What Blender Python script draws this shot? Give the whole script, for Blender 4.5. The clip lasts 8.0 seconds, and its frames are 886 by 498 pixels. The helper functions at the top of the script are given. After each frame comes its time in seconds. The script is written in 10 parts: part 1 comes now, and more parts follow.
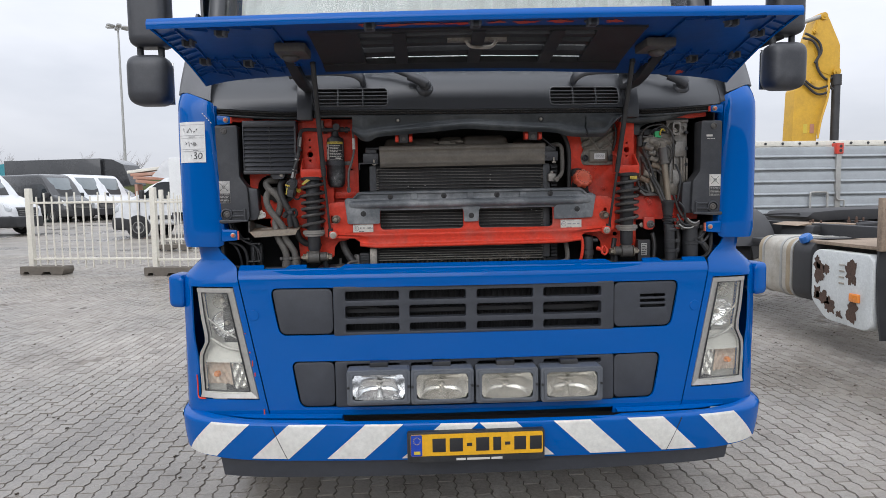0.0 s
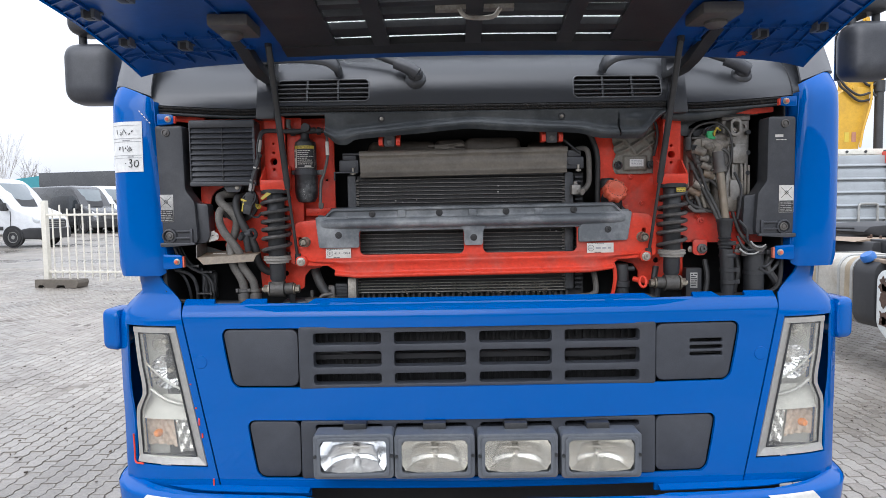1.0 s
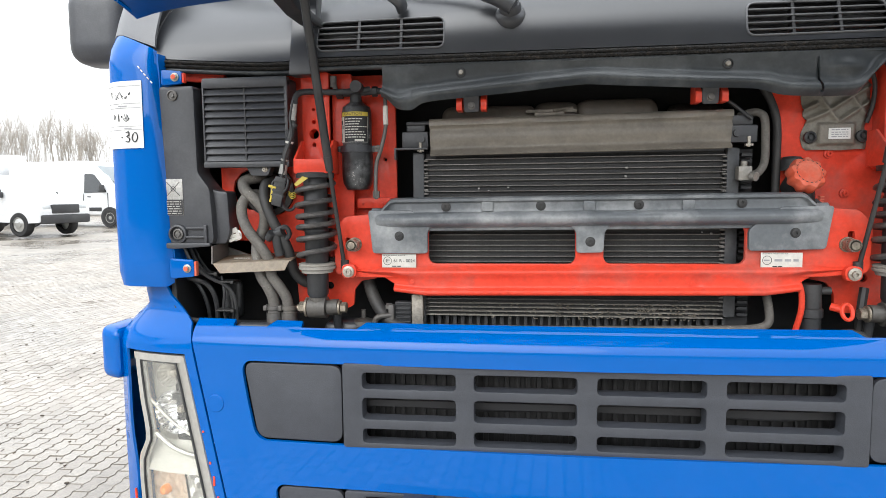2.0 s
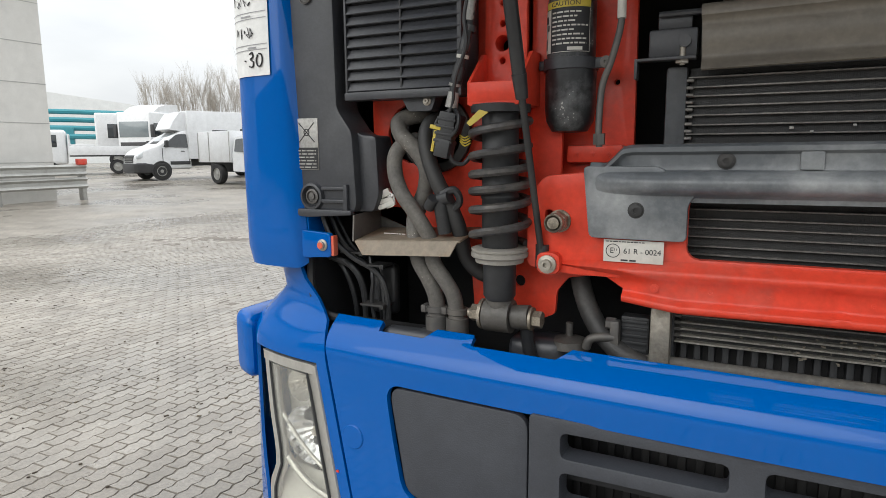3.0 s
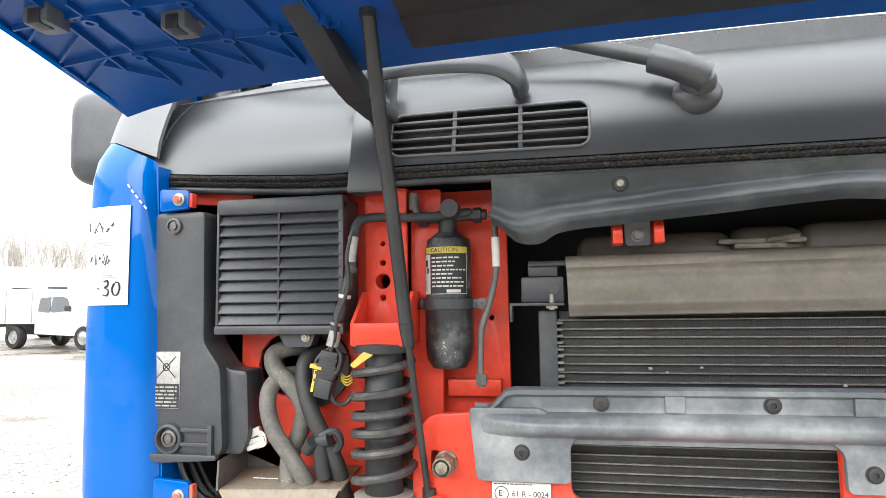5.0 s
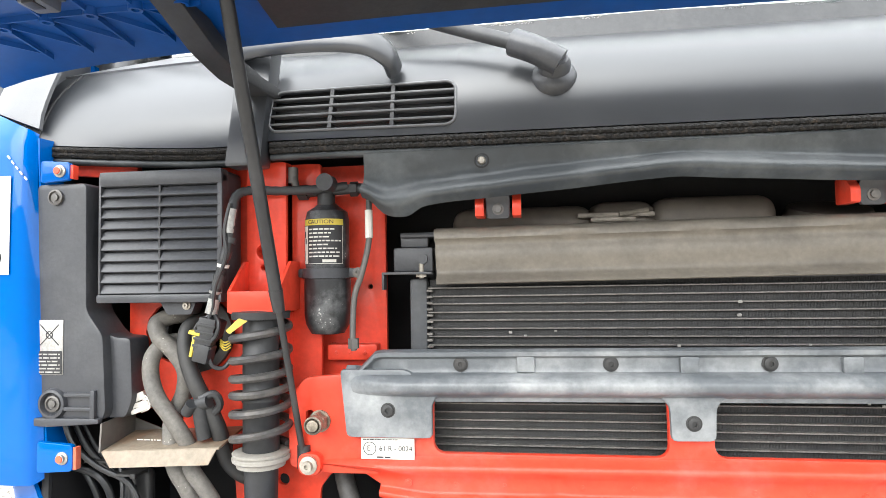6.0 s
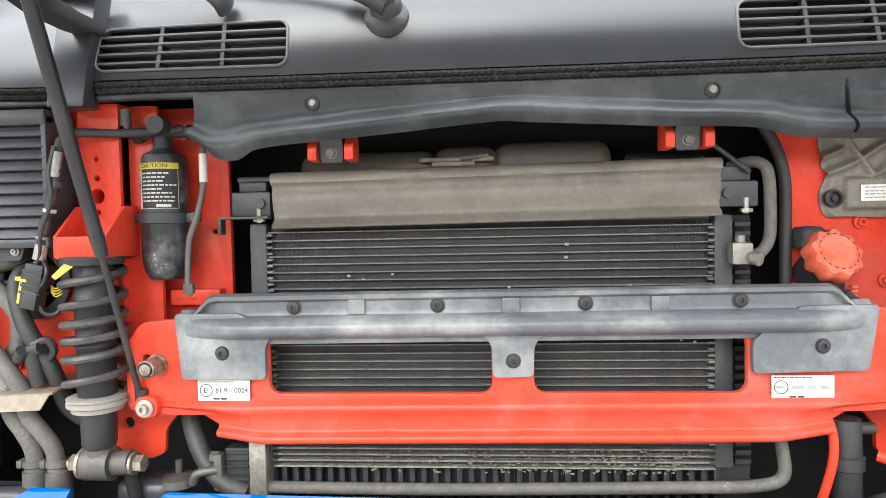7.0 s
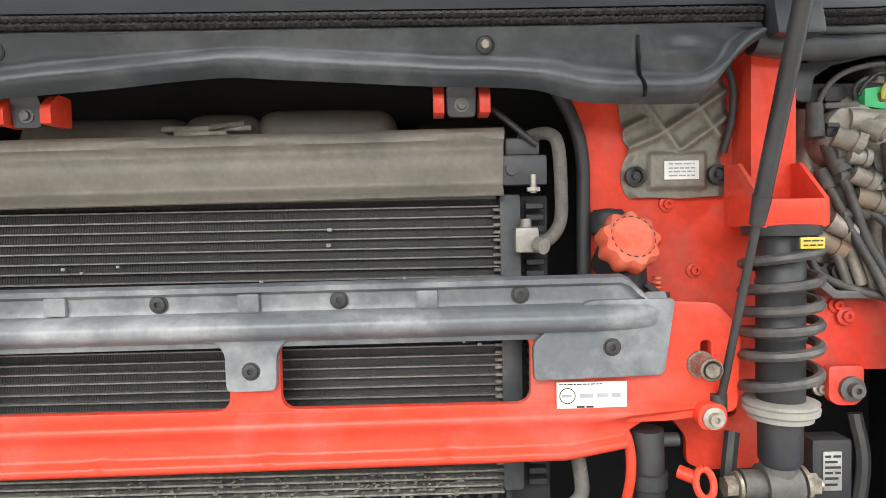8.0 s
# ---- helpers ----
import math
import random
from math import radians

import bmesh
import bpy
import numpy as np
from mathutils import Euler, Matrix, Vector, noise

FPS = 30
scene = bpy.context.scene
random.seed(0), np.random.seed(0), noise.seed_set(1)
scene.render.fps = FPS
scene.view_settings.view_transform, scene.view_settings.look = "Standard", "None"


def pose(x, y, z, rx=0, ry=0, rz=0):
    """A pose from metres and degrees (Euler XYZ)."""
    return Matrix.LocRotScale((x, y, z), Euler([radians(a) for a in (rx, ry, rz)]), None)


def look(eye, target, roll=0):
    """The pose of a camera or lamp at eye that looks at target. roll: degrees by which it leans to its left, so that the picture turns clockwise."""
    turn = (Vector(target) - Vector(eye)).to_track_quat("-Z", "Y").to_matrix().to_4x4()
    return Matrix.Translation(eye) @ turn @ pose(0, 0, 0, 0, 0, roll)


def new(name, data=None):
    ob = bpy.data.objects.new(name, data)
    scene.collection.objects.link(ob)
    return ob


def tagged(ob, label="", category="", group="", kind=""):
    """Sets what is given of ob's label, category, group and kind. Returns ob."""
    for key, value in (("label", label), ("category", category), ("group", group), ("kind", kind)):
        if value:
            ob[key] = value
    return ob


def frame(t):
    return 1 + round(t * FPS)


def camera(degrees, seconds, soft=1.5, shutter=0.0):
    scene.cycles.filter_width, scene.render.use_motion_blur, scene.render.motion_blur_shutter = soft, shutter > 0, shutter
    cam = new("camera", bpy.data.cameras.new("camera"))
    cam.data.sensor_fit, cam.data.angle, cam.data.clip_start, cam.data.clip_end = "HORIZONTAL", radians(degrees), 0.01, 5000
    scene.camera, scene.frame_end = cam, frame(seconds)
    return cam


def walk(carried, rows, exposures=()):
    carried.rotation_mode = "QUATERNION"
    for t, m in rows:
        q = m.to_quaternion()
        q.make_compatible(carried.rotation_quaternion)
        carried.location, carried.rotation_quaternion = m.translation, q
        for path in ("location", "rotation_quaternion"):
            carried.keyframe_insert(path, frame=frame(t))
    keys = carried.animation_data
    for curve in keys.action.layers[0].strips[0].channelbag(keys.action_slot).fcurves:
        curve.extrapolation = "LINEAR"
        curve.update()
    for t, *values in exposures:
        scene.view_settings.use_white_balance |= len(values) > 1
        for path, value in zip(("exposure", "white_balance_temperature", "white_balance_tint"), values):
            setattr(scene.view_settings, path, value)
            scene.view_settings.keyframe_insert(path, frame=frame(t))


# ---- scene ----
cam = camera(70.5, 8.0, 0.75)
PATH = [
    (0, (-0.232, -2.4431, 1.3446), (-0.138, -0.4516, 1.1849), -0.9),
    (0.5, (-0.202, -2.2392, 1.3331), (-0.088, -0.2473, 1.1993), -0.9),
    (1, (-0.104, -1.9356, 1.3648), (-0.097, 0.0605, 1.2409), -0.9),
    (1.2, (-0.094, -1.8264, 1.3779), (-0.141, 0.1685, 1.2401), -0.9),
    (2.3, (-0.19, -1.1761, 1.3885), (-0.58, 0.7734, 1.1735), -0.6),
    (2.5, (-0.21, -1.057, 1.3935), (-0.751, 0.8507, 1.1321), -0.8),
    (3, (-0.285, -0.8174, 1.3703), (-1.166, 0.9515, 1.0624), -0.4),
    (3.5, (-0.388, -0.7443, 1.376), (-1.02, 1.1264, 1.0563), -0.4),
    (4, (-0.416, -0.7454, 1.427), (-0.904, 1.1857, 1.2423), -0.5),
    (4.5, (-0.401, -0.7833, 1.4907), (-0.866, 1.1601, 1.5548), -0.5),
    (4.7, (-0.383, -0.8032, 1.4941), (-0.825, 1.1401, 1.6682), -0.5),
    (5.8, (-0.249, -0.8544, 1.4839), (-0.548, 1.1191, 1.6115), -0.9),
    (6, (-0.219, -0.8574, 1.481), (-0.488, 1.1225, 1.5755), -0.9),
    (6.5, (-0.147, -0.8605, 1.476), (-0.312, 1.1322, 1.4433), -1.1),
    (7, (-0.034, -0.8466, 1.4708), (-0.174, 1.1474, 1.4), -1.1),
    (7.5, (0.087, -0.7679, 1.4554), (0.092, 1.2311, 1.3815), -1.1),
    (8, (0.215, -0.684, 1.446), (0.253, 1.3139, 1.3651), -1.1),
]
EXPOSURE = [(0.0, -0.05, 6060), (1.2, 0.54, 5900), (2.3, 1.05, 6350), (2.5, 0.88, 6350), (3.0, 0.28, 6380), (3.5, 0.5, 6400), (4.0, 1.06, 6400), (4.5, 1.3, 6350), (5.8, 1.95, 6350), (6.5, 1.9, 6350), (7.0, 1.80, 6350), (8.0, 1.62, 6450)]
walk(cam, [(t, look(eye, target, roll)) for t, eye, target, roll in PATH],
     exposures=[(t, stops, kelvin, 12 if t < 2 else 8) for t, stops, kelvin in EXPOSURE])
SKY, SUN = 0.80, 0.6

# ---- light ----
world = bpy.data.worlds.new("overcast_sky")
scene.world = world
world.use_nodes = True
wn, wl = world.node_tree.nodes, world.node_tree.links
wn.clear()
w_out = wn.new("ShaderNodeOutputWorld")
w_bg = wn.new("ShaderNodeBackground")
w_sky = wn.new("ShaderNodeTexSky")
w_sky.sky_type, w_sky.sun_disc = "NISHITA", False
w_sky.sun_elevation, w_sky.sun_rotation = radians(38), radians(200)
w_sky.dust_density = 4.0
w_hsv = wn.new("ShaderNodeHueSaturation")
w_hsv.inputs["Saturation"].default_value = 0.25
w_hsv.inputs["Value"].default_value = 0.12
w_cloud = wn.new("ShaderNodeTexNoise")
w_cloud.inputs["Scale"].default_value = 3.2
w_cloud.inputs["Detail"].default_value = 6.0
w_map = wn.new("ShaderNodeMapping")
w_map.inputs["Scale"].default_value = (1.0, 1.0, 3.0)
w_co = wn.new("ShaderNodeTexCoord")
w_ramp = wn.new("ShaderNodeValToRGB")
w_ramp.color_ramp.elements[0].position, w_ramp.color_ramp.elements[0].color = 0.30, (0.83, 0.845, 0.865, 1)
w_ramp.color_ramp.elements[1].position, w_ramp.color_ramp.elements[1].color = 0.62, (1.02, 1.02, 1.02, 1)
w_mix = wn.new("ShaderNodeMix")
w_mix.data_type = "RGBA"
w_mix.inputs[0].default_value = 0.8
wl.new(w_co.outputs["Generated"], w_map.inputs["Vector"])
wl.new(w_map.outputs["Vector"], w_cloud.inputs["Vector"])
wl.new(w_cloud.outputs["Fac"], w_ramp.inputs["Fac"])
wl.new(w_sky.outputs["Color"], w_hsv.inputs["Color"])
wl.new(w_hsv.outputs["Color"], w_mix.inputs[6])
wl.new(w_ramp.outputs["Color"], w_mix.inputs[7])
# an overcast sky is about three times as bright overhead as at the horizon
w_sep = wn.new("ShaderNodeSeparateXYZ")
w_grad = wn.new("ShaderNodeMapRange")
w_grad.inputs["To Min"].default_value, w_grad.inputs["To Max"].default_value = 1.0, 2.8
w_mul = wn.new("ShaderNodeVectorMath")
w_mul.operation = "SCALE"
wl.new(w_co.outputs["Generated"], w_sep.inputs["Vector"])
wl.new(w_sep.outputs["Z"], w_grad.inputs["Value"])
wl.new(w_mix.outputs[2], w_mul.inputs[0])
wl.new(w_grad.outputs["Result"], w_mul.inputs["Scale"])
wl.new(w_mul.outputs["Vector"], w_bg.inputs["Color"])
w_bg.inputs["Strength"].default_value = SKY
wl.new(w_bg.outputs["Background"], w_out.inputs["Surface"])

sun = new("sun", bpy.data.lights.new("sun", "SUN"))
sun.data.energy, sun.data.angle, sun.data.color = SUN, radians(50), (1.0, 0.97, 0.92)
sun.matrix_world = look((-5, -14, 10), (0, 0, 1))


# ---- materials ----
def mat(name, col, rough=0.5, metal=0.0, dust=None, amount=0.35, scale=6.0, grain=0.06, coat=0.0, bump=0.0, bump_scale=60.0, spec=0.5, spread=0.0, clean=0.45, speck=None):
    """A surface of one colour with fine grain, large stains of a second colour, small relief and uneven gloss."""
    m = bpy.data.materials.new(name)
    m.use_nodes = True
    n, l = m.node_tree.nodes, m.node_tree.links
    b = n["Principled BSDF"]
    b.inputs["Metallic"].default_value = metal
    b.inputs["Coat Weight"].default_value = coat
    b.inputs["Coat Roughness"].default_value = 0.035
    b.inputs["Specular IOR Level"].default_value = spec
    co = n.new("ShaderNodeTexCoord")
    big = n.new("ShaderNodeTexNoise")
    big.inputs["Scale"].default_value, big.inputs["Detail"].default_value, big.inputs["Roughness"].default_value = scale, 8.0, 0.65
    fine = n.new("ShaderNodeTexNoise")
    fine.inputs["Scale"].default_value, fine.inputs["Detail"].default_value = bump_scale, 4.0
    l.new(co.outputs["Object"], big.inputs["Vector"])
    l.new(co.outputs["Object"], fine.inputs["Vector"])
    ramp = n.new("ShaderNodeMapRange")
    ramp.inputs["From Min"].default_value, ramp.inputs["From Max"].default_value = clean, clean + 0.28
    ramp.inputs["To Max"].default_value = amount
    l.new(big.outputs["Fac"], ramp.inputs["Value"])
    mix = n.new("ShaderNodeMix")
    mix.data_type = "RGBA"
    mix.inputs[6].default_value = (*col, 1)
    mix.inputs[7].default_value = (*(dust or [min(1, c * 1.5 + 0.01) for c in col]), 1)
    l.new(ramp.outputs["Result"], mix.inputs[0])
    last = mix.outputs[2]
    if speck:
        cells = n.new("ShaderNodeTexVoronoi")
        cells.inputs["Scale"].default_value = speck[0]
        l.new(co.outputs["Object"], cells.inputs["Vector"])
        rad = n.new("ShaderNodeMapRange")
        rad.inputs["From Min"].default_value, rad.inputs["From Max"].default_value = 0.56, 0.70
        rad.inputs["To Max"].default_value = speck[1]
        l.new(big.outputs["Fac"], rad.inputs["Value"])
        dot = n.new("ShaderNodeMath")
        dot.operation = "LESS_THAN"
        l.new(cells.outputs["Distance"], dot.inputs[0])
        l.new(rad.outputs["Result"], dot.inputs[1])
        fleck = n.new("ShaderNodeMix")
        fleck.data_type = "RGBA"
        fleck.inputs[7].default_value = (*speck[2], 1)
        l.new(last, fleck.inputs[6])
        l.new(dot.outputs[0], fleck.inputs[0])
        last = fleck.outputs[2]
    if grain or spread:
        hsv = n.new("ShaderNodeHueSaturation")
        val = n.new("ShaderNodeMapRange")
        val.inputs["From Min"].default_value, val.inputs["From Max"].default_value = 0.3, 0.7
        val.inputs["To Min"].default_value, val.inputs["To Max"].default_value = 1 - grain, 1 + grain
        l.new(fine.outputs["Fac"], val.inputs["Value"])
        mid = n.new("ShaderNodeTexNoise")
        mid.inputs["Scale"].default_value, mid.inputs["Detail"].default_value, mid.inputs["Roughness"].default_value = scale * 5.3, 7.0, 0.72
        l.new(co.outputs["Object"], mid.inputs["Vector"])
        mval = n.new("ShaderNodeMapRange")
        mval.inputs["From Min"].default_value, mval.inputs["From Max"].default_value = 0.3, 0.7
        mval.inputs["To Min"].default_value, mval.inputs["To Max"].default_value = 1 - 1.5 * grain, 1 + 1.5 * grain
        l.new(mid.outputs["Fac"], mval.inputs["Value"])
        both = n.new("ShaderNodeMath")
        both.operation = "MULTIPLY"
        l.new(val.outputs["Result"], both.inputs[0])
        l.new(mval.outputs["Result"], both.inputs[1])
        got = both.outputs[0]
        if spread:
            info = n.new("ShaderNodeObjectInfo")
            geo = n.new("ShaderNodeNewGeometry")
            add = n.new("ShaderNodeMath")
            add.operation = "ADD"
            l.new(info.outputs["Random"], add.inputs[0])
            l.new(geo.outputs["Random Per Island"], add.inputs[1])
            fr = n.new("ShaderNodeMath")
            fr.operation = "FRACT"
            l.new(add.outputs[0], fr.inputs[0])
            mr = n.new("ShaderNodeMapRange")
            mr.inputs["To Min"].default_value, mr.inputs["To Max"].default_value = 1 - spread, 1 + spread
            l.new(fr.outputs[0], mr.inputs["Value"])
            mul = n.new("ShaderNodeMath")
            mul.operation = "MULTIPLY"
            l.new(got, mul.inputs[0])
            l.new(mr.outputs["Result"], mul.inputs[1])
            got = mul.outputs[0]
        l.new(got, hsv.inputs["Value"])
        l.new(last, hsv.inputs["Color"])
        last = hsv.outputs["Color"]
    l.new(last, b.inputs["Base Color"])
    rr = n.new("ShaderNodeMapRange")
    rr.inputs["To Min"].default_value, rr.inputs["To Max"].default_value = max(0.02, rough - 0.08), min(1, rough + 0.12)
    l.new(big.outputs["Fac"], rr.inputs["Value"])
    l.new(rr.outputs["Result"], b.inputs["Roughness"])
    if bump:
        bp = n.new("ShaderNodeBump")
        bp.inputs["Strength"].default_value, bp.inputs["Distance"].default_value = bump, 0.002
        l.new(fine.outputs["Fac"], bp.inputs["Height"])
        l.new(bp.outputs["Normal"], b.inputs["Normal"])
    return m


def glass(name, col=(1, 1, 1), rough=0.02):
    m = bpy.data.materials.new(name)
    m.use_nodes = True
    b = m.node_tree.nodes["Principled BSDF"]
    b.inputs["Base Color"].default_value = (*col, 1)
    b.inputs["Roughness"].default_value = rough
    b.inputs["Transmission Weight"].default_value = 1.0
    b.inputs["IOR"].default_value = 1.3
    return m


M_BLUE = mat("blue_lacquer", (0.0, 0.096, 0.392), 0.30, dust=(0.0, 0.102, 0.384), amount=0.12, scale=3.0, coat=0.65, grain=0.012, spec=0.0)
M_BLUE.node_tree.nodes["Principled BSDF"].inputs["Coat IOR"].default_value = 1.5
M_BLUE_IN = mat("blue_inner_plastic", (0.001, 0.062, 0.270), 0.38, dust=(0.03, 0.06, 0.16), amount=0.5, scale=5.0, bump=0.08)
M_RED = mat("red_primer_paint", (0.71, 0.061, 0.031), 0.32, dust=(0.35, 0.130, 0.105), amount=0.8, scale=7.0, grain=0.07, bump=0.08, bump_scale=90, coat=0.08, clean=0.52, spec=0.22)
M_RED_DUST = mat("dusty_red_paint", (0.64, 0.042, 0.022), 0.45, dust=(0.38, 0.135, 0.10), amount=0.8, scale=9.0, grain=0.08, bump=0.1, clean=0.42)
M_ORANGE = mat("faded_red_plastic", (0.66, 0.10, 0.045), 0.55, dust=(0.70, 0.27, 0.19), amount=0.8, scale=14, bump=0.1)
M_GREY = mat("grey_grained_plastic", (0.044, 0.048, 0.058), 0.45, dust=(0.060, 0.064, 0.073), amount=0.5, scale=4, grain=0.08, bump=0.25, bump_scale=420)
M_COWL = mat("black_satin_plastic", (0.026, 0.028, 0.032), 0.34, dust=(0.036, 0.038, 0.042), amount=0.5, scale=3, grain=0.03, bump=0.02, bump_scale=700, spec=0.8)
M_TRIMGREY = mat("grey_satin_trim", (0.115, 0.118, 0.124), 0.38, dust=(0.15, 0.152, 0.155), amount=0.5, scale=4, grain=0.04, bump=0.04, bump_scale=500)
M_ROPE = mat("frayed_brown_weatherstrip", (0.012, 0.011, 0.010), 0.7, dust=(0.10, 0.075, 0.055), amount=0.9, scale=110, grain=0.35, bump=0.8, bump_scale=600, clean=0.53)
M_SHIELD = mat("dusty_foil_cover", (0.20, 0.185, 0.155), 0.5, 0.15, dust=(0.125, 0.112, 0.092), amount=0.7, scale=14, grain=0.10, bump=0.15, bump_scale=180)
M_BLACK = mat("black_plastic", (0.026, 0.027, 0.029), 0.48, dust=(0.06, 0.06, 0.06), amount=0.6, scale=8, grain=0.1, bump=0.12, bump_scale=160)
M_BOX = mat("black_moulded_plastic", (0.042, 0.044, 0.050), 0.37, dust=(0.095, 0.096, 0.098), amount=0.55, scale=7, grain=0.08, bump=0.10, bump_scale=220)
# near-black for grille cores; behind gaps and in recesses it replaces shade
M_CORE = mat("black_core_and_shade", (0.012, 0.012, 0.013), 0.6, dust=(0.022, 0.021, 0.020), amount=0.5)
M_LAMP = mat("grey_lamp_plastic", (0.105, 0.115, 0.130), 0.45, dust=(0.16, 0.165, 0.17), amount=0.5, scale=14, grain=0.08, bump=0.1, bump_scale=200)
# near-black for dark parts, and in recesses in place of shade
M_DARK = mat("dark_parts_and_shade", (0.027, 0.027, 0.029), 0.6, dust=(0.045, 0.043, 0.041), amount=0.5)
M_BEAM = mat("weathered_grey_plastic", (0.120, 0.131, 0.141), 0.36, dust=(0.44, 0.45, 0.45), amount=0.9, scale=5.5, grain=0.07, bump=0.15, bump_scale=120, clean=0.45)
M_SEAL = mat("weathered_rubber_seal", (0.034, 0.039, 0.042), 0.42, dust=(0.15, 0.158, 0.158), amount=0.7, scale=6.5, grain=0.08, bump=0.2, bump_scale=80, clean=0.48)
M_SOOT = mat("black_strut_paint", (0.024, 0.025, 0.027), 0.32, dust=(0.075, 0.075, 0.075), amount=0.5, scale=12)
M_RUBBER = mat("black_rubber", (0.028, 0.028, 0.028), 0.55, dust=(0.07, 0.065, 0.06), amount=0.6, scale=12, bump=0.2, bump_scale=120)
M_HOSE = mat("dusty_grey_hose", (0.115, 0.108, 0.098), 0.62, dust=(0.19, 0.175, 0.15), amount=0.7, scale=20, grain=0.12, bump=0.2, bump_scale=200, speck=(170, 0.42, (0.34, 0.32, 0.28)))
M_DUSTY = mat("dusty_brown_plate", (0.185, 0.165, 0.136), 0.42, dust=(0.080, 0.073, 0.064), amount=0.7, scale=7, grain=0.08, bump=0.12, bump_scale=140)
M_TANK = mat("dusty_coolant_tank", (0.175, 0.148, 0.120), 0.55, dust=(0.10, 0.093, 0.083), amount=0.6, scale=6, bump=0.1)
M_SPRING = mat("worn_spring_steel", (0.060, 0.058, 0.057), 0.45, 0.2, dust=(0.135, 0.122, 0.105), amount=0.8, scale=18, grain=0.15, bump=0.25, bump_scale=150)
M_STEEL = mat("dull_zinc_steel", (0.42, 0.39, 0.34), 0.42, 0.7, dust=(0.20, 0.16, 0.12), amount=0.7, scale=40, grain=0.12, bump=0.15, bump_scale=200)
M_TRAY = mat("stained_steel_tray", (0.22, 0.183, 0.138), 0.55, 0.2, dust=(0.19, 0.085, 0.030), amount=0.95, scale=11, grain=0.1, bump=0.15, bump_scale=120)
M_BOLT = mat("tarnished_bolt_steel", (0.34, 0.30, 0.24), 0.45, 0.6, dust=(0.13, 0.11, 0.085), amount=0.9, scale=60, grain=0.2, bump=0.2, bump_scale=300, clean=0.40)
M_TRAYDARK = mat("dark_zinc_steel", (0.12, 0.115, 0.11), 0.5, 0.4, dust=(0.2, 0.18, 0.15), amount=0.6, scale=14, bump=0.15)
M_ALU = mat("cast_aluminium", (0.30, 0.285, 0.26), 0.5, 0.55, dust=(0.22, 0.19, 0.16), amount=0.7, scale=16, grain=0.12, bump=0.3, bump_scale=90)
M_EYE = mat("greasy_dark_casting", (0.085, 0.080, 0.073), 0.5, 0.2, dust=(0.15, 0.138, 0.12), amount=0.6, scale=22, grain=0.12, bump=0.3, bump_scale=120)
M_ALU_DARK = mat("oily_cast_metal", (0.265, 0.236, 0.196), 0.45, 0.2, dust=(0.10, 0.086, 0.070), amount=0.8, scale=14, grain=0.15, bump=0.4, bump_scale=80)
M_FIN = mat("dusty_fin_pack", (0.030, 0.030, 0.031), 0.6, dust=(0.060, 0.057, 0.053), amount=0.7, scale=7, grain=0.12)
M_TUBE = mat("condenser_tube", (0.21, 0.20, 0.185), 0.45, 0.3, dust=(0.07, 0.066, 0.06), amount=0.85, scale=9, grain=0.2, bump=0.2, bump_scale=300, clean=0.4)
M_TUBE_DIRT = mat("corroded_tube", (0.30, 0.285, 0.25), 0.6, 0.15, dust=(0.09, 0.085, 0.075), amount=0.9, scale=24, grain=0.2, bump=0.4, bump_scale=240, clean=0.42)
M_CHROME = mat("headlight_frame_silver", (0.50, 0.49, 0.46), 0.36, 0.55, dust=(0.40, 0.38, 0.34), amount=0.5, scale=9, bump=0.05)
M_SHELL = mat("lamp_shell_silver", (0.60, 0.59, 0.55), 0.30, 0.12, dust=(0.48, 0.46, 0.41), amount=0.5, scale=14)
M_CABLE = mat("dusty_black_cable", (0.040, 0.039, 0.038), 0.55, dust=(0.115, 0.107, 0.097), amount=0.8, scale=16, grain=0.12, bump=0.2, bump_scale=160, clean=0.42)
M_HEADER = mat("dusty_dark_header", (0.050, 0.053, 0.058), 0.5, 0.2, dust=(0.115, 0.112, 0.105), amount=0.7, scale=14, grain=0.12, bump=0.15)
M_MIRROR = mat("bright_reflector", (0.86, 0.86, 0.87), 0.12, 0.95, dust=(0.7, 0.7, 0.7), amount=0.3, scale=20)
M_REFL = mat("dull_reflector", (0.66, 0.65, 0.62), 0.22, 0.75, dust=(0.75, 0.70, 0.62), amount=0.6, scale=12)
M_GLASS = glass("clear_lens", (0.97, 0.98, 0.97))
M_HAZE = glass("hazed_lens", (0.93, 0.92, 0.88), 0.12)
M_LENS = glass("lamp_lens", (0.93, 0.93, 0.89), 0.10)
M_LENS.node_tree.nodes["Principled BSDF"].inputs["Transmission Weight"].default_value = 0.95
M_LENS.node_tree.nodes["Principled BSDF"].inputs["IOR"].default_value = 1.45
M_AMBER = mat("amber_lens", (0.85, 0.26, 0.03), 0.25, dust=(0.7, 0.3, 0.1), amount=0.3, coat=0.6)
M_AMBER_PALE = mat("pale_amber_bulb", (0.60, 0.47, 0.37), 0.3, dust=(0.7, 0.5, 0.35), amount=0.5, coat=0.6)
M_WHITE = mat("white_paint", (0.76, 0.75, 0.70), 0.35, dust=(0.58, 0.56, 0.50), amount=0.5, scale=6, coat=0.3, bump=0.03)
M_PAPER = mat("white_paper", (0.74, 0.74, 0.72), 0.6, dust=(0.66, 0.66, 0.64), amount=0.4, scale=8)
M_STICKER = mat("white_sticker", (0.62, 0.60, 0.55), 0.45, dust=(0.48, 0.45, 0.40), amount=0.5, scale=20)
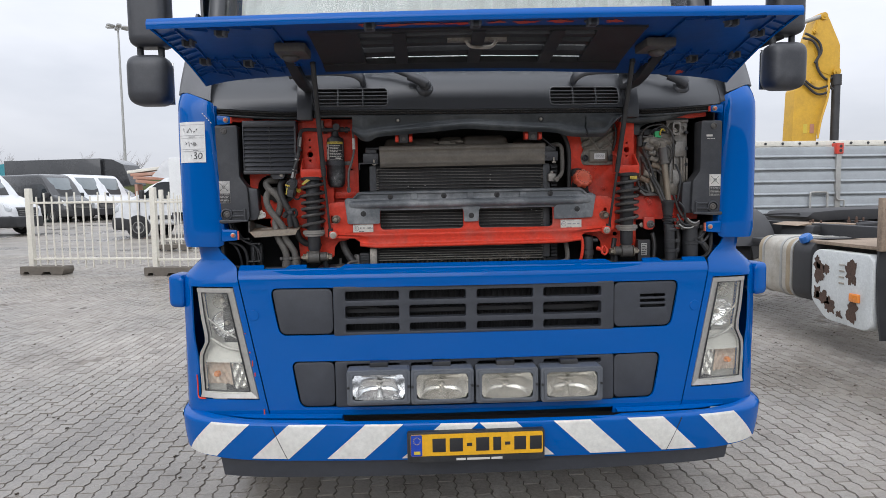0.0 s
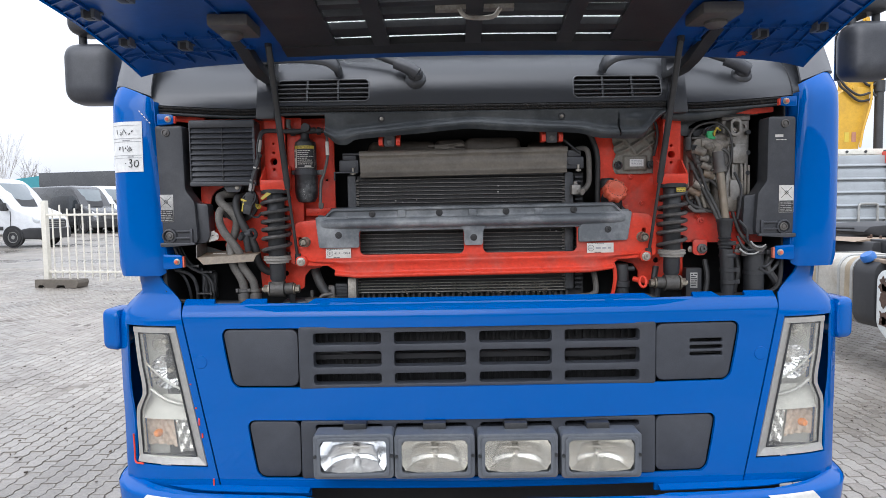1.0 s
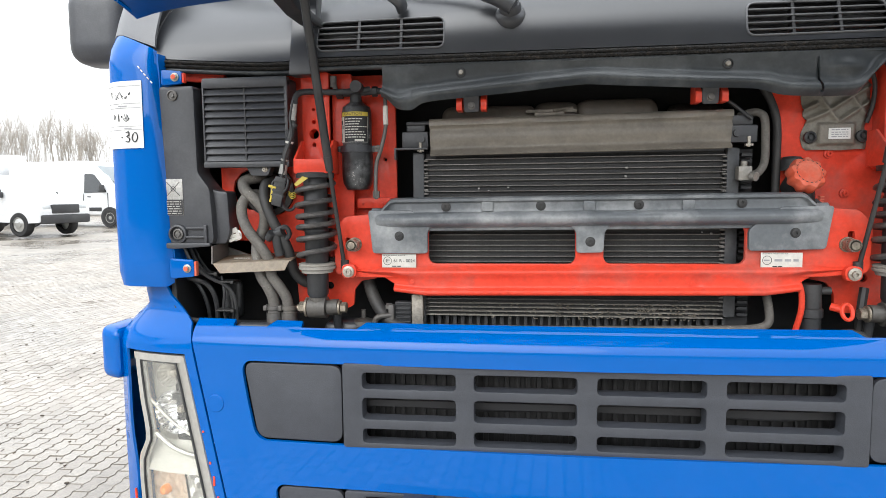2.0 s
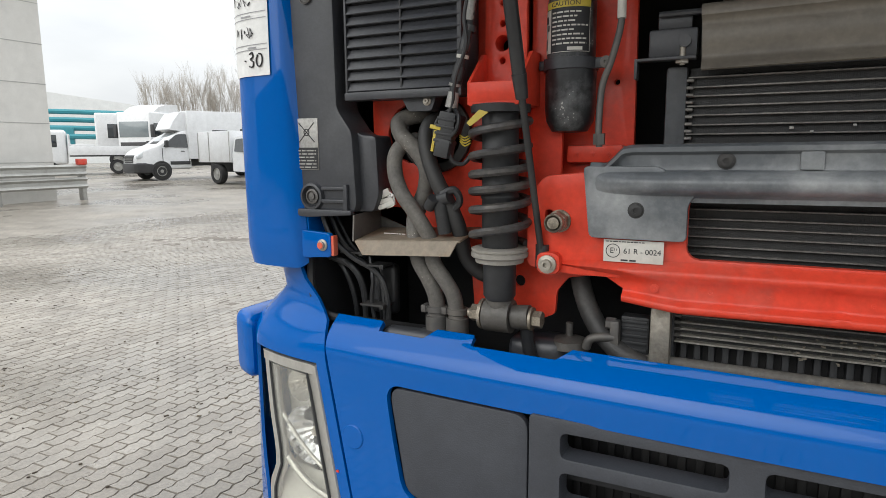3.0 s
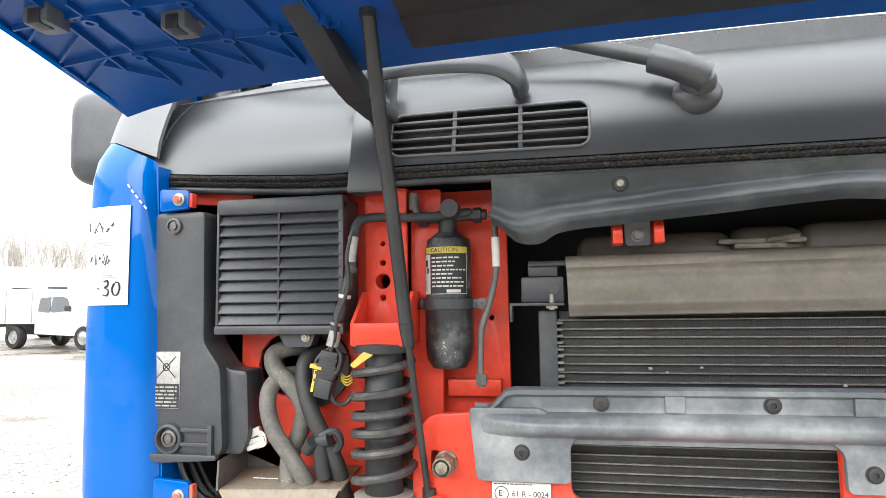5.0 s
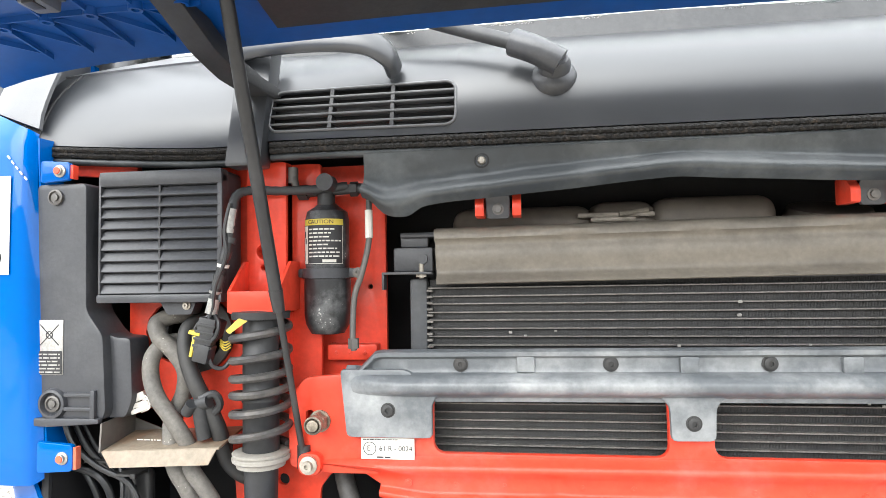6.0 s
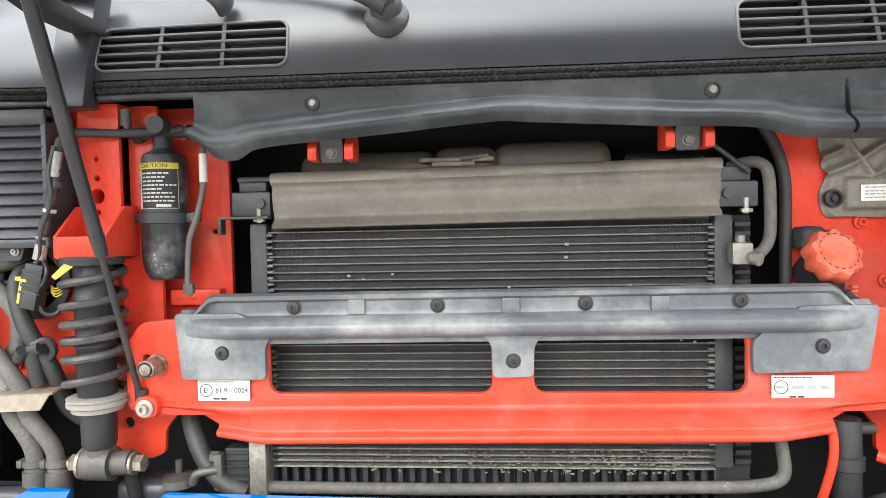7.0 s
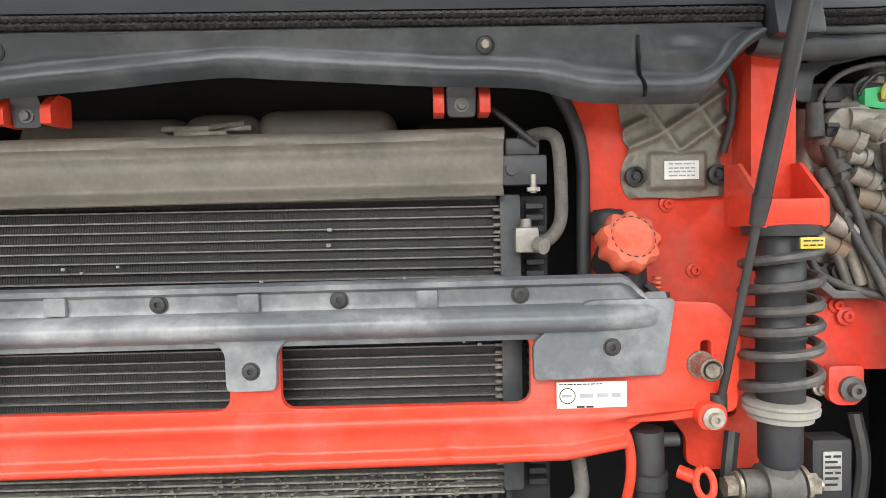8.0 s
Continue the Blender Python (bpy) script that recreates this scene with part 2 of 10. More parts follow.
M_DULL = mat("worn_silver_label", (0.38, 0.372, 0.35), 0.4, 0.25, dust=(0.20, 0.194, 0.18), amount=0.7, scale=40, grain=0.15)
M_INK = mat("black_ink", (0.02, 0.02, 0.022), 0.5)
M_FAINT = mat("grey_print", (0.30, 0.30, 0.31), 0.6)
M_YELLOW = mat("yellow_print", (0.60, 0.46, 0.05), 0.45, dust=(0.42, 0.34, 0.12), amount=0.4)
M_PLATE = mat("yellow_plate", (0.80, 0.42, 0.01), 0.4, dust=(0.62, 0.34, 0.03), amount=0.3, scale=9)
M_EURO = mat("plate_blue", (0.01, 0.05, 0.38), 0.4)
M_GREEN = mat("green_connector", (0.05, 0.45, 0.16), 0.4)
M_TYRE = mat("tyre_rubber", (0.020, 0.020, 0.021), 0.75, dust=(0.06, 0.057, 0.052), amount=0.6, scale=5, bump=0.3)


# ---- builders ----
def B():
    return bmesh.new()


def part(name, bm, material, parent=None, label="", sharp=38):
    """Links a bmesh as one mesh object under a thing or a part."""
    bmesh.ops.recalc_face_normals(bm, faces=bm.faces)
    me = bpy.data.meshes.new(name)
    bm.to_mesh(me)
    bm.free()
    for p in me.polygons:
        p.use_smooth = True
    me.set_sharp_from_angle(angle=radians(sharp))
    me.materials.append(material)
    ob = new(name, me)
    ob.parent = parent
    if label:
        tagged(ob, label)
    return ob


def repeat(ob, m, parent=None):
    """Another object on the same mesh, at the pose m."""
    c = bpy.data.objects.new(ob.name.split(".")[0], ob.data)
    scene.collection.objects.link(c)
    c.parent = parent or ob.parent
    c.matrix_basis = m
    return c


def thing(name, label, category, at=(0, 0, 0), turn=0, group="", kind=""):
    ob = new(name)
    ob.matrix_basis = pose(*at, 0, 0, turn)
    return tagged(ob, label, category, group, kind)


def box(bm, x0, x1, y0, y1, z0, z1, bev=0.0, seg=2, m=None):
    t = Matrix.LocRotScale(((x0 + x1) / 2, (y0 + y1) / 2, (z0 + z1) / 2), None, (abs(x1 - x0), abs(y1 - y0), abs(z1 - z0)))
    got = bmesh.ops.create_cube(bm, size=1, matrix=(m @ t) if m else t)["verts"]
    if bev:
        edges = list({e for v in got for e in v.link_edges})
        bmesh.ops.bevel(bm, geom=edges, offset=bev, segments=seg, profile=0.6, affect="EDGES")
    return bm


def cyl(bm, p0, p1, r0, r1=None, seg=18):
    a, b = Vector(p0), Vector(p1)
    d = b - a
    m = Matrix.Translation((a + b) / 2) @ d.to_track_quat("Z", "Y").to_matrix().to_4x4()
    bmesh.ops.create_cone(bm, cap_ends=True, segments=seg, radius1=r0, radius2=r0 if r1 is None else r1, depth=d.length, matrix=m)
    return bm


def lathe(bm, profile, at, axis=(0, 0, 1), seg=28, caps=True, flute=0.0):
    """Turns a profile of (radius, height) round an axis; flute scallops every other edge."""
    m = Matrix.Translation(at) @ Vector(axis).to_track_quat("Z", "Y").to_matrix().to_4x4()
    rings = []
    for r, h in profile:
        rings.append([bm.verts.new(m @ Vector((r * math.cos(2 * math.pi * i / seg), r * math.sin(2 * math.pi * i / seg), h - flute * r * (i % 2)))) for i in range(seg)])
    for a, b in zip(rings, rings[1:]):
        for i in range(seg):
            j = (i + 1) % seg
            bm.faces.new((a[i], a[j], b[j], b[i]))
    if caps is not None:
        bm.faces.new(rings[0][::-1])
    if caps:
        bm.faces.new(rings[-1])
    return bm


def smooth_line(pts, n=5):
    """Points on a curve through the given ones."""
    p = [Vector(q) for q in pts]
    p = [2 * p[0] - p[1]] + p + [2 * p[-1] - p[-2]]
    out = []
    for i in range(1, len(p) - 2):
        for k in range(n):
            t = k / n
            a, b, c, d = p[i - 1], p[i], p[i + 1], p[i + 2]
            out.append(0.5 * (2 * b + (c - a) * t + (2 * a - 5 * b + 4 * c - d) * t * t + (3 * b - a - 3 * c + d) * t ** 3))
    out.append(p[-2])
    return out


def tube(bm, pts, r, seg=10, n=5, ribs=0.0):
    line = smooth_line(pts, n) if n > 1 else [Vector(q) for q in pts]
    up = Vector((0.31, 0.2, 0.93))
    rings = []
    for i, q in enumerate(line):
        d = (line[min(i + 1, len(line) - 1)] - line[max(i - 1, 0)]).normalized()
        s = d.cross(up).normalized()
        up = s.cross(d)
        k = r * (1 + ribs * (i % 2))
        rings.append([bm.verts.new(q + k * (s * math.cos(2 * math.pi * j / seg) + up * math.sin(2 * math.pi * j / seg))) for j in range(seg)])
    for a, b in zip(rings, rings[1:]):
        for i in range(seg):
            j = (i + 1) % seg
            bm.faces.new((a[i], a[j], b[j], b[i]))
    bm.faces.new(rings[0][::-1])
    bm.faces.new(rings[-1])
    return bm


def rrect(x0, x1, z0, z1, r, n=4):
    out = []
    for cx, cz, a0 in ((x1 - r, z1 - r, 0), (x0 + r, z1 - r, 90), (x0 + r, z0 + r, 180), (x1 - r, z0 + r, 270)):
        for k in range(n + 1):
            a = radians(a0 + 90 * k / n)
            out.append((cx + r * math.cos(a), cz + r * math.sin(a)))
    return out


def ring_xz(cx, cz, r, n=14):
    return [(cx + r * math.cos(2 * math.pi * k / n), cz + r * math.sin(2 * math.pi * k / n)) for k in range(n)]


def round_poly(pts, r, n=3):
    """A polygon with its corners rounded."""
    out = []
    for i, p in enumerate(pts):
        p, a, b = Vector(p), Vector(pts[i - 1]), Vector(pts[(i + 1) % len(pts)])
        k = min(r, (a - p).length * 0.45, (b - p).length * 0.45)
        s, e = p + (a - p).normalized() * k, p + (b - p).normalized() * k
        for j in range(n + 1):
            t = j / n
            out.append(tuple((1 - t) ** 2 * s + 2 * t * (1 - t) * p + t * t * e))
    return out


def slab(bm, outer, y0, y1, holes=(), bev=0.0):
    """A plate in the x-z plane from y0 to y1 (y0 in front) with holes through it."""
    edges = []
    for loop in (outer, *holes):
        vs = [bm.verts.new((x, y0, z)) for x, z in loop]
        edges += [bm.edges.new((vs[i], vs[(i + 1) % len(vs)])) for i in range(len(vs))]
    made = bmesh.ops.triangle_fill(bm, use_beauty=True, use_dissolve=False, edges=edges)
    faces = [f for f in made["geom"] if isinstance(f, bmesh.types.BMFace)]
    ext = bmesh.ops.extrude_face_region(bm, geom=faces, use_keep_orig=True)
    bmesh.ops.translate(bm, vec=(0, y1 - y0, 0), verts=[v for v in ext["geom"] if isinstance(v, bmesh.types.BMVert)])
    if bev:
        rim = [e for e in edges if e.is_valid]
        bmesh.ops.bevel(bm, geom=rim, offset=bev, segments=2, profile=0.6, affect="EDGES")
    return bm


def sheet(bm, cols, strips, surf, nz=4):
    """A curved skin: columns along u, each strip between two curves lo(u), hi(u); surf(u, z) gives the place."""
    for lo, hi in strips:
        grid = []
        for u in cols:
            a, b = lo(u), hi(u)
            grid.append([bm.verts.new(surf(u, a + (b - a) * k / nz)) for k in range(nz + 1)])
        for p, q in zip(grid, grid[1:]):
            for k in range(nz):
                bm.faces.new((p[k], q[k], q[k + 1], p[k + 1]))
    bmesh.ops.remove_doubles(bm, verts=bm.verts, dist=1e-5)
    bad = [f for f in bm.faces if f.calc_area() < 1e-9]
    if bad:
        bmesh.ops.delete(bm, geom=bad, context="FACES")
    return bm


def thicken(bm, t, front=None):
    """Gives an open skin thickness, inwards along its vertex normals; front: the way its outer face looks."""
    bmesh.ops.recalc_face_normals(bm, faces=bm.faces)
    bm.normal_update()
    if front and sum((f.normal * f.calc_area() for f in bm.faces), Vector()).dot(Vector(front)) < 0:
        bmesh.ops.reverse_faces(bm, faces=bm.faces)
        bm.normal_update()
    verts, faces = list(bm.verts), list(bm.faces)
    rim = [e for e in bm.edges if e.is_boundary]
    back = {v: bm.verts.new(v.co - v.normal * t) for v in verts}
    for f in faces:
        bm.faces.new([back[v] for v in reversed(f.verts)])
    for e in rim:
        a, b = e.verts
        bm.faces.new((a, b, back[b], back[a]))
    return bm


def curve_y(pts):
    """A smooth function from a short table of (x, value)."""
    xs, ys = [p[0] for p in pts], [p[1] for p in pts]

    def f(x):
        x = min(max(x, xs[0]), xs[-1])
        for i in range(len(xs) - 1):
            if x <= xs[i + 1]:
                t = (x - xs[i]) / (xs[i + 1] - xs[i])
                h = xs[i + 1] - xs[i]
                m0 = (ys[i + 1] - ys[i - 1]) / (xs[i + 1] - xs[i - 1]) if i else (ys[1] - ys[0]) / h
                m1 = (ys[i + 2] - ys[i]) / (xs[i + 2] - xs[i]) if i + 2 < len(xs) else (ys[i + 1] - ys[i]) / h
                return (2 * t ** 3 - 3 * t * t + 1) * ys[i] + (t ** 3 - 2 * t * t + t) * h * m0 + (3 * t * t - 2 * t ** 3) * ys[i + 1] + (t ** 3 - t * t) * h * m1
        return ys[-1]
    return f


def spread_cols(a, b, n):
    return [a + (b - a) * i / n for i in range(n + 1)]


def words(name, text, size, at, material, parent, rot=(90, 0, 0), label="", wide=1.0):
    """Lettering as a flat mesh in the built-in font."""
    cu = bpy.data.curves.new(name, "FONT")
    cu.body, cu.size, cu.align_x, cu.align_y = text, size, "CENTER", "CENTER"
    cu.extrude = 0.0002
    tmp = bpy.data.objects.new(name, cu)
    scene.collection.objects.link(tmp)
    me = bpy.data.meshes.new_from_object(tmp.evaluated_get(bpy.context.evaluated_depsgraph_get()))
    bpy.data.objects.remove(tmp)
    bpy.data.curves.remove(cu)
    me.transform(pose(*at, *rot) @ Matrix.Diagonal((wide, 1, 1, 1)))
    me.materials.clear()
    me.materials.append(material)
    ob = new(name, me)
    ob.parent = parent
    if label:
        tagged(ob, label)
    return ob


def bars(bm, x0, x1, y, rows, h, seed=1, m=None):
    """Short plain bars in place of small print."""
    rnd = random.Random(seed)
    for z in rows:
        x = x0
        while x < x1 - h:
            w = min(rnd.uniform(2, 7) * h, x1 - x)
            box(bm, x, x + w, y - 0.0004, y, z - h / 2, z + h / 2, m=m)
            x += w + h * 1.0
    return bm


def screw(name, x, y, z, r, material, parent, deep=0.006, label=""):
    bm = B()
    lathe(bm, [(r * 1.7, 0), (r * 1.7, deep * 0.35), (r, deep * 0.45), (r, deep), (r * 0.45, deep), (r * 0.4, deep * 0.6)], (x, y, z), (0, -1, 0), 14)
    return part(name, bm, material, parent, label)

# ---- the truck: cab front ----
truck = thing("truck", "blue lorry with its front flap raised on grey paving", "truck")


class Plan:
    """A smooth line in plan, mirrored about x = 0, by its arc length u."""
    def __init__(self, pts):
        p = smooth_line([(x, y, 0) for x, y in pts], 12)
        self.p, self.s = p, [0.0]
        for a, b in zip(p, p[1:]):
            self.s.append(self.s[-1] + (b - a).length)

    def at(self, u, out=0.0):
        k, s = abs(u), self.s
        k = min(k, s[-1] - 1e-6)
        lo = 0
        hi = len(s) - 1
        while hi - lo > 1:
            mid = (lo + hi) // 2
            lo, hi = (mid, hi) if s[mid] <= k else (lo, mid)
        t = (k - s[lo]) / (s[hi] - s[lo])
        q = self.p[lo].lerp(self.p[hi], t)
        a, b = self.p[max(lo - 1, 0)], self.p[min(hi + 1, len(s) - 1)]
        d = (b - a).normalized()
        x, y = q.x + d.y * out, q.y - d.x * out
        return (x if u >= 0 else -x), y

    def u_of(self, x):
        lo, hi = 0.0, self.s[-1]
        for _ in range(40):
            m = (lo + hi) / 2
            lo, hi = (m, hi) if self.at(m)[0] < x else (lo, m)
        return lo


FRONT = Plan([(0, -0.045), (0.3, -0.040), (0.55, -0.030), (0.8, -0.016), (0.95, -0.002), (1.05, 0.018), (1.12, 0.048), (1.165, 0.095), (1.185, 0.16), (1.198, 0.3), (1.205, 0.7), (1.205, 1.0)])
BUMPER = Plan([(0, -0.125), (0.4, -0.118), (0.8, -0.095), (0.98, -0.065), (1.1, -0.02), (1.17, 0.04), (1.21, 0.13), (1.225, 0.3), (1.23, 0.9)])
SEAM_TOP, SEAM_LOW = FRONT.u_of(0.935), FRONT.u_of(0.815)


def seam(z):
    return SEAM_LOW + (SEAM_TOP - SEAM_LOW) * (z - 0.485) / 0.61


def lip(z):
    """How far the upper edge of the lower skin rolls back."""
    d = z - 1.040
    return 0.0 if d < 0 else -(d / 0.034) ** 2 * 0.017 if d < 0.034 else -0.017 - 1.0 * (d - 0.034) - 14.0 * (d - 0.034) ** 2


def hole_curves(zlo, zhi, ue, r):
    mid = (zlo + zhi) / 2

    def cut(u):
        k = abs(u) - (ue - r)
        return 0.0 if k <= 0 else 1 - math.sqrt(max(0.0, 1 - min(1, k / r) ** 2))

    def lo(u):
        return mid if abs(u) > ue + 1e-4 else zlo + r * 1.0 * cut(u)

    def hi(u):
        return mid if abs(u) > ue + 1e-4 else zhi - r * 1.0 * cut(u)
    return lo, hi


# lower front skin between the headlights, with two wide openings
up_lo, up_hi = hole_curves(0.824, 1.010, 0.877, 0.030)
dn_lo, dn_hi = hole_curves(0.538, 0.722, 0.850, 0.030)
ends = [0.877 - 0.030 * k for k in (1, 0.8, 0.6, 0.4, 0.2, 0.07, 0)] + [0.8785] + [0.850 - 0.030 * k for k in (1, 0.8, 0.6, 0.4, 0.2, 0.07, 0)] + [0.8515]
cols = sorted(set([round(c, 4) for c in spread_cols(-1, 1, 60)] + [round(s * e, 5) for e in ends for s in (-1, 1)]))


def skin_low(u, z):
    x, y = FRONT.at(u * seam(z), lip(z))
    return x, y, z


def top_edge(u):
    a = abs(u)
    if a < 0.715:
        k = (a - 0.552) / 0.022
    else:
        k = (a - 0.784) / 0.020 if a < 0.895 else 0.0
    return 1.096 - 0.012 * max(0.0, min(1.0, k))


def bottom_edge(u):
    return 0.507 if abs(u) < 0.655 else 0.482


bm = B()
cols2 = sorted(cols + [s * e for s in (-1, 1) for e in (0.654, 0.656, 0.552, 0.574, 0.7145, 0.7155, 0.784, 0.804, 0.8945, 0.8955)])
sheet(bm, cols2, [(bottom_edge, dn_lo), (dn_hi, up_lo), (up_hi, lambda u: 1.040)], skin_low, 4)
sheet(bm, cols2, [(lambda u: 1.040, lambda u: 1.074)], skin_low, 8)
sheet(bm, cols2, [(lambda u: 1.074, top_edge)], skin_low, 3)
thicken(bm, 0.010)
front_panel = part("lower_front_panel", bm, M_BLUE, truck, "glossy blue front panel with two grille openings", 50)
for s in (-1, 1):
    bm = B()
    x, y = FRONT.at(s * 0.872)
    lathe(bm, [(0.021, -0.003), (0.021, 0.0005), (0.0195, 0.002), (0.001, 0.0024)], (x, y, 0.905), (s * 0.10, -1, 0), 28)
    part("tow_eye_cap", bm, M_BLUE, front_panel)


def blank(x0, z0, z1, edge, side, slots=()):
    """A blanking panel that leaves a thin shadow gap to the skin's opening."""
    out = lambda z: FRONT.at(edge * seam(z))[0] - 0.006 + 0.016 * side
    poly = round_poly([(side * x0, z0), (side * out(z0), z0), (side * out(z1), z1), (side * x0, z1)], 0.026, 5)
    bm = B()
    slab(bm, poly, 0, 0.012, slots, bev=0.003)
    for v in bm.verts:
        v.co.y += FRONT.at(v.co.x)[1] + 0.004
    return bm


def grille(name, z0, z1, slots, label):
    holes = []
    for xa, xb in ((-0.500, -0.292), (-0.252, -0.032), (0.010, 0.232), (0.272, 0.502)):
        for za, zb in slots:
            holes.append(rrect(xa, xb, za, zb, 0.008, 2))
    bm = B()
    slab(bm, rrect(-0.545, 0.552, z0, z1, 0.006, 2), -0.034, 0.004, holes, bev=0.003)
    return part(name, bm, M_GREY, truck, label)


grille("upper_grille", 0.822, 1.013, [(0.957, 0.993), (0.888, 0.936), (0.834, 0.866)], "dark grey plastic grille with twelve slots")
grille("lower_grille", 0.540, 0.720, [(0.690, 0.708), (0.562, 0.676)], "dark grey plastic lower grille frame")
part("grille_blank", blank(0.556, 0.829, 1.005, 0.877, 1, [rrect(0.662, 0.766, 0.902 + 0.021 * k, 0.914 + 0.021 * k, 0.004, 2) for k in range(3)]), M_GREY, truck, "grey blanking panel with three vent slots")
part("grille_blank", blank(0.549, 0.829, 1.005, 0.877, -1), M_GREY, truck)
part("grille_blank", blank(0.556, 0.543, 0.717, 0.850, 1), M_GREY, truck)
part("grille_blank", blank(0.549, 0.543, 0.717, 0.850, -1), M_GREY, truck)

# dark ribbed cores behind the grilles
bm = B()
box(bm, -0.86, 0.86, 0.075, 0.10, 0.47, 1.03)
core = part("grille_backing", bm, M_CORE, truck)
bm = B()
box(bm, -0.006, 0.006, 0.067, 0.075, 0.48, 1.03, 0.003)
rib = part("core_rib", bm, M_CORE, core)
for k in range(46):
    repeat(rib, pose(-0.55 + 0.0245 * k, 0, 0), core)
rib.matrix_basis = pose(0.58, 0, 0)
bm = B()
tube(bm, [(-0.55, 0.03, 0.905), (-0.45, 0.03, 0.925), (-0.3, 0.035, 0.90), (0.1, 0.03, 0.91), (0.4, 0.03, 0.90), (0.55, 0.03, 0.925)], 0.010)
part("hose", bm, M_BLACK, core)


# corner modules with the headlights
U_END = FRONT.s[-1] - 0.01


def corner_surf(side):
    def f(k, z):
        a = seam(z) - 0.001 + 0.075 * min(1.0, max(0.0, (z - 1.099) / 0.07)) ** 0.7
        u = a + (U_END - a) * k
        out = 0.0
        if z > 1.02:
            t = min(1.0, (z - 1.02) / 0.10)
            out = -0.085 * (1 - math.cos(t * math.pi / 2)) * min(1.0, 0.45 + k * 2.0)
        if z < 0.52:
            out -= ((0.52 - z) / 0.05) ** 2 * 0.006
        x, y = FRONT.at(u, out)
        return side * x, y, z
    return f


def k_of(u, z):
    a = seam(z) - 0.001
    return (u - a) / (U_END - a)


HL_IN, HL_OUT = 0.022, 1.100
hl_out = curve_y([(0.50, HL_OUT), (0.62, HL_OUT), (0.745, HL_OUT + 0.002), (0.80, HL_OUT - 0.026), (0.90, HL_OUT - 0.012), (1.02, HL_OUT), (1.1, HL_OUT)])


def corner_module(side):
    surf = corner_surf(side)
    bm = B()
    rows = [0.482, 0.50, 0.52, 0.545, 0.5705, 0.571] + [0.571 + 0.0449 * k for k in range(1, 10)] + [0.9755, 1.0, 1.018, 1.0185, 1.03, 1.045, 1.06, 1.075, 1.09, 1.105, 1.12, 1.15, 1.19]
    n = 44
    grid = []
    for z in rows:
        kin, kout = k_of(seam(z) + HL_IN, z), k_of(HL_OUT + 0.008 + 0.020 * min(1, max(0, (z - 0.72) / 0.10)), z)
        ks = [kin * i / 3 for i in range(4)] + [kin + (kout - kin) * i / 12 for i in range(1, 13)] + [kout + (1 - kout) * i / 16 for i in range(1, 17)]
        grid.append([bm.verts.new(surf(k, z)) for k in ks])
    for r in range(len(rows) - 1):
        hole = 0.5709 <= rows[r] and rows[r + 1] <= 1.0181
        for i in range(len(grid[0]) - 1):
            if hole and 3 <= i < 15:
                continue
            bm.faces.new((grid[r][i], grid[r][i + 1], grid[r + 1][i + 1], grid[r + 1][i]))
    thicken(bm, 0.006)
    return part("corner_module", bm, M_BLUE, truck, "glossy blue corner module round the headlight", 50)


def rows_skin(bm, rows, left, right, side, out, nu=8):
    grid = []
    for z in rows:
        a, b = left(z), right(z)
        line = []
        for i in range(nu + 1):
            x, y = FRONT.at(a + (b - a) * i / nu, out(i / nu, z) if callable(out) else out)
            line.append(bm.verts.new((side * x, y, z)))
        grid.append(line)
    for p, q in zip(grid, grid[1:]):
        for i in range(nu):
            bm.faces.new((p[i], p[i + 1], q[i + 1], q[i]))
    return bm


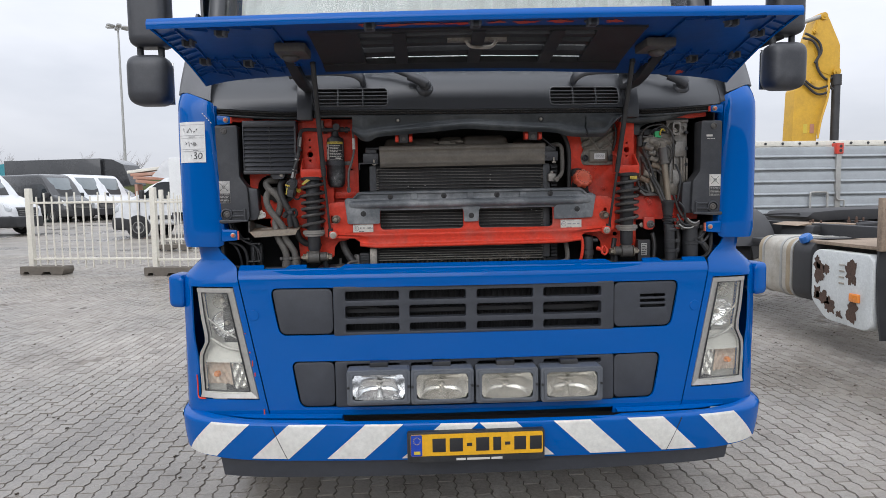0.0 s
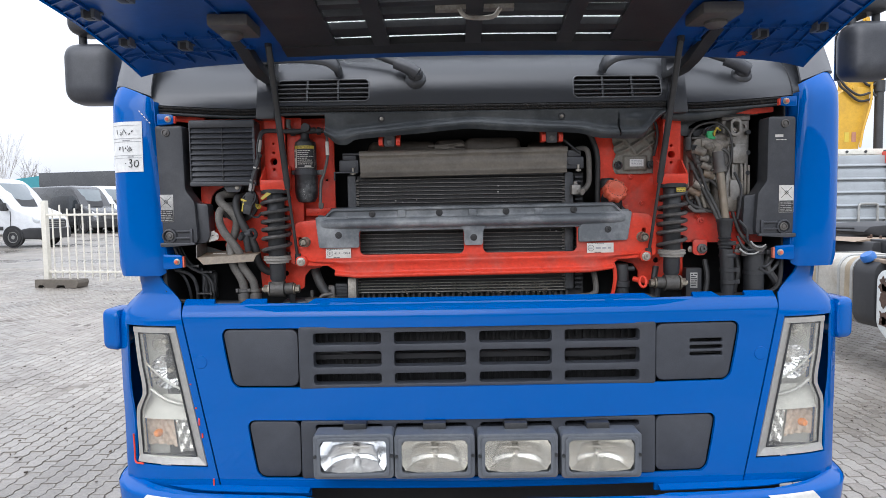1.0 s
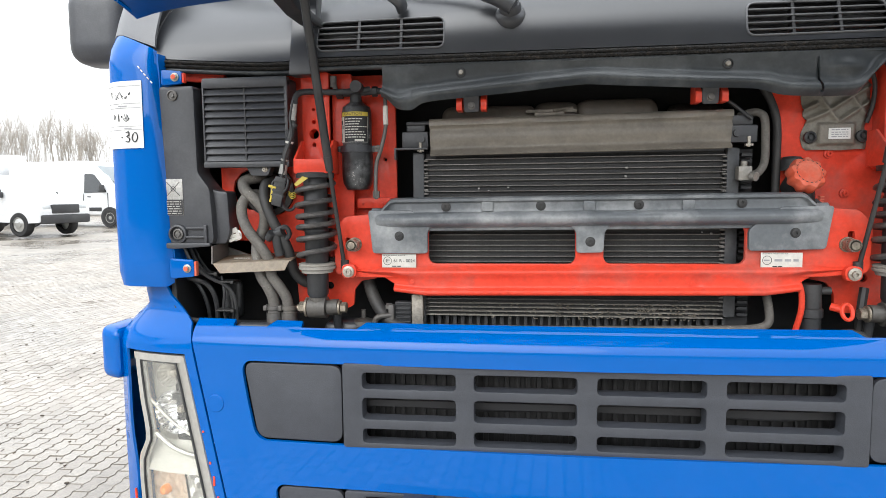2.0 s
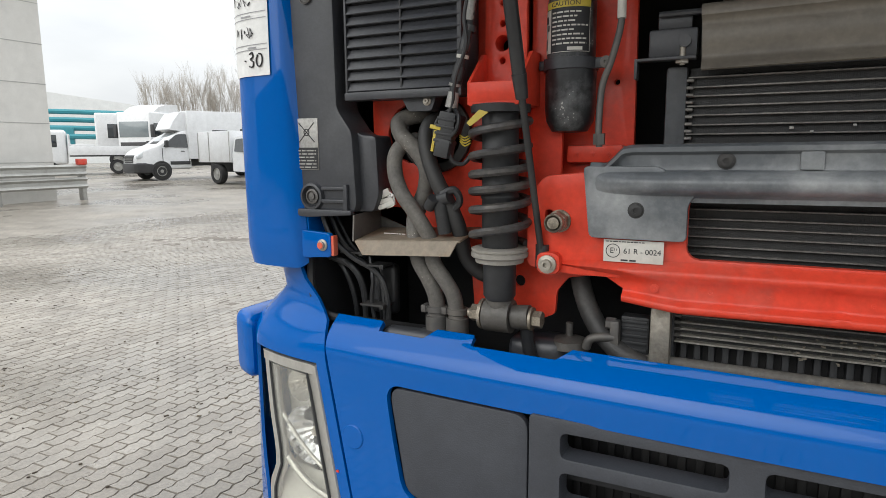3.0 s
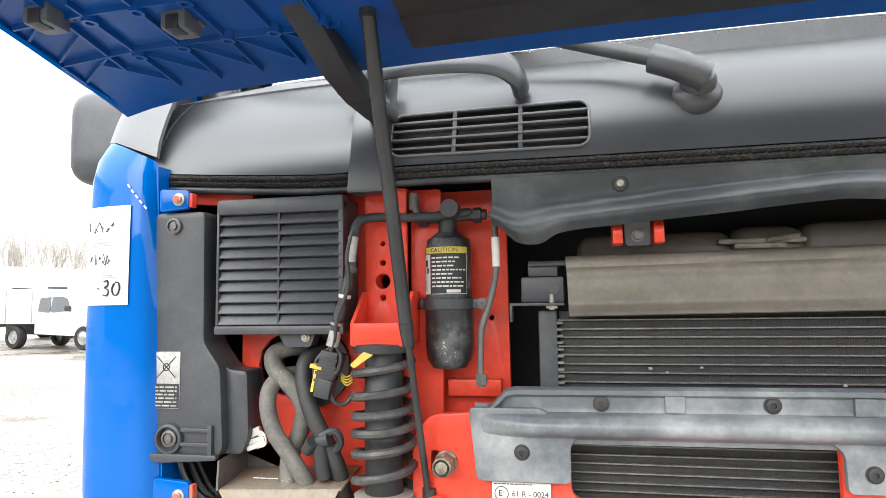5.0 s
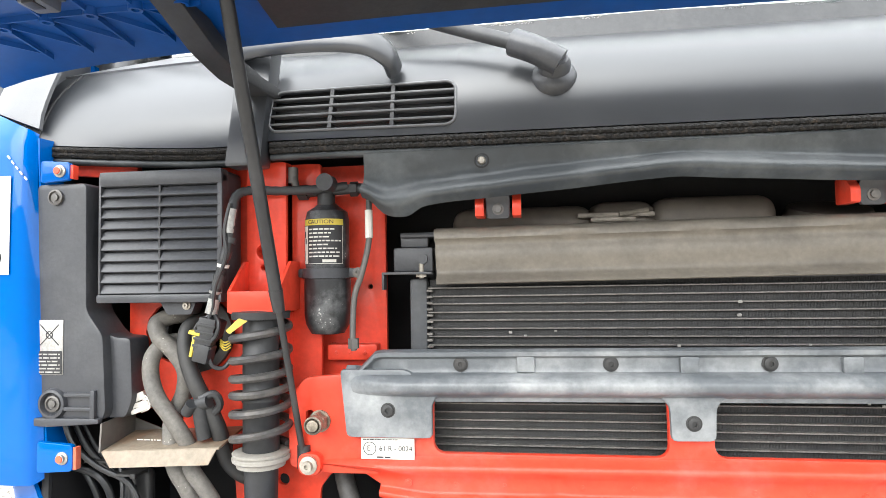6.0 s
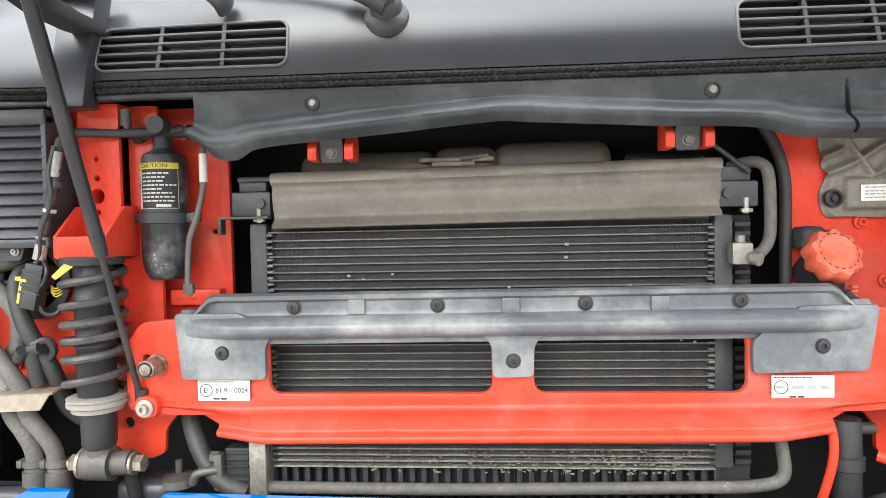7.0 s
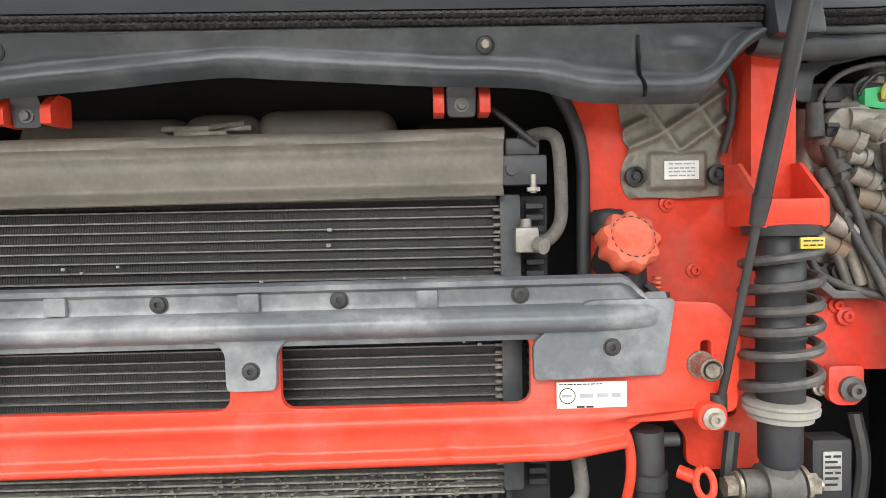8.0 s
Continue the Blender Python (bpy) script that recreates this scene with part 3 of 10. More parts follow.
def headlight(side):
    head = part("headlight", rows_skin(B(), spread_cols(0.571, 1.018, 10), lambda z: seam(z) + HL_IN - 0.01, lambda z: HL_OUT + 0.05, side, -0.085), M_DARK, truck, "headlight unit in a silver frame with a clear lens")
    low = lambda z: seam(z) + HL_IN + 0.003
    zs = spread_cols(0.577, 1.012, 24)
    # frame: four sides of a silver rim
    bm = B()
    wi, wo = 0.030, 0.016
    rows_skin(bm, zs, low, lambda z: low(z) + wi, side, lambda k, z: 0.002 - 0.010 * k, 3)
    rows_skin(bm, zs, lambda z: hl_out(z) - wo, hl_out, side, lambda k, z: -0.008 + 0.004 * k, 3)
    rows_skin(bm, spread_cols(0.577, 0.601, 3), low, hl_out, side, lambda k, z: 0.001 - (z - 0.577) * 0.3, 8)
    rows_skin(bm, spread_cols(0.995, 1.012, 2), low, hl_out, side, -0.002, 8)
    thicken(bm, 0.02)
    part("frame", bm, M_CHROME, head, "matt silver headlight frame", 55)
    # dark gasket between frame and lens
    bm = B()
    loop = [(low(z) + wi + 0.001, z) for z in spread_cols(0.604, 0.993, 14)] + [(hl_out(z) - wo - 0.001, z) for z in spread_cols(0.993, 0.604, 14)]
    ring = [Vector((side * FRONT.at(u, -0.006)[0], FRONT.at(u, -0.006)[1], z)) for u, z in loop]
    tube(bm, ring + ring[:1], 0.0032, 6, 1)
    part("gasket", bm, M_SOOT, head)
    # inner shell and reflectors
    bm = B()
    rows_skin(bm, spread_cols(0.585, 1.005, 12), lambda z: low(z) + 0.01, lambda z: hl_out(z) - 0.004, side, lambda k, z: -0.045 - 0.03 * math.sin(math.pi * k), 10)
    part("inner_shell", bm, M_SHELL, head)
    across = lambda f, z: hl_out(z) - f * (hl_out(z) - low(z))
    for z, f, r in ((0.868, 0.52, 0.054), (0.958, 0.50, 0.030)):
        u = across(f, z)
        x, y = FRONT.at(u, -0.062)
        nx, ny = FRONT.at(u, 0.2)
        ax = (side * (nx - x) * 0.45, ny - y, 0)
        bm = B()
        lathe(bm, [(0.008, 0.0), (r * 0.45, 0.006), (r * 0.72, 0.016), (r * 0.92, 0.030), (r, 0.042)], (side * x, y, z), ax, 44, False, 0.05)
        part("reflector", bm, M_MIRROR if r > 0.05 else M_REFL, head, sharp=12)
        bm = B()
        lathe(bm, [(0.010, 0.0), (0.010, 0.020), (0.007, 0.027), (0.002, 0.029)], (side * x, y, z), ax, 14)
        part("bulb", bm, M_STEEL, head)
    # slanted silver plate over the lower chamber
    bm = B()
    rows_skin(bm, spread_cols(0.715, 0.790, 4), lambda z: across(0.97, z), lambda z: across(0.03, z), side, lambda k, z: -0.050 + (0.79 - z) * 0.34 + 0.010 * k, 8)
    part("silver_plate", bm, M_SHELL, head)
    for name, f0, f1, z0, z1, mm in (("amber_reflector", 0.04, 0.54, 0.622, 0.716, M_AMBER_PALE), ("clear_reflector", 0.57, 0.97, 0.606, 0.720, M_REFL)):
        bm = B()
        rows_skin(bm, spread_cols(z0, z1, 14), lambda z: across(f1, z), lambda z: across(f0, z), side, lambda k, z: -0.036 + 0.005 * math.sin(k * 22) * math.cos((z - z0) * 130) - 0.012 * math.sin(math.pi * k), 22)
        part(name, bm, mm, head, sharp=15)
    x, y = FRONT.at(across(0.3, 0.665), -0.03)
    bm = B()
    lathe(bm, [(0.012, 0.0), (0.013, 0.010), (0.009, 0.018), (0.001, 0.020)], (side * x, y, 0.668), (side * 0.3, -1, 0), 16)
    part("amber_bulb", bm, M_AMBER, head)
    # dividing bars
    for za, zb, r in ((0.818, 0.762, 0.0065), (0.905, 0.800, 0.0035)):
        bm = B()
        pts = []
        for k in range(8):
            t = k / 7
            z = za + (zb - za) * t - 0.014 * math.sin(math.pi * t)
            x, y = FRONT.at(across(0.04 + 0.92 * t, z), -0.020)
            pts.append((side * x, y, z))
        tube(bm, pts, r, 8, 3)
        part("trim_bar", bm, M_CHROME, head)
    bm = B()
    pts = []
    for z in (0.995, 0.93, 0.87, 0.82, 0.795, 0.76, 0.72, 0.66, 0.61):
        x, y = FRONT.at(hl_out(z) - 0.018, -0.016)
        pts.append((side * x, y, z))
    tube(bm, pts, 0.0045, 8, 3)
    part("trim_bar", bm, M_CHROME, head)
    bm = B()
    rows_skin(bm, zs[1:-1], lambda z: low(z) + 0.018, lambda z: hl_out(z) - 0.008, side, lambda k, z: -0.008 + 0.008 * math.sin(math.pi * k), 10)
    thicken(bm, 0.003)
    lens = part("lens", bm, M_LENS, head, "slightly hazed clear lens")
    lens.visible_shadow = False


def indicator(side):
    bm = B()
    box(bm, 1.155, 1.230, 0.070, 0.20, 0.925, 1.06, 0.030, 5)
    for v in bm.verts:
        v.co.y += (v.co.x - 1.165) * 0.45
        v.co.x *= side
    ob = part("side_marker", bm, M_BLUE, truck, "blue side marker housing with an amber lens")
    bm = B()
    box(bm, 1.212, 1.233, 0.116, 0.226, 0.946, 1.042, 0.010, 3)
    for v in bm.verts:
        v.co.x *= side
    part("amber_lens", bm, M_AMBER, ob)


for s in (-1, 1):
    corner_module(s)
    headlight(s)
    indicator(s)

# red edge round the lower outer corner of one headlight
bm = B()
tube(bm, [(-FRONT.at(hl_out(z) + 0.004, -0.002)[0], FRONT.at(hl_out(z) + 0.004, -0.002)[1], z) for z in (0.665, 0.63, 0.60, 0.580)] + [(-FRONT.at(hl_out(0.58) - d, 0.001)[0], FRONT.at(hl_out(0.58) - d, 0.001)[1], 0.5735) for d in (0.006, 0.020, 0.034)], 0.0028, 6, 2)
part("paint_edge", bm, M_RED, truck, "red paint showing round the headlight")
# red touch-in marks beside the headlight
for z0, z1 in ((0.705, 0.728), (0.757, 0.763), (0.495, 0.535), (0.833, 0.837), (0.665, 0.680)):
    x, y = FRONT.at(seam((z0 + z1) / 2) + 0.006, 0.001)
    bm = B()
    box(bm, -x - 0.003, -x + 0.002, y - 0.0005, y + 0.004, z0, z1, 0.001)
    part("paint_chip", bm, M_RED, truck, "red paint showing at the panel joint")


# dark strips added behind the corner module joints so the gaps look shaded
for s in (-1, 1):
    bm = B()
    box(bm, s * 0.76, s * 0.99, 0.055, 0.075, 0.44, 1.085)
    part("joint_backing", bm, M_CORE, truck)

# bumper with white warning stripes
BU_END = BUMPER.s[-1] - 0.02


def bump_surf(u, z, out=0.0):
    t = (z - 0.335) / 0.175
    o = -0.010 * (1 - t) ** 2 * 2 - (0.05 * max(0, (t - 0.86) / 0.14) ** 2)
    side_drop = 0.0
    x, y = BUMPER.at(u, o + out)
    return x, y, z + side_drop


def b_top(u):
    return 0.500 if abs(u) < 0.54 else 0.503 + 0.03 * max(0, abs(u) - 0.9)


def b_low(u):
    return 0.345 + 0.10 * max(0.0, abs(u) - 0.95) ** 1.5


bm = B()
sheet(bm, spread_cols(-BU_END, BU_END, 96), [(b_low, b_top)], bump_surf, 24)
thicken(bm, 0.008)
bumper = part("bumper", bm, M_BLUE, truck, "blue bumper with white diagonal warning stripes", 50)
for ua, ub in ((-BU_END, -0.545), (0.545, BU_END)):
    bm = B()
    sheet(bm, spread_cols(ua, ub, 36), [(lambda u: 0.499 + 0.02 * max(0, abs(u) - 0.9), lambda u: 0.508 + 0.02 * max(0, abs(u) - 0.9))], lambda u, z: (*BUMPER.at(u, -0.055 - (z - 0.499) * 2.5), z), 2)
    thicken(bm, 0.004)
    part("bumper_ledge", bm, M_BLUE, bumper)
for side in (-1, 1):
    for a, b in ((0.003, 0.145), (0.288, 0.432), (0.578, 0.724), (0.875, 1.035), (1.24, 1.38)):
        bm = B()
        lo, hi = (lambda u: b_low(u) + 0.002), (lambda u: 0.478)
        grid = []
        for k in range(25):
            z = 0.353 + 0.139 * k / 24
            shift = 0.150 * (1 - k / 24)
            row = []
            for i in range(7):
                u = a + (b - a) * i / 6 + shift
                zz = max(z, b_low(u) + 0.003)
                row.append(bm.verts.new(bump_surf(side * u - 0.016, zz, 0.0022)))
            grid.append(row)
        for p, q in zip(grid, grid[1:]):
            for i in range(6):
                bm.faces.new((p[i], p[i + 1], q[i + 1], q[i]))
        part("white_stripe", bm, M_WHITE, bumper)
for s in (-1, 1):
    bm = B()
    for k in range(8):
        z = 0.35 + 0.135 * k / 7
        p = bump_surf(s * (0.795 - 0.055 * (1 - k / 7)) - 0.010, z, 0.0016)
        q = bump_surf(s * (0.795 - 0.055 * (1 - (k + 1) / 7)) - 0.010, z + 0.135 / 7, 0.0016)
        if k < 7:
            tube(bm, [p, q], 0.0016, 5, 1)
    part("joint_line", bm, M_DARK, bumper)
bm = B()
sheet(bm, spread_cols(-1.03, 1.03, 50), [(lambda u: 0.272, lambda u: 0.352)], lambda u, z: (*BUMPER.at(u, -0.030 - (0.352 - z) * 0.25), z), 3)
thicken(bm, 0.02)
part("air_dam", bm, M_GREY, truck, "dark grey plastic air dam under the bumper")

# number plate
plate = part("number_plate", slab(B(), rrect(-0.270, 0.252, 0.352, 0.469, 0.008), -0.146, -0.122, bev=0.002), M_BLACK, truck, "yellow number plate in a black holder")
part("plate_face", slab(B(), rrect(-0.257, 0.244, 0.378, 0.461, 0.006), -0.149, -0.1455), M_PLATE, plate)
part("country_field", slab(B(), rrect(-0.256, -0.214, 0.379, 0.460, 0.004), -0.1505, -0.1488), M_EURO, plate)
for xa, xb in ((-0.175, -0.125), (-0.110, -0.060), (-0.045, -0.025), (-0.010, 0.040), (0.055, 0.085), (0.100, 0.120), (0.135, 0.180), (0.195, 0.240)):
    h = 0.026 if xb - xa > 0.022 else 0.006
    bm = B()
    box(bm, xa, xb, -0.1505, -0.149, 0.419 - h, 0.419 + h, 0.0006)
    part("plain_bar", bm, M_INK, plate)
for xa, xb in ((-0.085, -0.050), (-0.044, 0.042), (0.048, 0.090)):
    bm = B()
    box(bm, xa, xb, -0.1475, -0.146, 0.358, 0.366)
    part("plain_bar", bm, M_STICKER, plate)
bm = B()
box(bm, -0.245, -0.221, -0.1515, -0.1505, 0.386, 0.398)
for k in range(12):
    a = 2 * math.pi * k / 12
    box(bm, -0.233 + 0.013 * math.cos(a) - 0.0015, -0.233 + 0.013 * math.cos(a) + 0.0015, -0.1515, -0.1505, 0.438 + 0.013 * math.sin(a) - 0.0015, 0.438 + 0.013 * math.sin(a) + 0.0015)
part("plain_bar", bm, M_YELLOW, plate)

# extra lamps in the lower grille
def extra_lamp(cx, hazy):
    lamp = part("driving_lamp", slab(B(), rrect(cx - 0.120, cx + 0.120, 0.560, 0.696, 0.012), -0.112, -0.045, [rrect(cx - 0.101, cx + 0.101, 0.575, 0.681, 0.012)], bev=0.005), M_LAMP, truck, "rectangular driving lamp in a grey housing" if not hazy else "rectangular driving lamp with a clouded lens")
    bm = B()
    n, w, h = 16, 0.100, 0.053
    rings = []
    for k in range(6):
        t = k / 5
        d = 0.052 * (1 - t * t)
        rings.append([bm.verts.new((cx + max(-1, min(1, 1.25 * math.cos(a))) * w * (0.25 + 0.75 * t), -0.100 + d, 0.628 + max(-1, min(1, 1.25 * math.sin(a))) * h * (0.25 + 0.75 * t))) for a in [2 * math.pi * i / n for i in range(n)]])
    for p, q in zip(rings, rings[1:]):
        for i in range(n):
            bm.faces.new((p[i], p[(i + 1) % n], q[(i + 1) % n], q[i]))
    bm.faces.new(rings[0])
    part("reflector", bm, M_REFL if hazy else M_MIRROR, lamp)
    bm = B()
    lathe(bm, [(0.012, 0), (0.012, 0.016), (0.006, 0.022)], (cx, -0.055, 0.628), (0, -1, 0), 14)
    box(bm, cx - 0.045, cx + 0.045, -0.088, -0.084, 0.644, 0.650, 0.001)
    part("bulb_shield", bm, M_REFL, lamp)
    bm = B()
    slab(bm, rrect(cx - 0.103, cx + 0.103, 0.573, 0.683, 0.012), -0.112, -0.108)
    lens = part("lens", bm, M_HAZE if hazy else M_GLASS, lamp)
    lens.visible_shadow = False
    bm = B()
    slab(bm, rrect(cx - 0.108, cx + 0.108, 0.569, 0.687, 0.012), -0.118, -0.110, [rrect(cx - 0.098, cx + 0.098, 0.579, 0.677, 0.014)], bev=0.002)
    part("bezel", bm, M_LAMP, lamp)
    bm = B()
    box(bm, cx - 0.035, cx + 0.035, -0.07, -0.03, 0.692, 0.714, 0.004)
    part("bracket", bm, M_BLACK, lamp)
    for s in (-1, 1):
        bm = B()
        cyl(bm, (cx + s * 0.114, -0.118, 0.630), (cx + s * 0.114, -0.108, 0.630), 0.005, seg=8)
        part("lamp_screw", bm, M_BLACK, lamp)


for cx, hazy in ((-0.374, False), (-0.132, True), (0.116, True), (0.366, True)):
    extra_lamp(cx, hazy)

# upper corner panels beside the opening
UPPER = Plan([(0.990, 0.036), (1.005, 0.022), (1.04, 0.020), (1.091, 0.027), (1.124, 0.047), (1.147, 0.080), (1.157, 0.1125), (1.16, 0.16), (1.163, 0.36), (1.164, 1.0)])


def corner_panel(side):
    def surf(u, z):
        t = (z - 1.17) / 0.58
        x, y = UPPER.at(u, 0.002 * math.sin(math.pi * t) - 0.007 * max(0, (0.06 - t) / 0.06) ** 2)
        return side * (x + 0.024 * (t - 0.5) * max(0.0, 1 - u / 0.08)), y + 0.015 * max(0, t - 0.8) + 0.030 * max(0, (t - 0.93) / 0.10) ** 1.5, z
    end = UPPER.s[-1] - 0.02
    bm = B()
    cl = [0.0, 0.006, 0.014, 0.022] + [0.03 + 0.014 * k for k in range(16)] + spread_cols(0.27, end, 10)
    lo = lambda u: 1.172 + 0.03 * max(0, 1 - u / 0.02) ** 2 * 0.3
    rise = 0.018 if side > 0 else 0.0
    hi = lambda u: 1.722 + rise + 0.045 * min(1, u / 0.12)
    sheet(bm, cl, [(lo, hi)], surf, 18)
    thicken(bm, 0.006)
    ob = part("corner_panel", bm, M_BLUE, truck, "curved blue corner panel beside the open front", 55)
    bm = B()
    sheet(bm, [0, 0.25, 0.5, 0.75, 1], [(lambda u: 1.19, lambda u: 1.715)], lambda u, z: (side * (0.990 + 0.024 * ((z - 1.17) / 0.58 - 0.5) - 0.004 * u), 0.037 + 0.045 * u, z), 6)
    thicken(bm, 0.004)
    part("flange", bm, M_BLUE, ob)
    # fixing brackets, top and bottom
    for z0, z1, x0 in ((1.192, 1.240, 0.925), (1.640, 1.676, 0.935) if side < 0 else (1.668, 1.702, 0.935)):
        bm = B()
        slab(bm, round_poly([(side * 0.985, z0), (side * x0, z0 + 0.004), (side * x0, z1 - 0.004), (side * 0.985, z1)], 0.006), 0.026, 0.034, bev=0.002)
        br = part("bracket", bm, M_BLUE, ob)
        cx = side * (x0 + 0.016)
        bm = B()
        lathe(bm, [(0.010, 0), (0.010, 0.002), (0.0068, 0.003), (0.0068, 0.007), (0.003, 0.008)], (cx, 0.026, (z0 + z1) / 2), (0, -1, 0), 12)
        bolt = part("bolt", bm, M_STEEL, br)
        bm = B()
        lathe(bm, [(0.0058, 0.0072), (0.0052, 0.0088), (0.001, 0.009)], (cx, 0.026, (z0 + z1) / 2), (0, -1, 0), 10)
        part("paint_dab", bm, M_ORANGE, bolt)
        bm = B()
        box(bm, side * x0 - side * 0.005, side * x0 + side * 0.0005, 0.028, 0.040, z0 + 0.006, z1 - 0.008, 0.001)
        part("tab", bm, M_ORANGE if z0 < 1.5 else M_RED, br)
    return ob


left_corner = corner_panel(-1)
for k in range(5):
    x, y = UPPER.at(0.050 - 0.007 * k, 0.0012)
    bm = B()
    box(bm, -0.0035, 0.0035, -0.0006, 0.0006, -0.0014, 0.0014, 0.0004, 1, m=pose(-x, y, 1.682 - 0.0085 * k, 0, 48, 0))
    part("scratch", bm, M_WHITE, left_corner)
corner_panel(1)

# cowl under the windscreen
prof = curve_y([(1.655, 0.050), (1.69, 0.054), (1.72, 0.062), (1.75, 0.073), (1.79, 0.096), (1.82, 0.121), (1.85, 0.154), (1.87, 0.181), (1.89, 0.214), (1.915, 0.27)])
prof_mid = curve_y([(1.655, 0.060), (1.69, 0.062), (1.72, 0.065), (1.75, 0.069), (1.79, 0.079), (1.82, 0.096), (1.85, 0.128), (1.87, 0.160), (1.89, 0.205), (1.915, 0.27)])


def cowl_surf(x, z):
    """Upright in the middle, leaning back more towards the ends."""
    k = min(1.0, max(0.0, (abs(x) - 0.25) / 0.50))
    k = k * k * (3 - 2 * k)
    return x, prof_mid(z) + (prof(z) - prof_mid(z)) * k + 0.036 * max(0, abs(x) - 0.72) ** 1.6, z


def cowl_low(x):
    k = min(1.0, max(0.0, (abs(x) - 0.60) / 0.08))
    return 1.698 - 0.007 * k + 0.04 * max(0, abs(x) - 0.72) ** 1.3 * 2.4


def cowl_top(x):
    return 1.908 - 0.045 * abs(x) ** 3


def vent_hole(a, b):
    z0, z1, r = 1.712, 1.782, 0.016
    mid = (z0 + z1) / 2

    def cut(x):
        k = max((a + r) - x, x - (b - r))
        return 0.0 if k <= 0 else 1 - math.sqrt(max(0, 1 - min(1, k / r) ** 2))
    inside = lambda x: a - 1e-4 <= x <= b + 1e-4
    return (lambda x: z0 + r * cut(x) if inside(x) else mid), (lambda x: z1 - r * cut(x) if inside(x) else mid)


VENTS = ((-0.615, -0.322), (0.322, 0.600))
lo1, hi1 = vent_hole(*VENTS[0])
lo2, hi2 = vent_hole(*VENTS[1])
lo_v = lambda x: lo1(x) if x < 0 else lo2(x)
hi_v = lambda x: hi1(x) if x < 0 else hi2(x)
ex = []
for a, b in VENTS:
    ex += [a - 0.0008, b + 0.0008] + [a + 0.016 * k for k in (0, 0.1, 0.25, 0.5, 0.75, 1)] + [b - 0.016 * k for k in (0, 0.1, 0.25, 0.5, 0.75, 1)]
bm = B()
sheet(bm, sorted(spread_cols(-1.045, 1.06, 72) + ex), [(cowl_low, lo_v), (hi_v, cowl_top)], cowl_surf, 8)
thicken(bm, 0.006)
cowl = part("cowl", bm, M_COWL, truck, "satin black plastic cowl below the windscreen with two air vents", 50)
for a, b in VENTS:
    # dark sheet stands in for the shaded depth behind the vent
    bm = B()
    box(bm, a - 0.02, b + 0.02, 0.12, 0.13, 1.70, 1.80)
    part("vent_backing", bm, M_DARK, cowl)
    for k in range(4):
        z = 1.724 + 0.0145 * k
        bm = B()
        box(bm, a + 0.002, b - 0.002, -0.002, 0.016, z - 0.0016, z + 0.0016, 0.0008)
        for v in bm.verts:
            v.co.y += cowl_surf(v.co.x, z)[1]
        part("vent_slat", bm, M_TRIMGREY, cowl)
    bm = B()
    rim = [Vector((x, cowl_surf(x, z)[1] - 0.0005, z)) for x, z in rrect(a, b, 1.712, 1.782, 0.016, 5)]
    tube(bm, rim + rim[:1], 0.0022, 8, 1)
    part("vent_rim", bm, M_TRIMGREY, cowl)
    for k in (1, 2):
        x = a + (b - a) * k / 3
        bm = B()
        box(bm, x - 0.003, x + 0.003, -0.002, 0.020, 1.713, 1.781)
        for v in bm.verts:
            v.co.y += cowl_surf(v.co.x, v.co.z)[1]
        part("vent_post", bm, M_BLACK, cowl)
# frayed double weatherstrip and a smooth rubber bead under the cowl
def rope(bm, pts, r, seg=8, twist=1.35):
    """A twisted two-strand cord along a line."""
    line = smooth_line(pts, 40)
    rings = []
    for i, q in enumerate(line):
        row = []
        for j in range(seg):
            a = 2 * math.pi * j / seg
            k = r * (1 + 0.16 * math.cos(2 * a + twist * i) + 0.14 * noise.noise(Vector((q.x * 140, a, r * 900))))
            row.append(bm.verts.new((q.x, q.y + k * math.cos(a), q.z + k * math.sin(a))))
        rings.append(row)
    for a, b in zip(rings, rings[1:]):
        for j in range(seg):
            bm.faces.new((a[j], a[(j + 1) % seg], b[(j + 1) % seg], b[j]))
    bm.faces.new(rings[0][::-1])
    bm.faces.new(rings[-1])
    return bm


for x0, x1 in ((-0.61, 0.61), (-0.995, -0.675), (0.675, 0.995)):
    along = [(x, *cowl_surf(x, cowl_low(x))[1:]) for x in spread_cols(x0, x1, 15)]
    bm = B()
    sheet(bm, spread_cols(x0, x1, 24), [(lambda x: cowl_low(x) - 0.030, lambda x: cowl_low(x) + 0.004)], lambda x, z: (x, cowl_surf(x, cowl_low(x))[1] + 0.010, z), 2)
    thicken(bm, 0.003)
    part("seal_channel", bm, M_CORE, cowl)
    for dz, r, dy in ((-0.0065, 0.0046, 0.001), (-0.0150, 0.0050, 0.002)):
        part("weatherstrip", rope(B(), [(x, y + dy, z + dz) for x, y, z in along], r), M_ROPE, cowl, "frayed brown and black weatherstrip")
    part("seal_bead", tube(B(), [(x, y + 0.004, z - 0.0245) for x, y, z in along], 0.0052, 10, 4), M_SEAL, cowl)
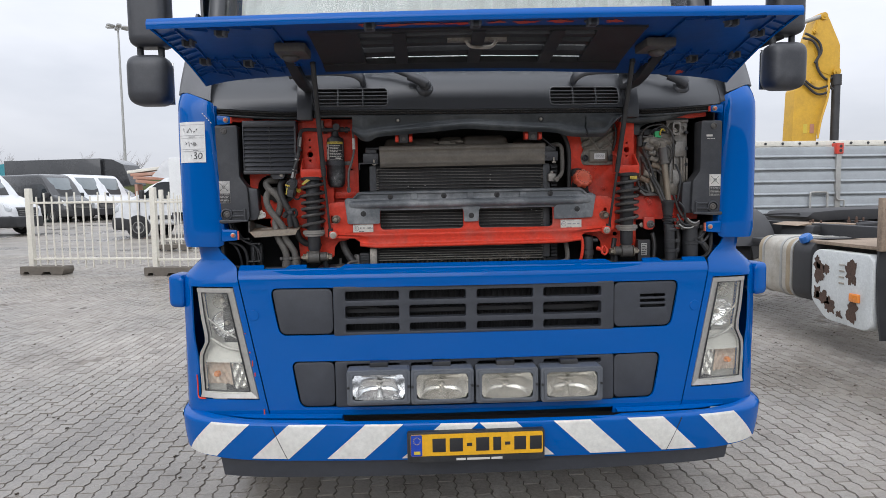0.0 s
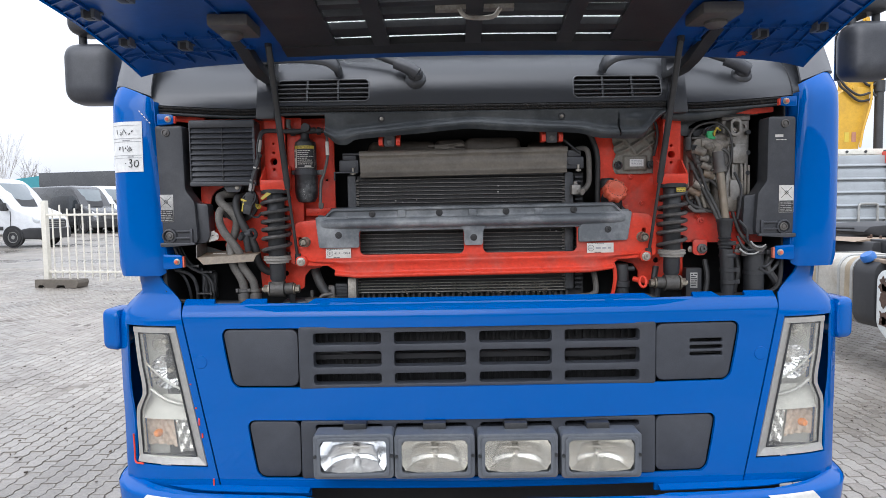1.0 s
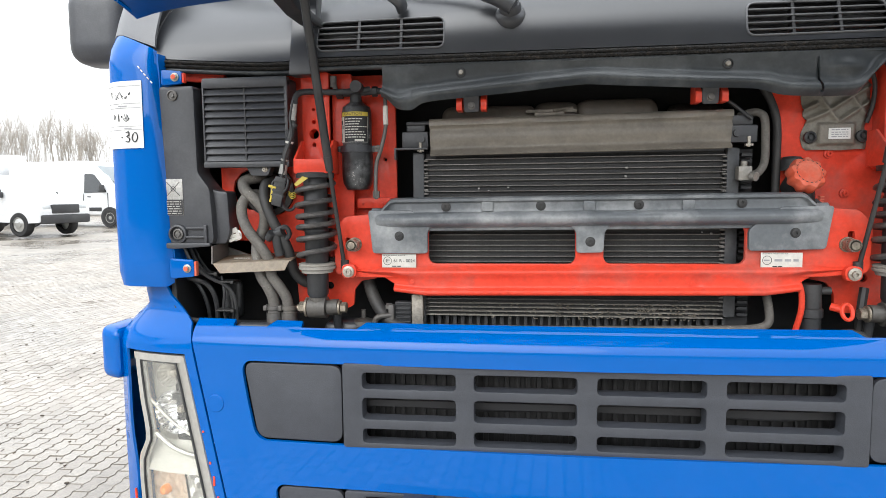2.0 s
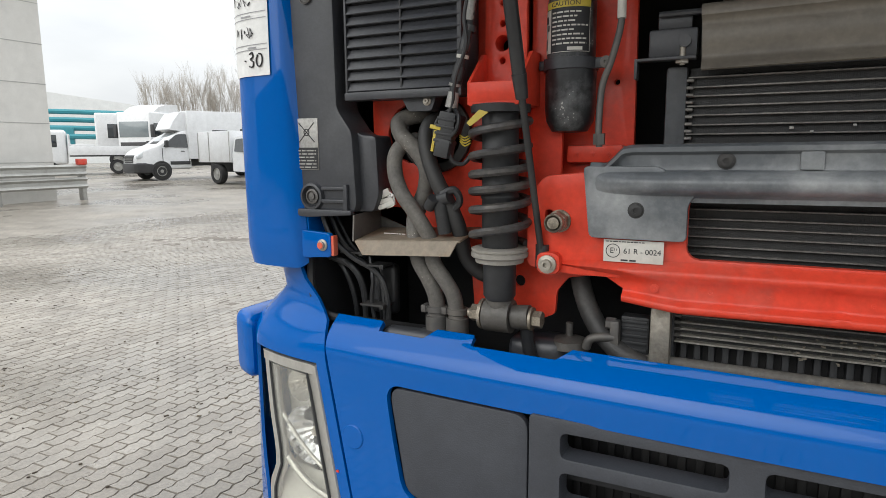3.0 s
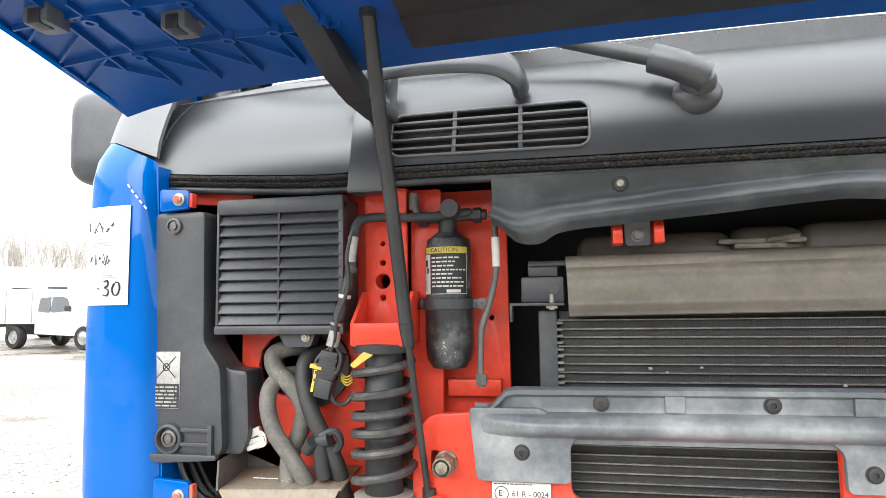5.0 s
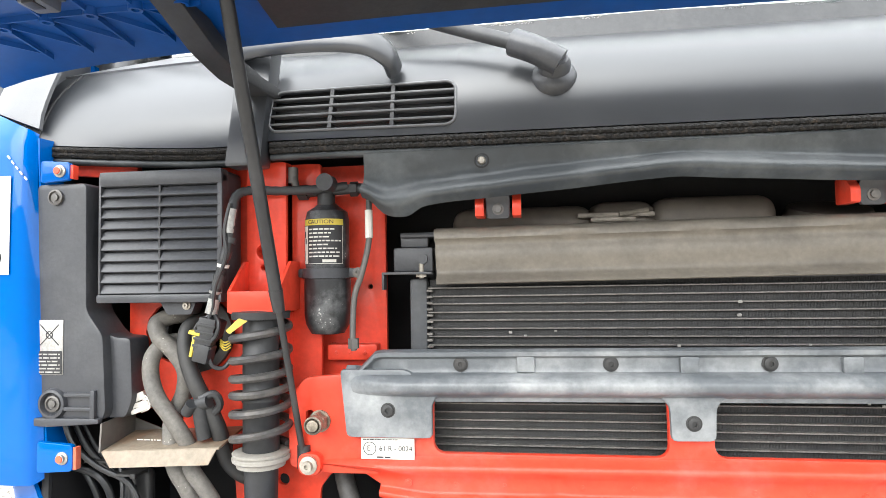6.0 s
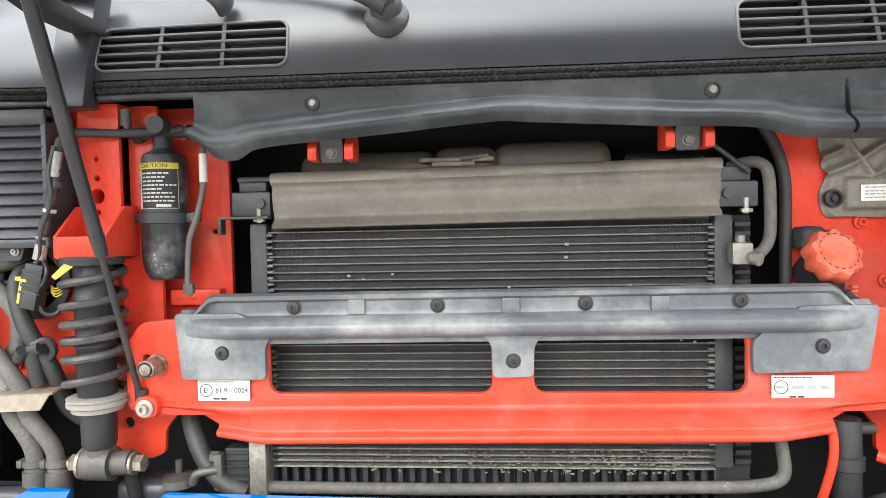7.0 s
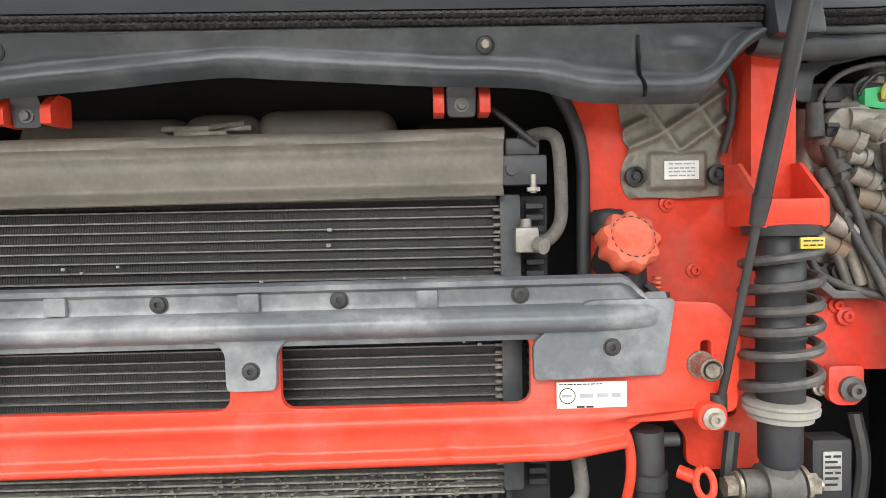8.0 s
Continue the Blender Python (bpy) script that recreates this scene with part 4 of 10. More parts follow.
# flat band behind the cowl up to the glass, sky light put into its pale colour, and its side joints
bm = B()
back = lambda x: 0.050 if abs(x) < 0.9 else 0.050 - 0.02 * (abs(x) - 0.9) / 0.13
sheet(bm, spread_cols(-1.045, 1.06, 40), [(lambda x: 0.0, lambda x: 1.0)], lambda x, k: (x, cowl_surf(x, cowl_top(x))[1] - 0.004 + 0.10 * k, cowl_top(x) + 0.001 + back(x) * k ** 0.7), 6)
thicken(bm, 0.006)
part("rear_band", bm, M_TRIMGREY, cowl, "band between cowl and windscreen, coloured pale for sky light")
for s in (-1, 1):
    bm = B()
    tube(bm, [Vector(cowl_surf(s * 1.015, z)) - Vector((0, 0.001, 0)) for z in spread_cols(1.72, 1.86, 10)], 0.0020, 6, 2)
    part("joint_line", bm, M_DARK, cowl)
# hinge posts between cowl sections
for s in (-1, 1):
    bm = B()
    box(bm, s * 0.614, s * 0.672, 0.034, 0.075, 1.655, 1.86, 0.006)
    for v in bm.verts:
        v.co.y += max(0, v.co.z - 1.72) * 0.35 - 0.004
    part("hinge_post", bm, M_COWL, truck, "black plastic hinge post")
# broad grab handles moulded on the cowl
for s in (-1, 1):
    bm = B()
    line = smooth_line([(s * 0.70, 0.090, 1.842), (s * 0.66, 0.062, 1.846), (s * 0.60, 0.044, 1.846), (s * 0.52, 0.040, 1.845), (s * 0.455, 0.044, 1.838), (s * 0.425, 0.056, 1.822), (s * 0.418, 0.080, 1.806)], 6)
    rings = []
    for i, q in enumerate(line):
        d = (line[min(i + 1, len(line) - 1)] - line[max(i - 1, 0)]).normalized()
        up = Vector((0, 0.35, 1)).cross(d).cross(d).normalized()
        out = d.cross(up)
        rings.append([bm.verts.new(q + up * 0.0225 * math.cos(a) + out * 0.0125 * math.sin(a)) for a in [2 * math.pi * j / 14 for j in range(14)]])
    for a, b in zip(rings, rings[1:]):
        for j in range(14):
            bm.faces.new((a[j], a[(j + 1) % 14], b[(j + 1) % 14], b[j]))
    bm.faces.new(rings[0][::-1])
    bm.faces.new(rings[-1])
    part("grab_handle", bm, M_COWL, truck, "black grab handle on the cowl")
# wiper arms: a capped pivot and a flat arm that climbs to the glass
for bx, tx in ((-0.175, -0.40), (0.865, 0.64)):
    base = Vector((bx, cowl_surf(bx, 1.784)[1], 1.784))
    bm = B()
    lathe(bm, [(0.034, -0.016), (0.034, -0.002), (0.030, 0.004), (0.024, 0.008), (0.024, 0.018), (0.020, 0.026), (0.001, 0.028)], base, (0, -0.80, 0.6), 28)
    wiper = part("wiper", bm, M_BOX, truck, "black windscreen wiper arm")
    a, b = base + Vector((0.008, -0.026, 0.006)), base + Vector((-0.060, -0.018, 0.044))
    c = Vector((tx, base.y + 0.045, 1.905))
    bm = B()
    tube(bm, [a, a.lerp(b, 0.5) + Vector((0, -0.004, 0.002)), b], 0.0205, 14, 4)
    part("knuckle", bm, M_BOX, wiper)
    bm = B()
    tube(bm, [b, b.lerp(c, 0.5), c, c + (c - b) * 0.8 + Vector((0, 0.05, 0.01))], 0.0115, 10, 4)
    part("arm", bm, M_BLACK, wiper)
# windscreen, pillars and the rest of the cab
WS = Plan([(0, 0.16), (0.5, 0.18), (0.85, 0.23), (1.02, 0.30), (1.08, 0.36)])


def ws_surf(u, z):
    x, y = WS.at(u)
    return x * (1 - 0.03 * (z - 1.88)), y + (z - 1.88) * 0.20, z


ub = WS.s[-1] - 0.01
bm = B()
sheet(bm, spread_cols(-ub + 0.05, ub - 0.05, 24), [(lambda u: 1.90, lambda u: 2.80)], ws_surf, 6)
thicken(bm, 0.006)
part("windscreen", bm, M_GLASS, truck, "tinted windscreen glass")
bm = B()
sheet(bm, spread_cols(-ub, ub, 24), [(lambda u: 1.865, lambda u: 1.905)], lambda u, z: ws_surf(u, z), 2)
thicken(bm, 0.012)
part("windscreen_rubber", bm, M_BLACK, truck)
# pale sheet added behind the glass, in place of sky reflecting in it
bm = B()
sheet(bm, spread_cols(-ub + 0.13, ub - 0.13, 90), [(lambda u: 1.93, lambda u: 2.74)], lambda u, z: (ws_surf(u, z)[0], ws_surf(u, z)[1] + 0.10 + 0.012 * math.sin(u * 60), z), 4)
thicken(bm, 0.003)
part("curtain", bm, mat("pale_screen_backing", (0.64, 0.67, 0.635), 0.85, grain=0.06), truck, "pale grey pleated sheet added to brighten the windscreen")
bm = B()
box(bm, -1.0, 1.0, 0.42, 0.75, 1.80, 2.02, 0.03)
part("dashboard", bm, M_GREY, truck)
bm = B()
box(bm, -1.12, 1.12, 1.55, 1.60, 0.7, 2.9)
part("cab_rear_wall", bm, M_BLUE, truck)
bm = B()
box(bm, -1.12, 1.12, 0.40, 1.60, 2.82, 2.92, 0.04)
part("cab_roof", bm, M_BLUE, truck)
for s in (-1, 1):
    bm = B()
    tube(bm, [ws_surf(s * (ub - 0.02), z) for z in (1.80, 2.1, 2.5, 2.85)], 0.045, 10, 3)
    part("windscreen_pillar", bm, M_COWL, truck)
    bm = B()
    box(bm, s * 1.135, s * 1.15, 0.98, 1.60, 0.75, 2.88)
    box(bm, s * 1.135, s * 1.15, 0.36, 0.98, 1.77, 1.95)
    part("cab_side", bm, M_BLUE, truck)
    bm = B()
    box(bm, s * 1.130, s * 1.142, 0.42, 0.98, 1.95, 2.80)
    part("side_window", bm, M_COWL, truck)
    # grey trim between the corner panel and the pillar
    bm = B()
    cl = spread_cols(0.022, 0.42, 14)
    sheet(bm, cl, [(lambda u: 1.727 + (0.018 if s > 0 else 0) + 0.045 * min(1, u / 0.12), lambda u: 1.90 + 0.25 * min(1, u / 0.2))],
          lambda u, z: (s * (UPPER.at(u)[0] + 0.008 - 0.05 * max(0, z - 1.80)), UPPER.at(u)[1] + 0.034 + 0.62 * max(0, z - 1.745) ** 1.2, z), 8)
    thicken(bm, 0.008)
    part("pillar_trim", bm, M_TRIMGREY, truck, "grey plastic trim at the foot of the windscreen pillar")

# mirrors
for s, cx, cy, h in ((-1, -1.363, 0.40, -0.016), (1, 1.505, 0.45, 0.040)):
    mirror = part("wing_mirror", box(B(), cx - 0.089, cx + 0.089, cy - 0.065, cy + 0.075, 1.785 + h, 2.0 + h, 0.062, 8), M_BOX, truck, "dark grey lower wing mirror housing")
    bm = B()
    box(bm, cx - 0.074, cx + 0.074, cy + 0.073, cy + 0.079, 1.80 + h, 1.985 + h, 0.002)
    part("mirror_glass", bm, M_MIRROR, mirror)
    bm = B()
    box(bm, cx - 0.070 + 0.005 * s, cx + 0.085 - 0.005 * s, cy - 0.05, cy + 0.08, 2.035 + h, 2.48, 0.045, 5)
    up = part("wing_mirror", bm, M_BOX, truck, "dark grey upper wing mirror housing")
    bm = B()
    for dx in (-0.045, 0.045):
        cyl(bm, (cx + dx, cy + 0.02, 1.98 + h), (cx + dx, cy + 0.02, 2.07 + h), 0.014, seg=12)
    tube(bm, [(cx, cy + 0.02, 2.09), (cx - s * 0.08, cy + 0.06, 2.06), (cx - s * 0.30, cy + 0.10, 1.98)], 0.028, 10, 5)
    part("mirror_arm", bm, M_BLACK, up)

# raised front flap
def flap_surf(u, v, drop=0.0):
    """u across -1..1, v from the hinge side 0 to the free edge 1."""
    half = 0.993 - 0.043 * v
    z_rear = 1.832 - 0.030 * u * u - 0.020 * abs(u) ** 12
    z_free = 1.880 - 0.004 * u * u
    x = u * half
    y = -0.028 - 0.562 * v - 0.012 * (1 - u * u) * v
    # the open flap hangs a little twisted
    x -= 0.020 * v
    return x, y, v * (0.018 * u - 0.012) + z_rear + (z_free - z_rear) * v + 0.022 * math.sin(math.pi * v) * (1 - 0.3 * abs(u)) - drop


bm = B()
GU = 0.545
g_lo = lambda u: 0.10 if abs(u) <= GU + 1e-4 else 0.45
g_hi = lambda u: 0.80 if abs(u) <= GU + 1e-4 else 0.45
fc = sorted(spread_cols(-1, 1, 50) + [-GU - 0.0005, GU + 0.0005])
sheet(bm, fc, [(lambda u: 0.0, g_lo), (g_hi, lambda u: 1.0)], flap_surf, 8)
thicken(bm, 0.007)
flap = part("front_flap", bm, M_BLUE_IN, truck, "raised blue front flap seen from below, ribbed inside", 50)
# bright outer skin and folded free edge
bm = B()
sheet(bm, spread_cols(-1, 1, 50), [(lambda v: 0.0, lambda v: 1.0)], lambda u, k: (flap_surf(u, 1.0)[0], flap_surf(u, 1.0)[1] - 0.010 + 0.004 * k - 0.006 * math.sin(math.pi * k), flap_surf(u, 1.0)[2] - 0.014 + 0.030 * k), 6)
thicken(bm, 0.008)
part("free_edge", bm, M_BLUE, flap, "glossy blue folded edge of the flap")
for s in (-1, 1):
    bm = B()
    sheet(bm, spread_cols(0, 1, 12), [(lambda v: 0.0, lambda v: 1.0)], lambda v, k: (flap_surf(s, v)[0] + s * (-0.006 + 0.008 * k), flap_surf(s, v)[1], flap_surf(s, v)[2] - 0.013 * min(1, 0.25 + 4 * v) + 0.019 * k), 3)
    thicken(bm, 0.006)
    part("side_edge", bm, M_BLUE, flap)
# stiffening ribs on the inside
rib_lines, nodes = [], []
for s in (-1, 1):
    for k in range(5):
        u0 = 0.635 + 0.062 * k
        rib_lines.append([(s * u0, 0.075), (s * (u0 + 0.015), 0.42)])
        rib_lines.append([(s * u0, 0.10), (s * (u0 + 0.062), 0.22)])
        nodes += [(s * (u0 + 0.005), 0.22), (s * (u0 + 0.012), 0.36)]
    for v in (0.22, 0.36):
        rib_lines.append([(s * 0.62, v - 0.02), (s * 0.985, v + 0.03)])
    for k in range(9):
        v0 = 0.18 + 0.085 * k
        rib_lines.append([(s * 0.985, v0), (s * 0.925, v0 + 0.06)])
    rib_lines.append([(s * 0.925, 0.17), (s * 0.925, 0.97)])
    rib_lines.append([(s * 0.64, 0.2), (s * 0.64, 0.95)])
    for k in range(4):
        rib_lines.append([(s * (0.64 + 0.065 * k), 0.93), (s * (0.70 + 0.065 * k), 0.98)])
for u, v in nodes:
    p = flap_surf(u, v, 0.0)
    bm = B()
    lathe(bm, [(0.009, 0.0), (0.009, 0.017), (0.005, 0.017), (0.005, 0.006)], p, (0, 0, -1), 14)
    part("screw_boss", bm, M_BLUE_IN, flap)
for a, b in rib_lines:
    bm = B()
    for i in range(4):
        p = Vector(flap_surf(a[0] + (b[0] - a[0]) * i / 4, a[1] + (b[1] - a[1]) * i / 4))
        q = Vector(flap_surf(a[0] + (b[0] - a[0]) * (i + 1) / 4, a[1] + (b[1] - a[1]) * (i + 1) / 4))
        d = (q - p).cross(Vector((0, 0, 1))).normalized() * 0.0016
        vs = [bm.verts.new(w) for w in (p + d, p - d, q - d, q + d, p + d - Vector((0, 0, 0.014)), p - d - Vector((0, 0, 0.014)), q - d - Vector((0, 0, 0.014)), q + d - Vector((0, 0, 0.014)))]
        for f in ((4, 5, 6, 7), (0, 1, 5, 4), (1, 2, 6, 5), (2, 3, 7, 6), (3, 0, 4, 7)):
            bm.faces.new([vs[j] for j in f])
    part("stiffening_rib", bm, M_BLUE_IN, flap)
# black grille set in the flap
def on_flap(x0, x1, v0, v1, h0, h1, bm):
    n = 6
    lo, hi = [], []
    for v in (v0, v1):
        lo.append([bm.verts.new(flap_surf(x0 + (x1 - x0) * i / n, v, h1)) for i in range(n + 1)])
        hi.append([bm.verts.new(flap_surf(x0 + (x1 - x0) * i / n, v, h0)) for i in range(n + 1)])
    for i in range(n):
        bm.faces.new((lo[0][i], lo[0][i + 1], lo[1][i + 1], lo[1][i]))
        bm.faces.new((hi[0][i], hi[0][i + 1], hi[1][i + 1], hi[1][i]))
        bm.faces.new((lo[0][i], lo[0][i + 1], hi[0][i + 1], hi[0][i]))
        bm.faces.new((lo[1][i], lo[1][i + 1], hi[1][i + 1], hi[1][i]))
    for e in (0, n):
        bm.faces.new((lo[0][e], lo[1][e], hi[1][e], hi[0][e]))
    return bm


bm = B()
on_flap(-GU, GU, 0.09, 0.20, -0.004, 0.016, bm)
on_flap(-GU, GU, 0.76, 0.82, -0.004, 0.014, bm)
for a, b in ((-GU, -0.39), (0.39, GU)):
    on_flap(a, b, 0.20, 0.76, -0.002, 0.012, bm)
fg = part("flap_grille", bm, M_BLACK, flap, "black plastic grille frame in the raised flap")
for u in (-0.26, 0.0, 0.26):
    bm = B()
    on_flap(u - 0.022, u + 0.022, 0.19, 0.77, -0.004, 0.018, bm)
    part("upright_bar", bm, M_BLACK, fg)
for v in (0.345, 0.50, 0.645):
    bm = B()
    on_flap(-0.40, 0.40, v - 0.030, v + 0.030, -0.006, 0.012, bm)
    part("cross_bar", bm, M_BLACK, fg)
# the two rows nearest the hinge are added to cut light on the cowl
for v in (0.235, 0.295, 0.43, 0.57, 0.705):
    bm = B()
    on_flap(-0.40, 0.40, v - 0.030, v + 0.024, -0.012, -0.006, bm)
    part("louvre", bm, M_BLACK, fg)
bm = B()
on_flap(-0.10, 0.10, 0.56, 0.60, 0.0, 0.02, bm)
p = flap_surf(0, 0.60, 0.02)
tube(bm, [(-0.05, p[1], p[2]), (-0.03, p[1], p[2] - 0.02), (0.03, p[1], p[2] - 0.02), (0.05, p[1], p[2])], 0.006, 8, 4)
part("catch", bm, M_STEEL, fg)
# clips along the flap
for u, v in ((-0.93, 0.74), (-0.80, 0.91), (-0.935, 0.40), (-0.80, 0.30), (-0.345, 0.94), (-0.02, 0.95), (0.345, 0.94), (0.93, 0.74), (0.80, 0.91), (0.935, 0.40), (0.80, 0.30)):
    p = flap_surf(u, v, 0.004)
    bm = B()
    box(bm, p[0] - 0.016, p[0] + 0.016, p[1] - 0.015, p[1] + 0.020, p[2] - 0.022, p[2] + 0.002, 0.004)
    box(bm, p[0] - 0.020, p[0] + 0.020, p[1] + 0.010, p[1] + 0.022, p[2] - 0.008, p[2] + 0.002, 0.002)
    clip = part("clip", bm, M_LAMP, flap, "pale plastic fixing clip")
    # black block stands in for the shade of a hole in the clip
    bm = B()
    box(bm, p[0] - 0.008, p[0] + 0.008, p[1] - 0.0165, p[1] + 0.004, p[2] - 0.0235, p[2] - 0.006, 0.001)
    part("slot_shade_block", bm, M_BLACK, clip)
# red overspray on the inside
rnd = random.Random(4)
for u, v, w in ((-0.36, 0.91, 0.05), (-0.27, 0.90, 0.09), (-0.17, 0.91, 0.11), (-0.06, 0.90, 0.09), (0.05, 0.91, 0.07), (0.14, 0.90, 0.10), (0.25, 0.91, 0.08), (0.42, 0.90, 0.05), (0.80, 0.06, 0.030)):
    bm = B()
    vs = []
    for k in range(22):
        a = 2 * math.pi * k / 22
        r = rnd.uniform(0.45, 1.15)
        vs.append(bm.verts.new(flap_surf(u + w * 0.6 * math.cos(a) * r, v + 0.035 * math.sin(a) * r, 0.0085)))
    bm.faces.new(vs)
    part("overspray", bm, M_RED_DUST, flap)
# hinge arms
for s in (-1, 1):
    bm = B()
    pts = [(-0.30, 1.872), (-0.22, 1.850), (-0.15, 1.818), (-0.09, 1.786), (-0.03, 1.768), (0.03, 1.766), (0.10, 1.772), (0.10, 1.790), (0.02, 1.788), (-0.04, 1.796), (-0.09, 1.818), (-0.14, 1.850), (-0.20, 1.880), (-0.30, 1.894)]
    slab(bm, round_poly(pts, 0.01), s * 0.608, s * 0.644, bev=0.004)
    for v in bm.verts:
        v.co.x, v.co.y = v.co.y, v.co.x
    for v in bm.verts:
        v.co.x += s * 0.045 * max(0, -v.co.y) / 0.3
    part("hinge_arm", bm, M_BLACK, truck, "black flap hinge arm")
    bm = B()
    p = flap_surf(s * 0.62, 0.55, 0.02)
    box(bm, p[0] - 0.05, p[0] + 0.05, p[1] - 0.05, p[1] + 0.07, p[2] - 0.02, p[2] + 0.01, 0.008)
    lathe(bm, [(0.028, 0), (0.028, 0.012), (0.018, 0.02), (0.001, 0.022)], (p[0] + s * 0.01, p[1] + 0.02, p[2] - 0.015), (0, 0, -1), 18)
    part("lock_striker", bm, M_TRAYDARK, flap, "steel striker plate")
    # gas strut
    top, mid, low = Vector((s * 0.576, -0.155, 1.835)), Vector((s * 0.570, -0.015, 1.458)), Vector((s * 0.560, 0.062, 1.212))
    bm = B()
    cyl(bm, top, mid, 0.0092, seg=20)
    cyl(bm, mid + (top - mid).normalized() * 0.012, mid + (low - mid).normalized() * 0.020, 0.0102, 0.0085, seg=20)
    strut = part("gas_strut", bm, M_SOOT, truck, "black gas strut holding the flap")
    bm = B()
    cyl(bm, mid, low, 0.0048, seg=12)
    part("rod", bm, M_RUBBER, strut)
    bm = B()
    cyl(bm, low + Vector((0, 0, 0.022)), low + Vector((0, 0, -0.012)), 0.010, seg=12)
    part("end_fitting", bm, M_BLACK, strut)
    bm = B()
    cyl(bm, top + Vector((0, 0, -0.01)), top + Vector((0, 0, 0.028)), 0.010, seg=12)
    part("end_fitting", bm, M_BLACK, strut)

# underside, wheels and frame
bm = B()
box(bm, -1.0, 1.0, 0.16, 1.5, 0.33, 0.42)
part("underbody", bm, M_DARK, truck)
for s in (-1, 1):
    bm = B()
    lathe(bm, [(0.30, -0.13), (0.46, -0.15), (0.505, -0.11), (0.505, 0.11), (0.46, 0.15), (0.30, 0.13)], (s * 1.02, 1.25, 0.505), (1, 0, 0), 40, None)
    w = part("wheel", bm, M_TYRE, truck, "front wheel with a black tyre")
    bm = B()
    lathe(bm, [(0.29, -0.10), (0.29, 0.08), (0.12, 0.10), (0.10, 0.14), (0.02, 0.15)], (s * 1.02, 1.25, 0.505), (s, 0, 0), 24)
    part("rim", bm, M_STEEL, w)
    bm = B()
    box(bm, s * 0.38, s * 0.46, 0.5, 6.2, 0.72, 0.98)
    part("frame_rail", bm, M_DARK, truck)
    bm = B()
    lathe(bm, [(0.30, -0.28), (0.46, -0.30), (0.505, -0.26), (0.505, 0.26), (0.46, 0.30), (0.30, 0.28)], (s * 0.92, 5.0, 0.505), (1, 0, 0), 40)
    part("wheel", bm, M_TYRE, truck, "rear wheel with a black tyre")

# the skin sits a little to one side of the frame
for ob in truck.children:
    if ob.name.split(".")[0] in ("lower_front_panel", "corner_module", "headlight", "side_marker", "bumper", "air_dam", "corner_panel", "pillar_trim"):
        right = sum(v.co.x for v in ob.data.vertices) > 0
        whole = ob.name.split(".")[0] in ("lower_front_panel", "bumper", "air_dam")
        ob.location.x = 0.016 if whole else 0.022 if right else 0.010
bumper.rotation_euler.y = radians(0.5)
for ob in truck.children:
    if ob.name.split(".")[0] == "driving_lamp":
        ob.location.z = 0.004 - 0.012 * sum(v.co.x for v in ob.data.vertices) / len(ob.data.vertices)

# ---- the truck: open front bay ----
# added panels close the bay; their dark colour stands in for its deep shade
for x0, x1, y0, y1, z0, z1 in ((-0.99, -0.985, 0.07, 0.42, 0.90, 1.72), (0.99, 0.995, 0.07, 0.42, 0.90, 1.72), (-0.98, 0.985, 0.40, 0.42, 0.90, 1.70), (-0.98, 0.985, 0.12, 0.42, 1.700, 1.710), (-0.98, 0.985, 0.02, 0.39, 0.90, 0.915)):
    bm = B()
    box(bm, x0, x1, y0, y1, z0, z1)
    bay = part("bay_shade_panel", bm, M_DARK, truck, "dark panel added to close the open front bay")
for s in (-1, 1):
    bm = B()
    tube(bm, [(s * 0.985, 0.062, 1.19), (s * 0.980, 0.055, 1.14), (s * 0.968, 0.050, 1.108), (s * 0.945, 0.045, 1.092), (s * 0.905, 0.04, 1.086)], 0.0075, 8, 5)
    part("edge_liner", bm, M_CORE, bay)


# red frame plates
def red_plate(name, pts, y0, y1, holes=(), r=0.006, material=None, label="", bev=0.002):
    bm = B()
    slab(bm, round_poly(pts, r), y0, y1, [ring_xz(*h) for h in holes], bev)
    return part(name, bm, material or M_RED, truck, label)


red_plate("frame_plate", [(-0.880, 1.67), (-0.880, 1.262), (-0.800, 1.234), (-0.700, 1.234), (-0.690, 1.110), (-0.575, 1.108), (-0.553, 1.118), (-0.551, 1.155), (-0.533, 1.178), (-0.494, 1.184), (-0.494, 1.225), (-0.548, 1.225), (-0.548, 1.67)], 0.112, 0.120, [(-0.612, 1.166, 0.009), (-0.80, 1.40, 0.05), (-0.634, 1.528, 0.0115), (-0.634, 1.556, 0.0045), (-0.634, 1.503, 0.0045), (-0.634, 1.585, 0.0035)], label="bright red painted frame plate")
red_plate("frame_channel", [(-0.662, 1.67), (-0.662, 1.425), (-0.596, 1.425), (-0.596, 1.67)], 0.086, 0.113, [(-0.634, 1.528, 0.0115), (-0.634, 1.556, 0.0045), (-0.634, 1.503, 0.0045), (-0.634, 1.585, 0.0035)])
red_plate("frame_plate", [(-0.602, 1.672), (-0.602, 1.215), (-0.462, 1.215), (-0.450, 1.33), (-0.452, 1.672)], 0.152, 0.162, [(-0.583, 1.60, 0.004), (-0.478, 1.47, 0.004)])
bm = B()
box(bm, -0.604, -0.596, 0.09, 0.16, 1.33, 1.67, 0.003)
box(bm, -0.545, -0.462, 0.128, 0.156, 1.352, 1.378, 0.004)
part("frame_rib", bm, M_RED, truck)
for x in (-0.530, -0.506, -0.482):
    screw("rivet", x, 0.128, 1.364, 0.0025, M_RED, truck, 0.003)
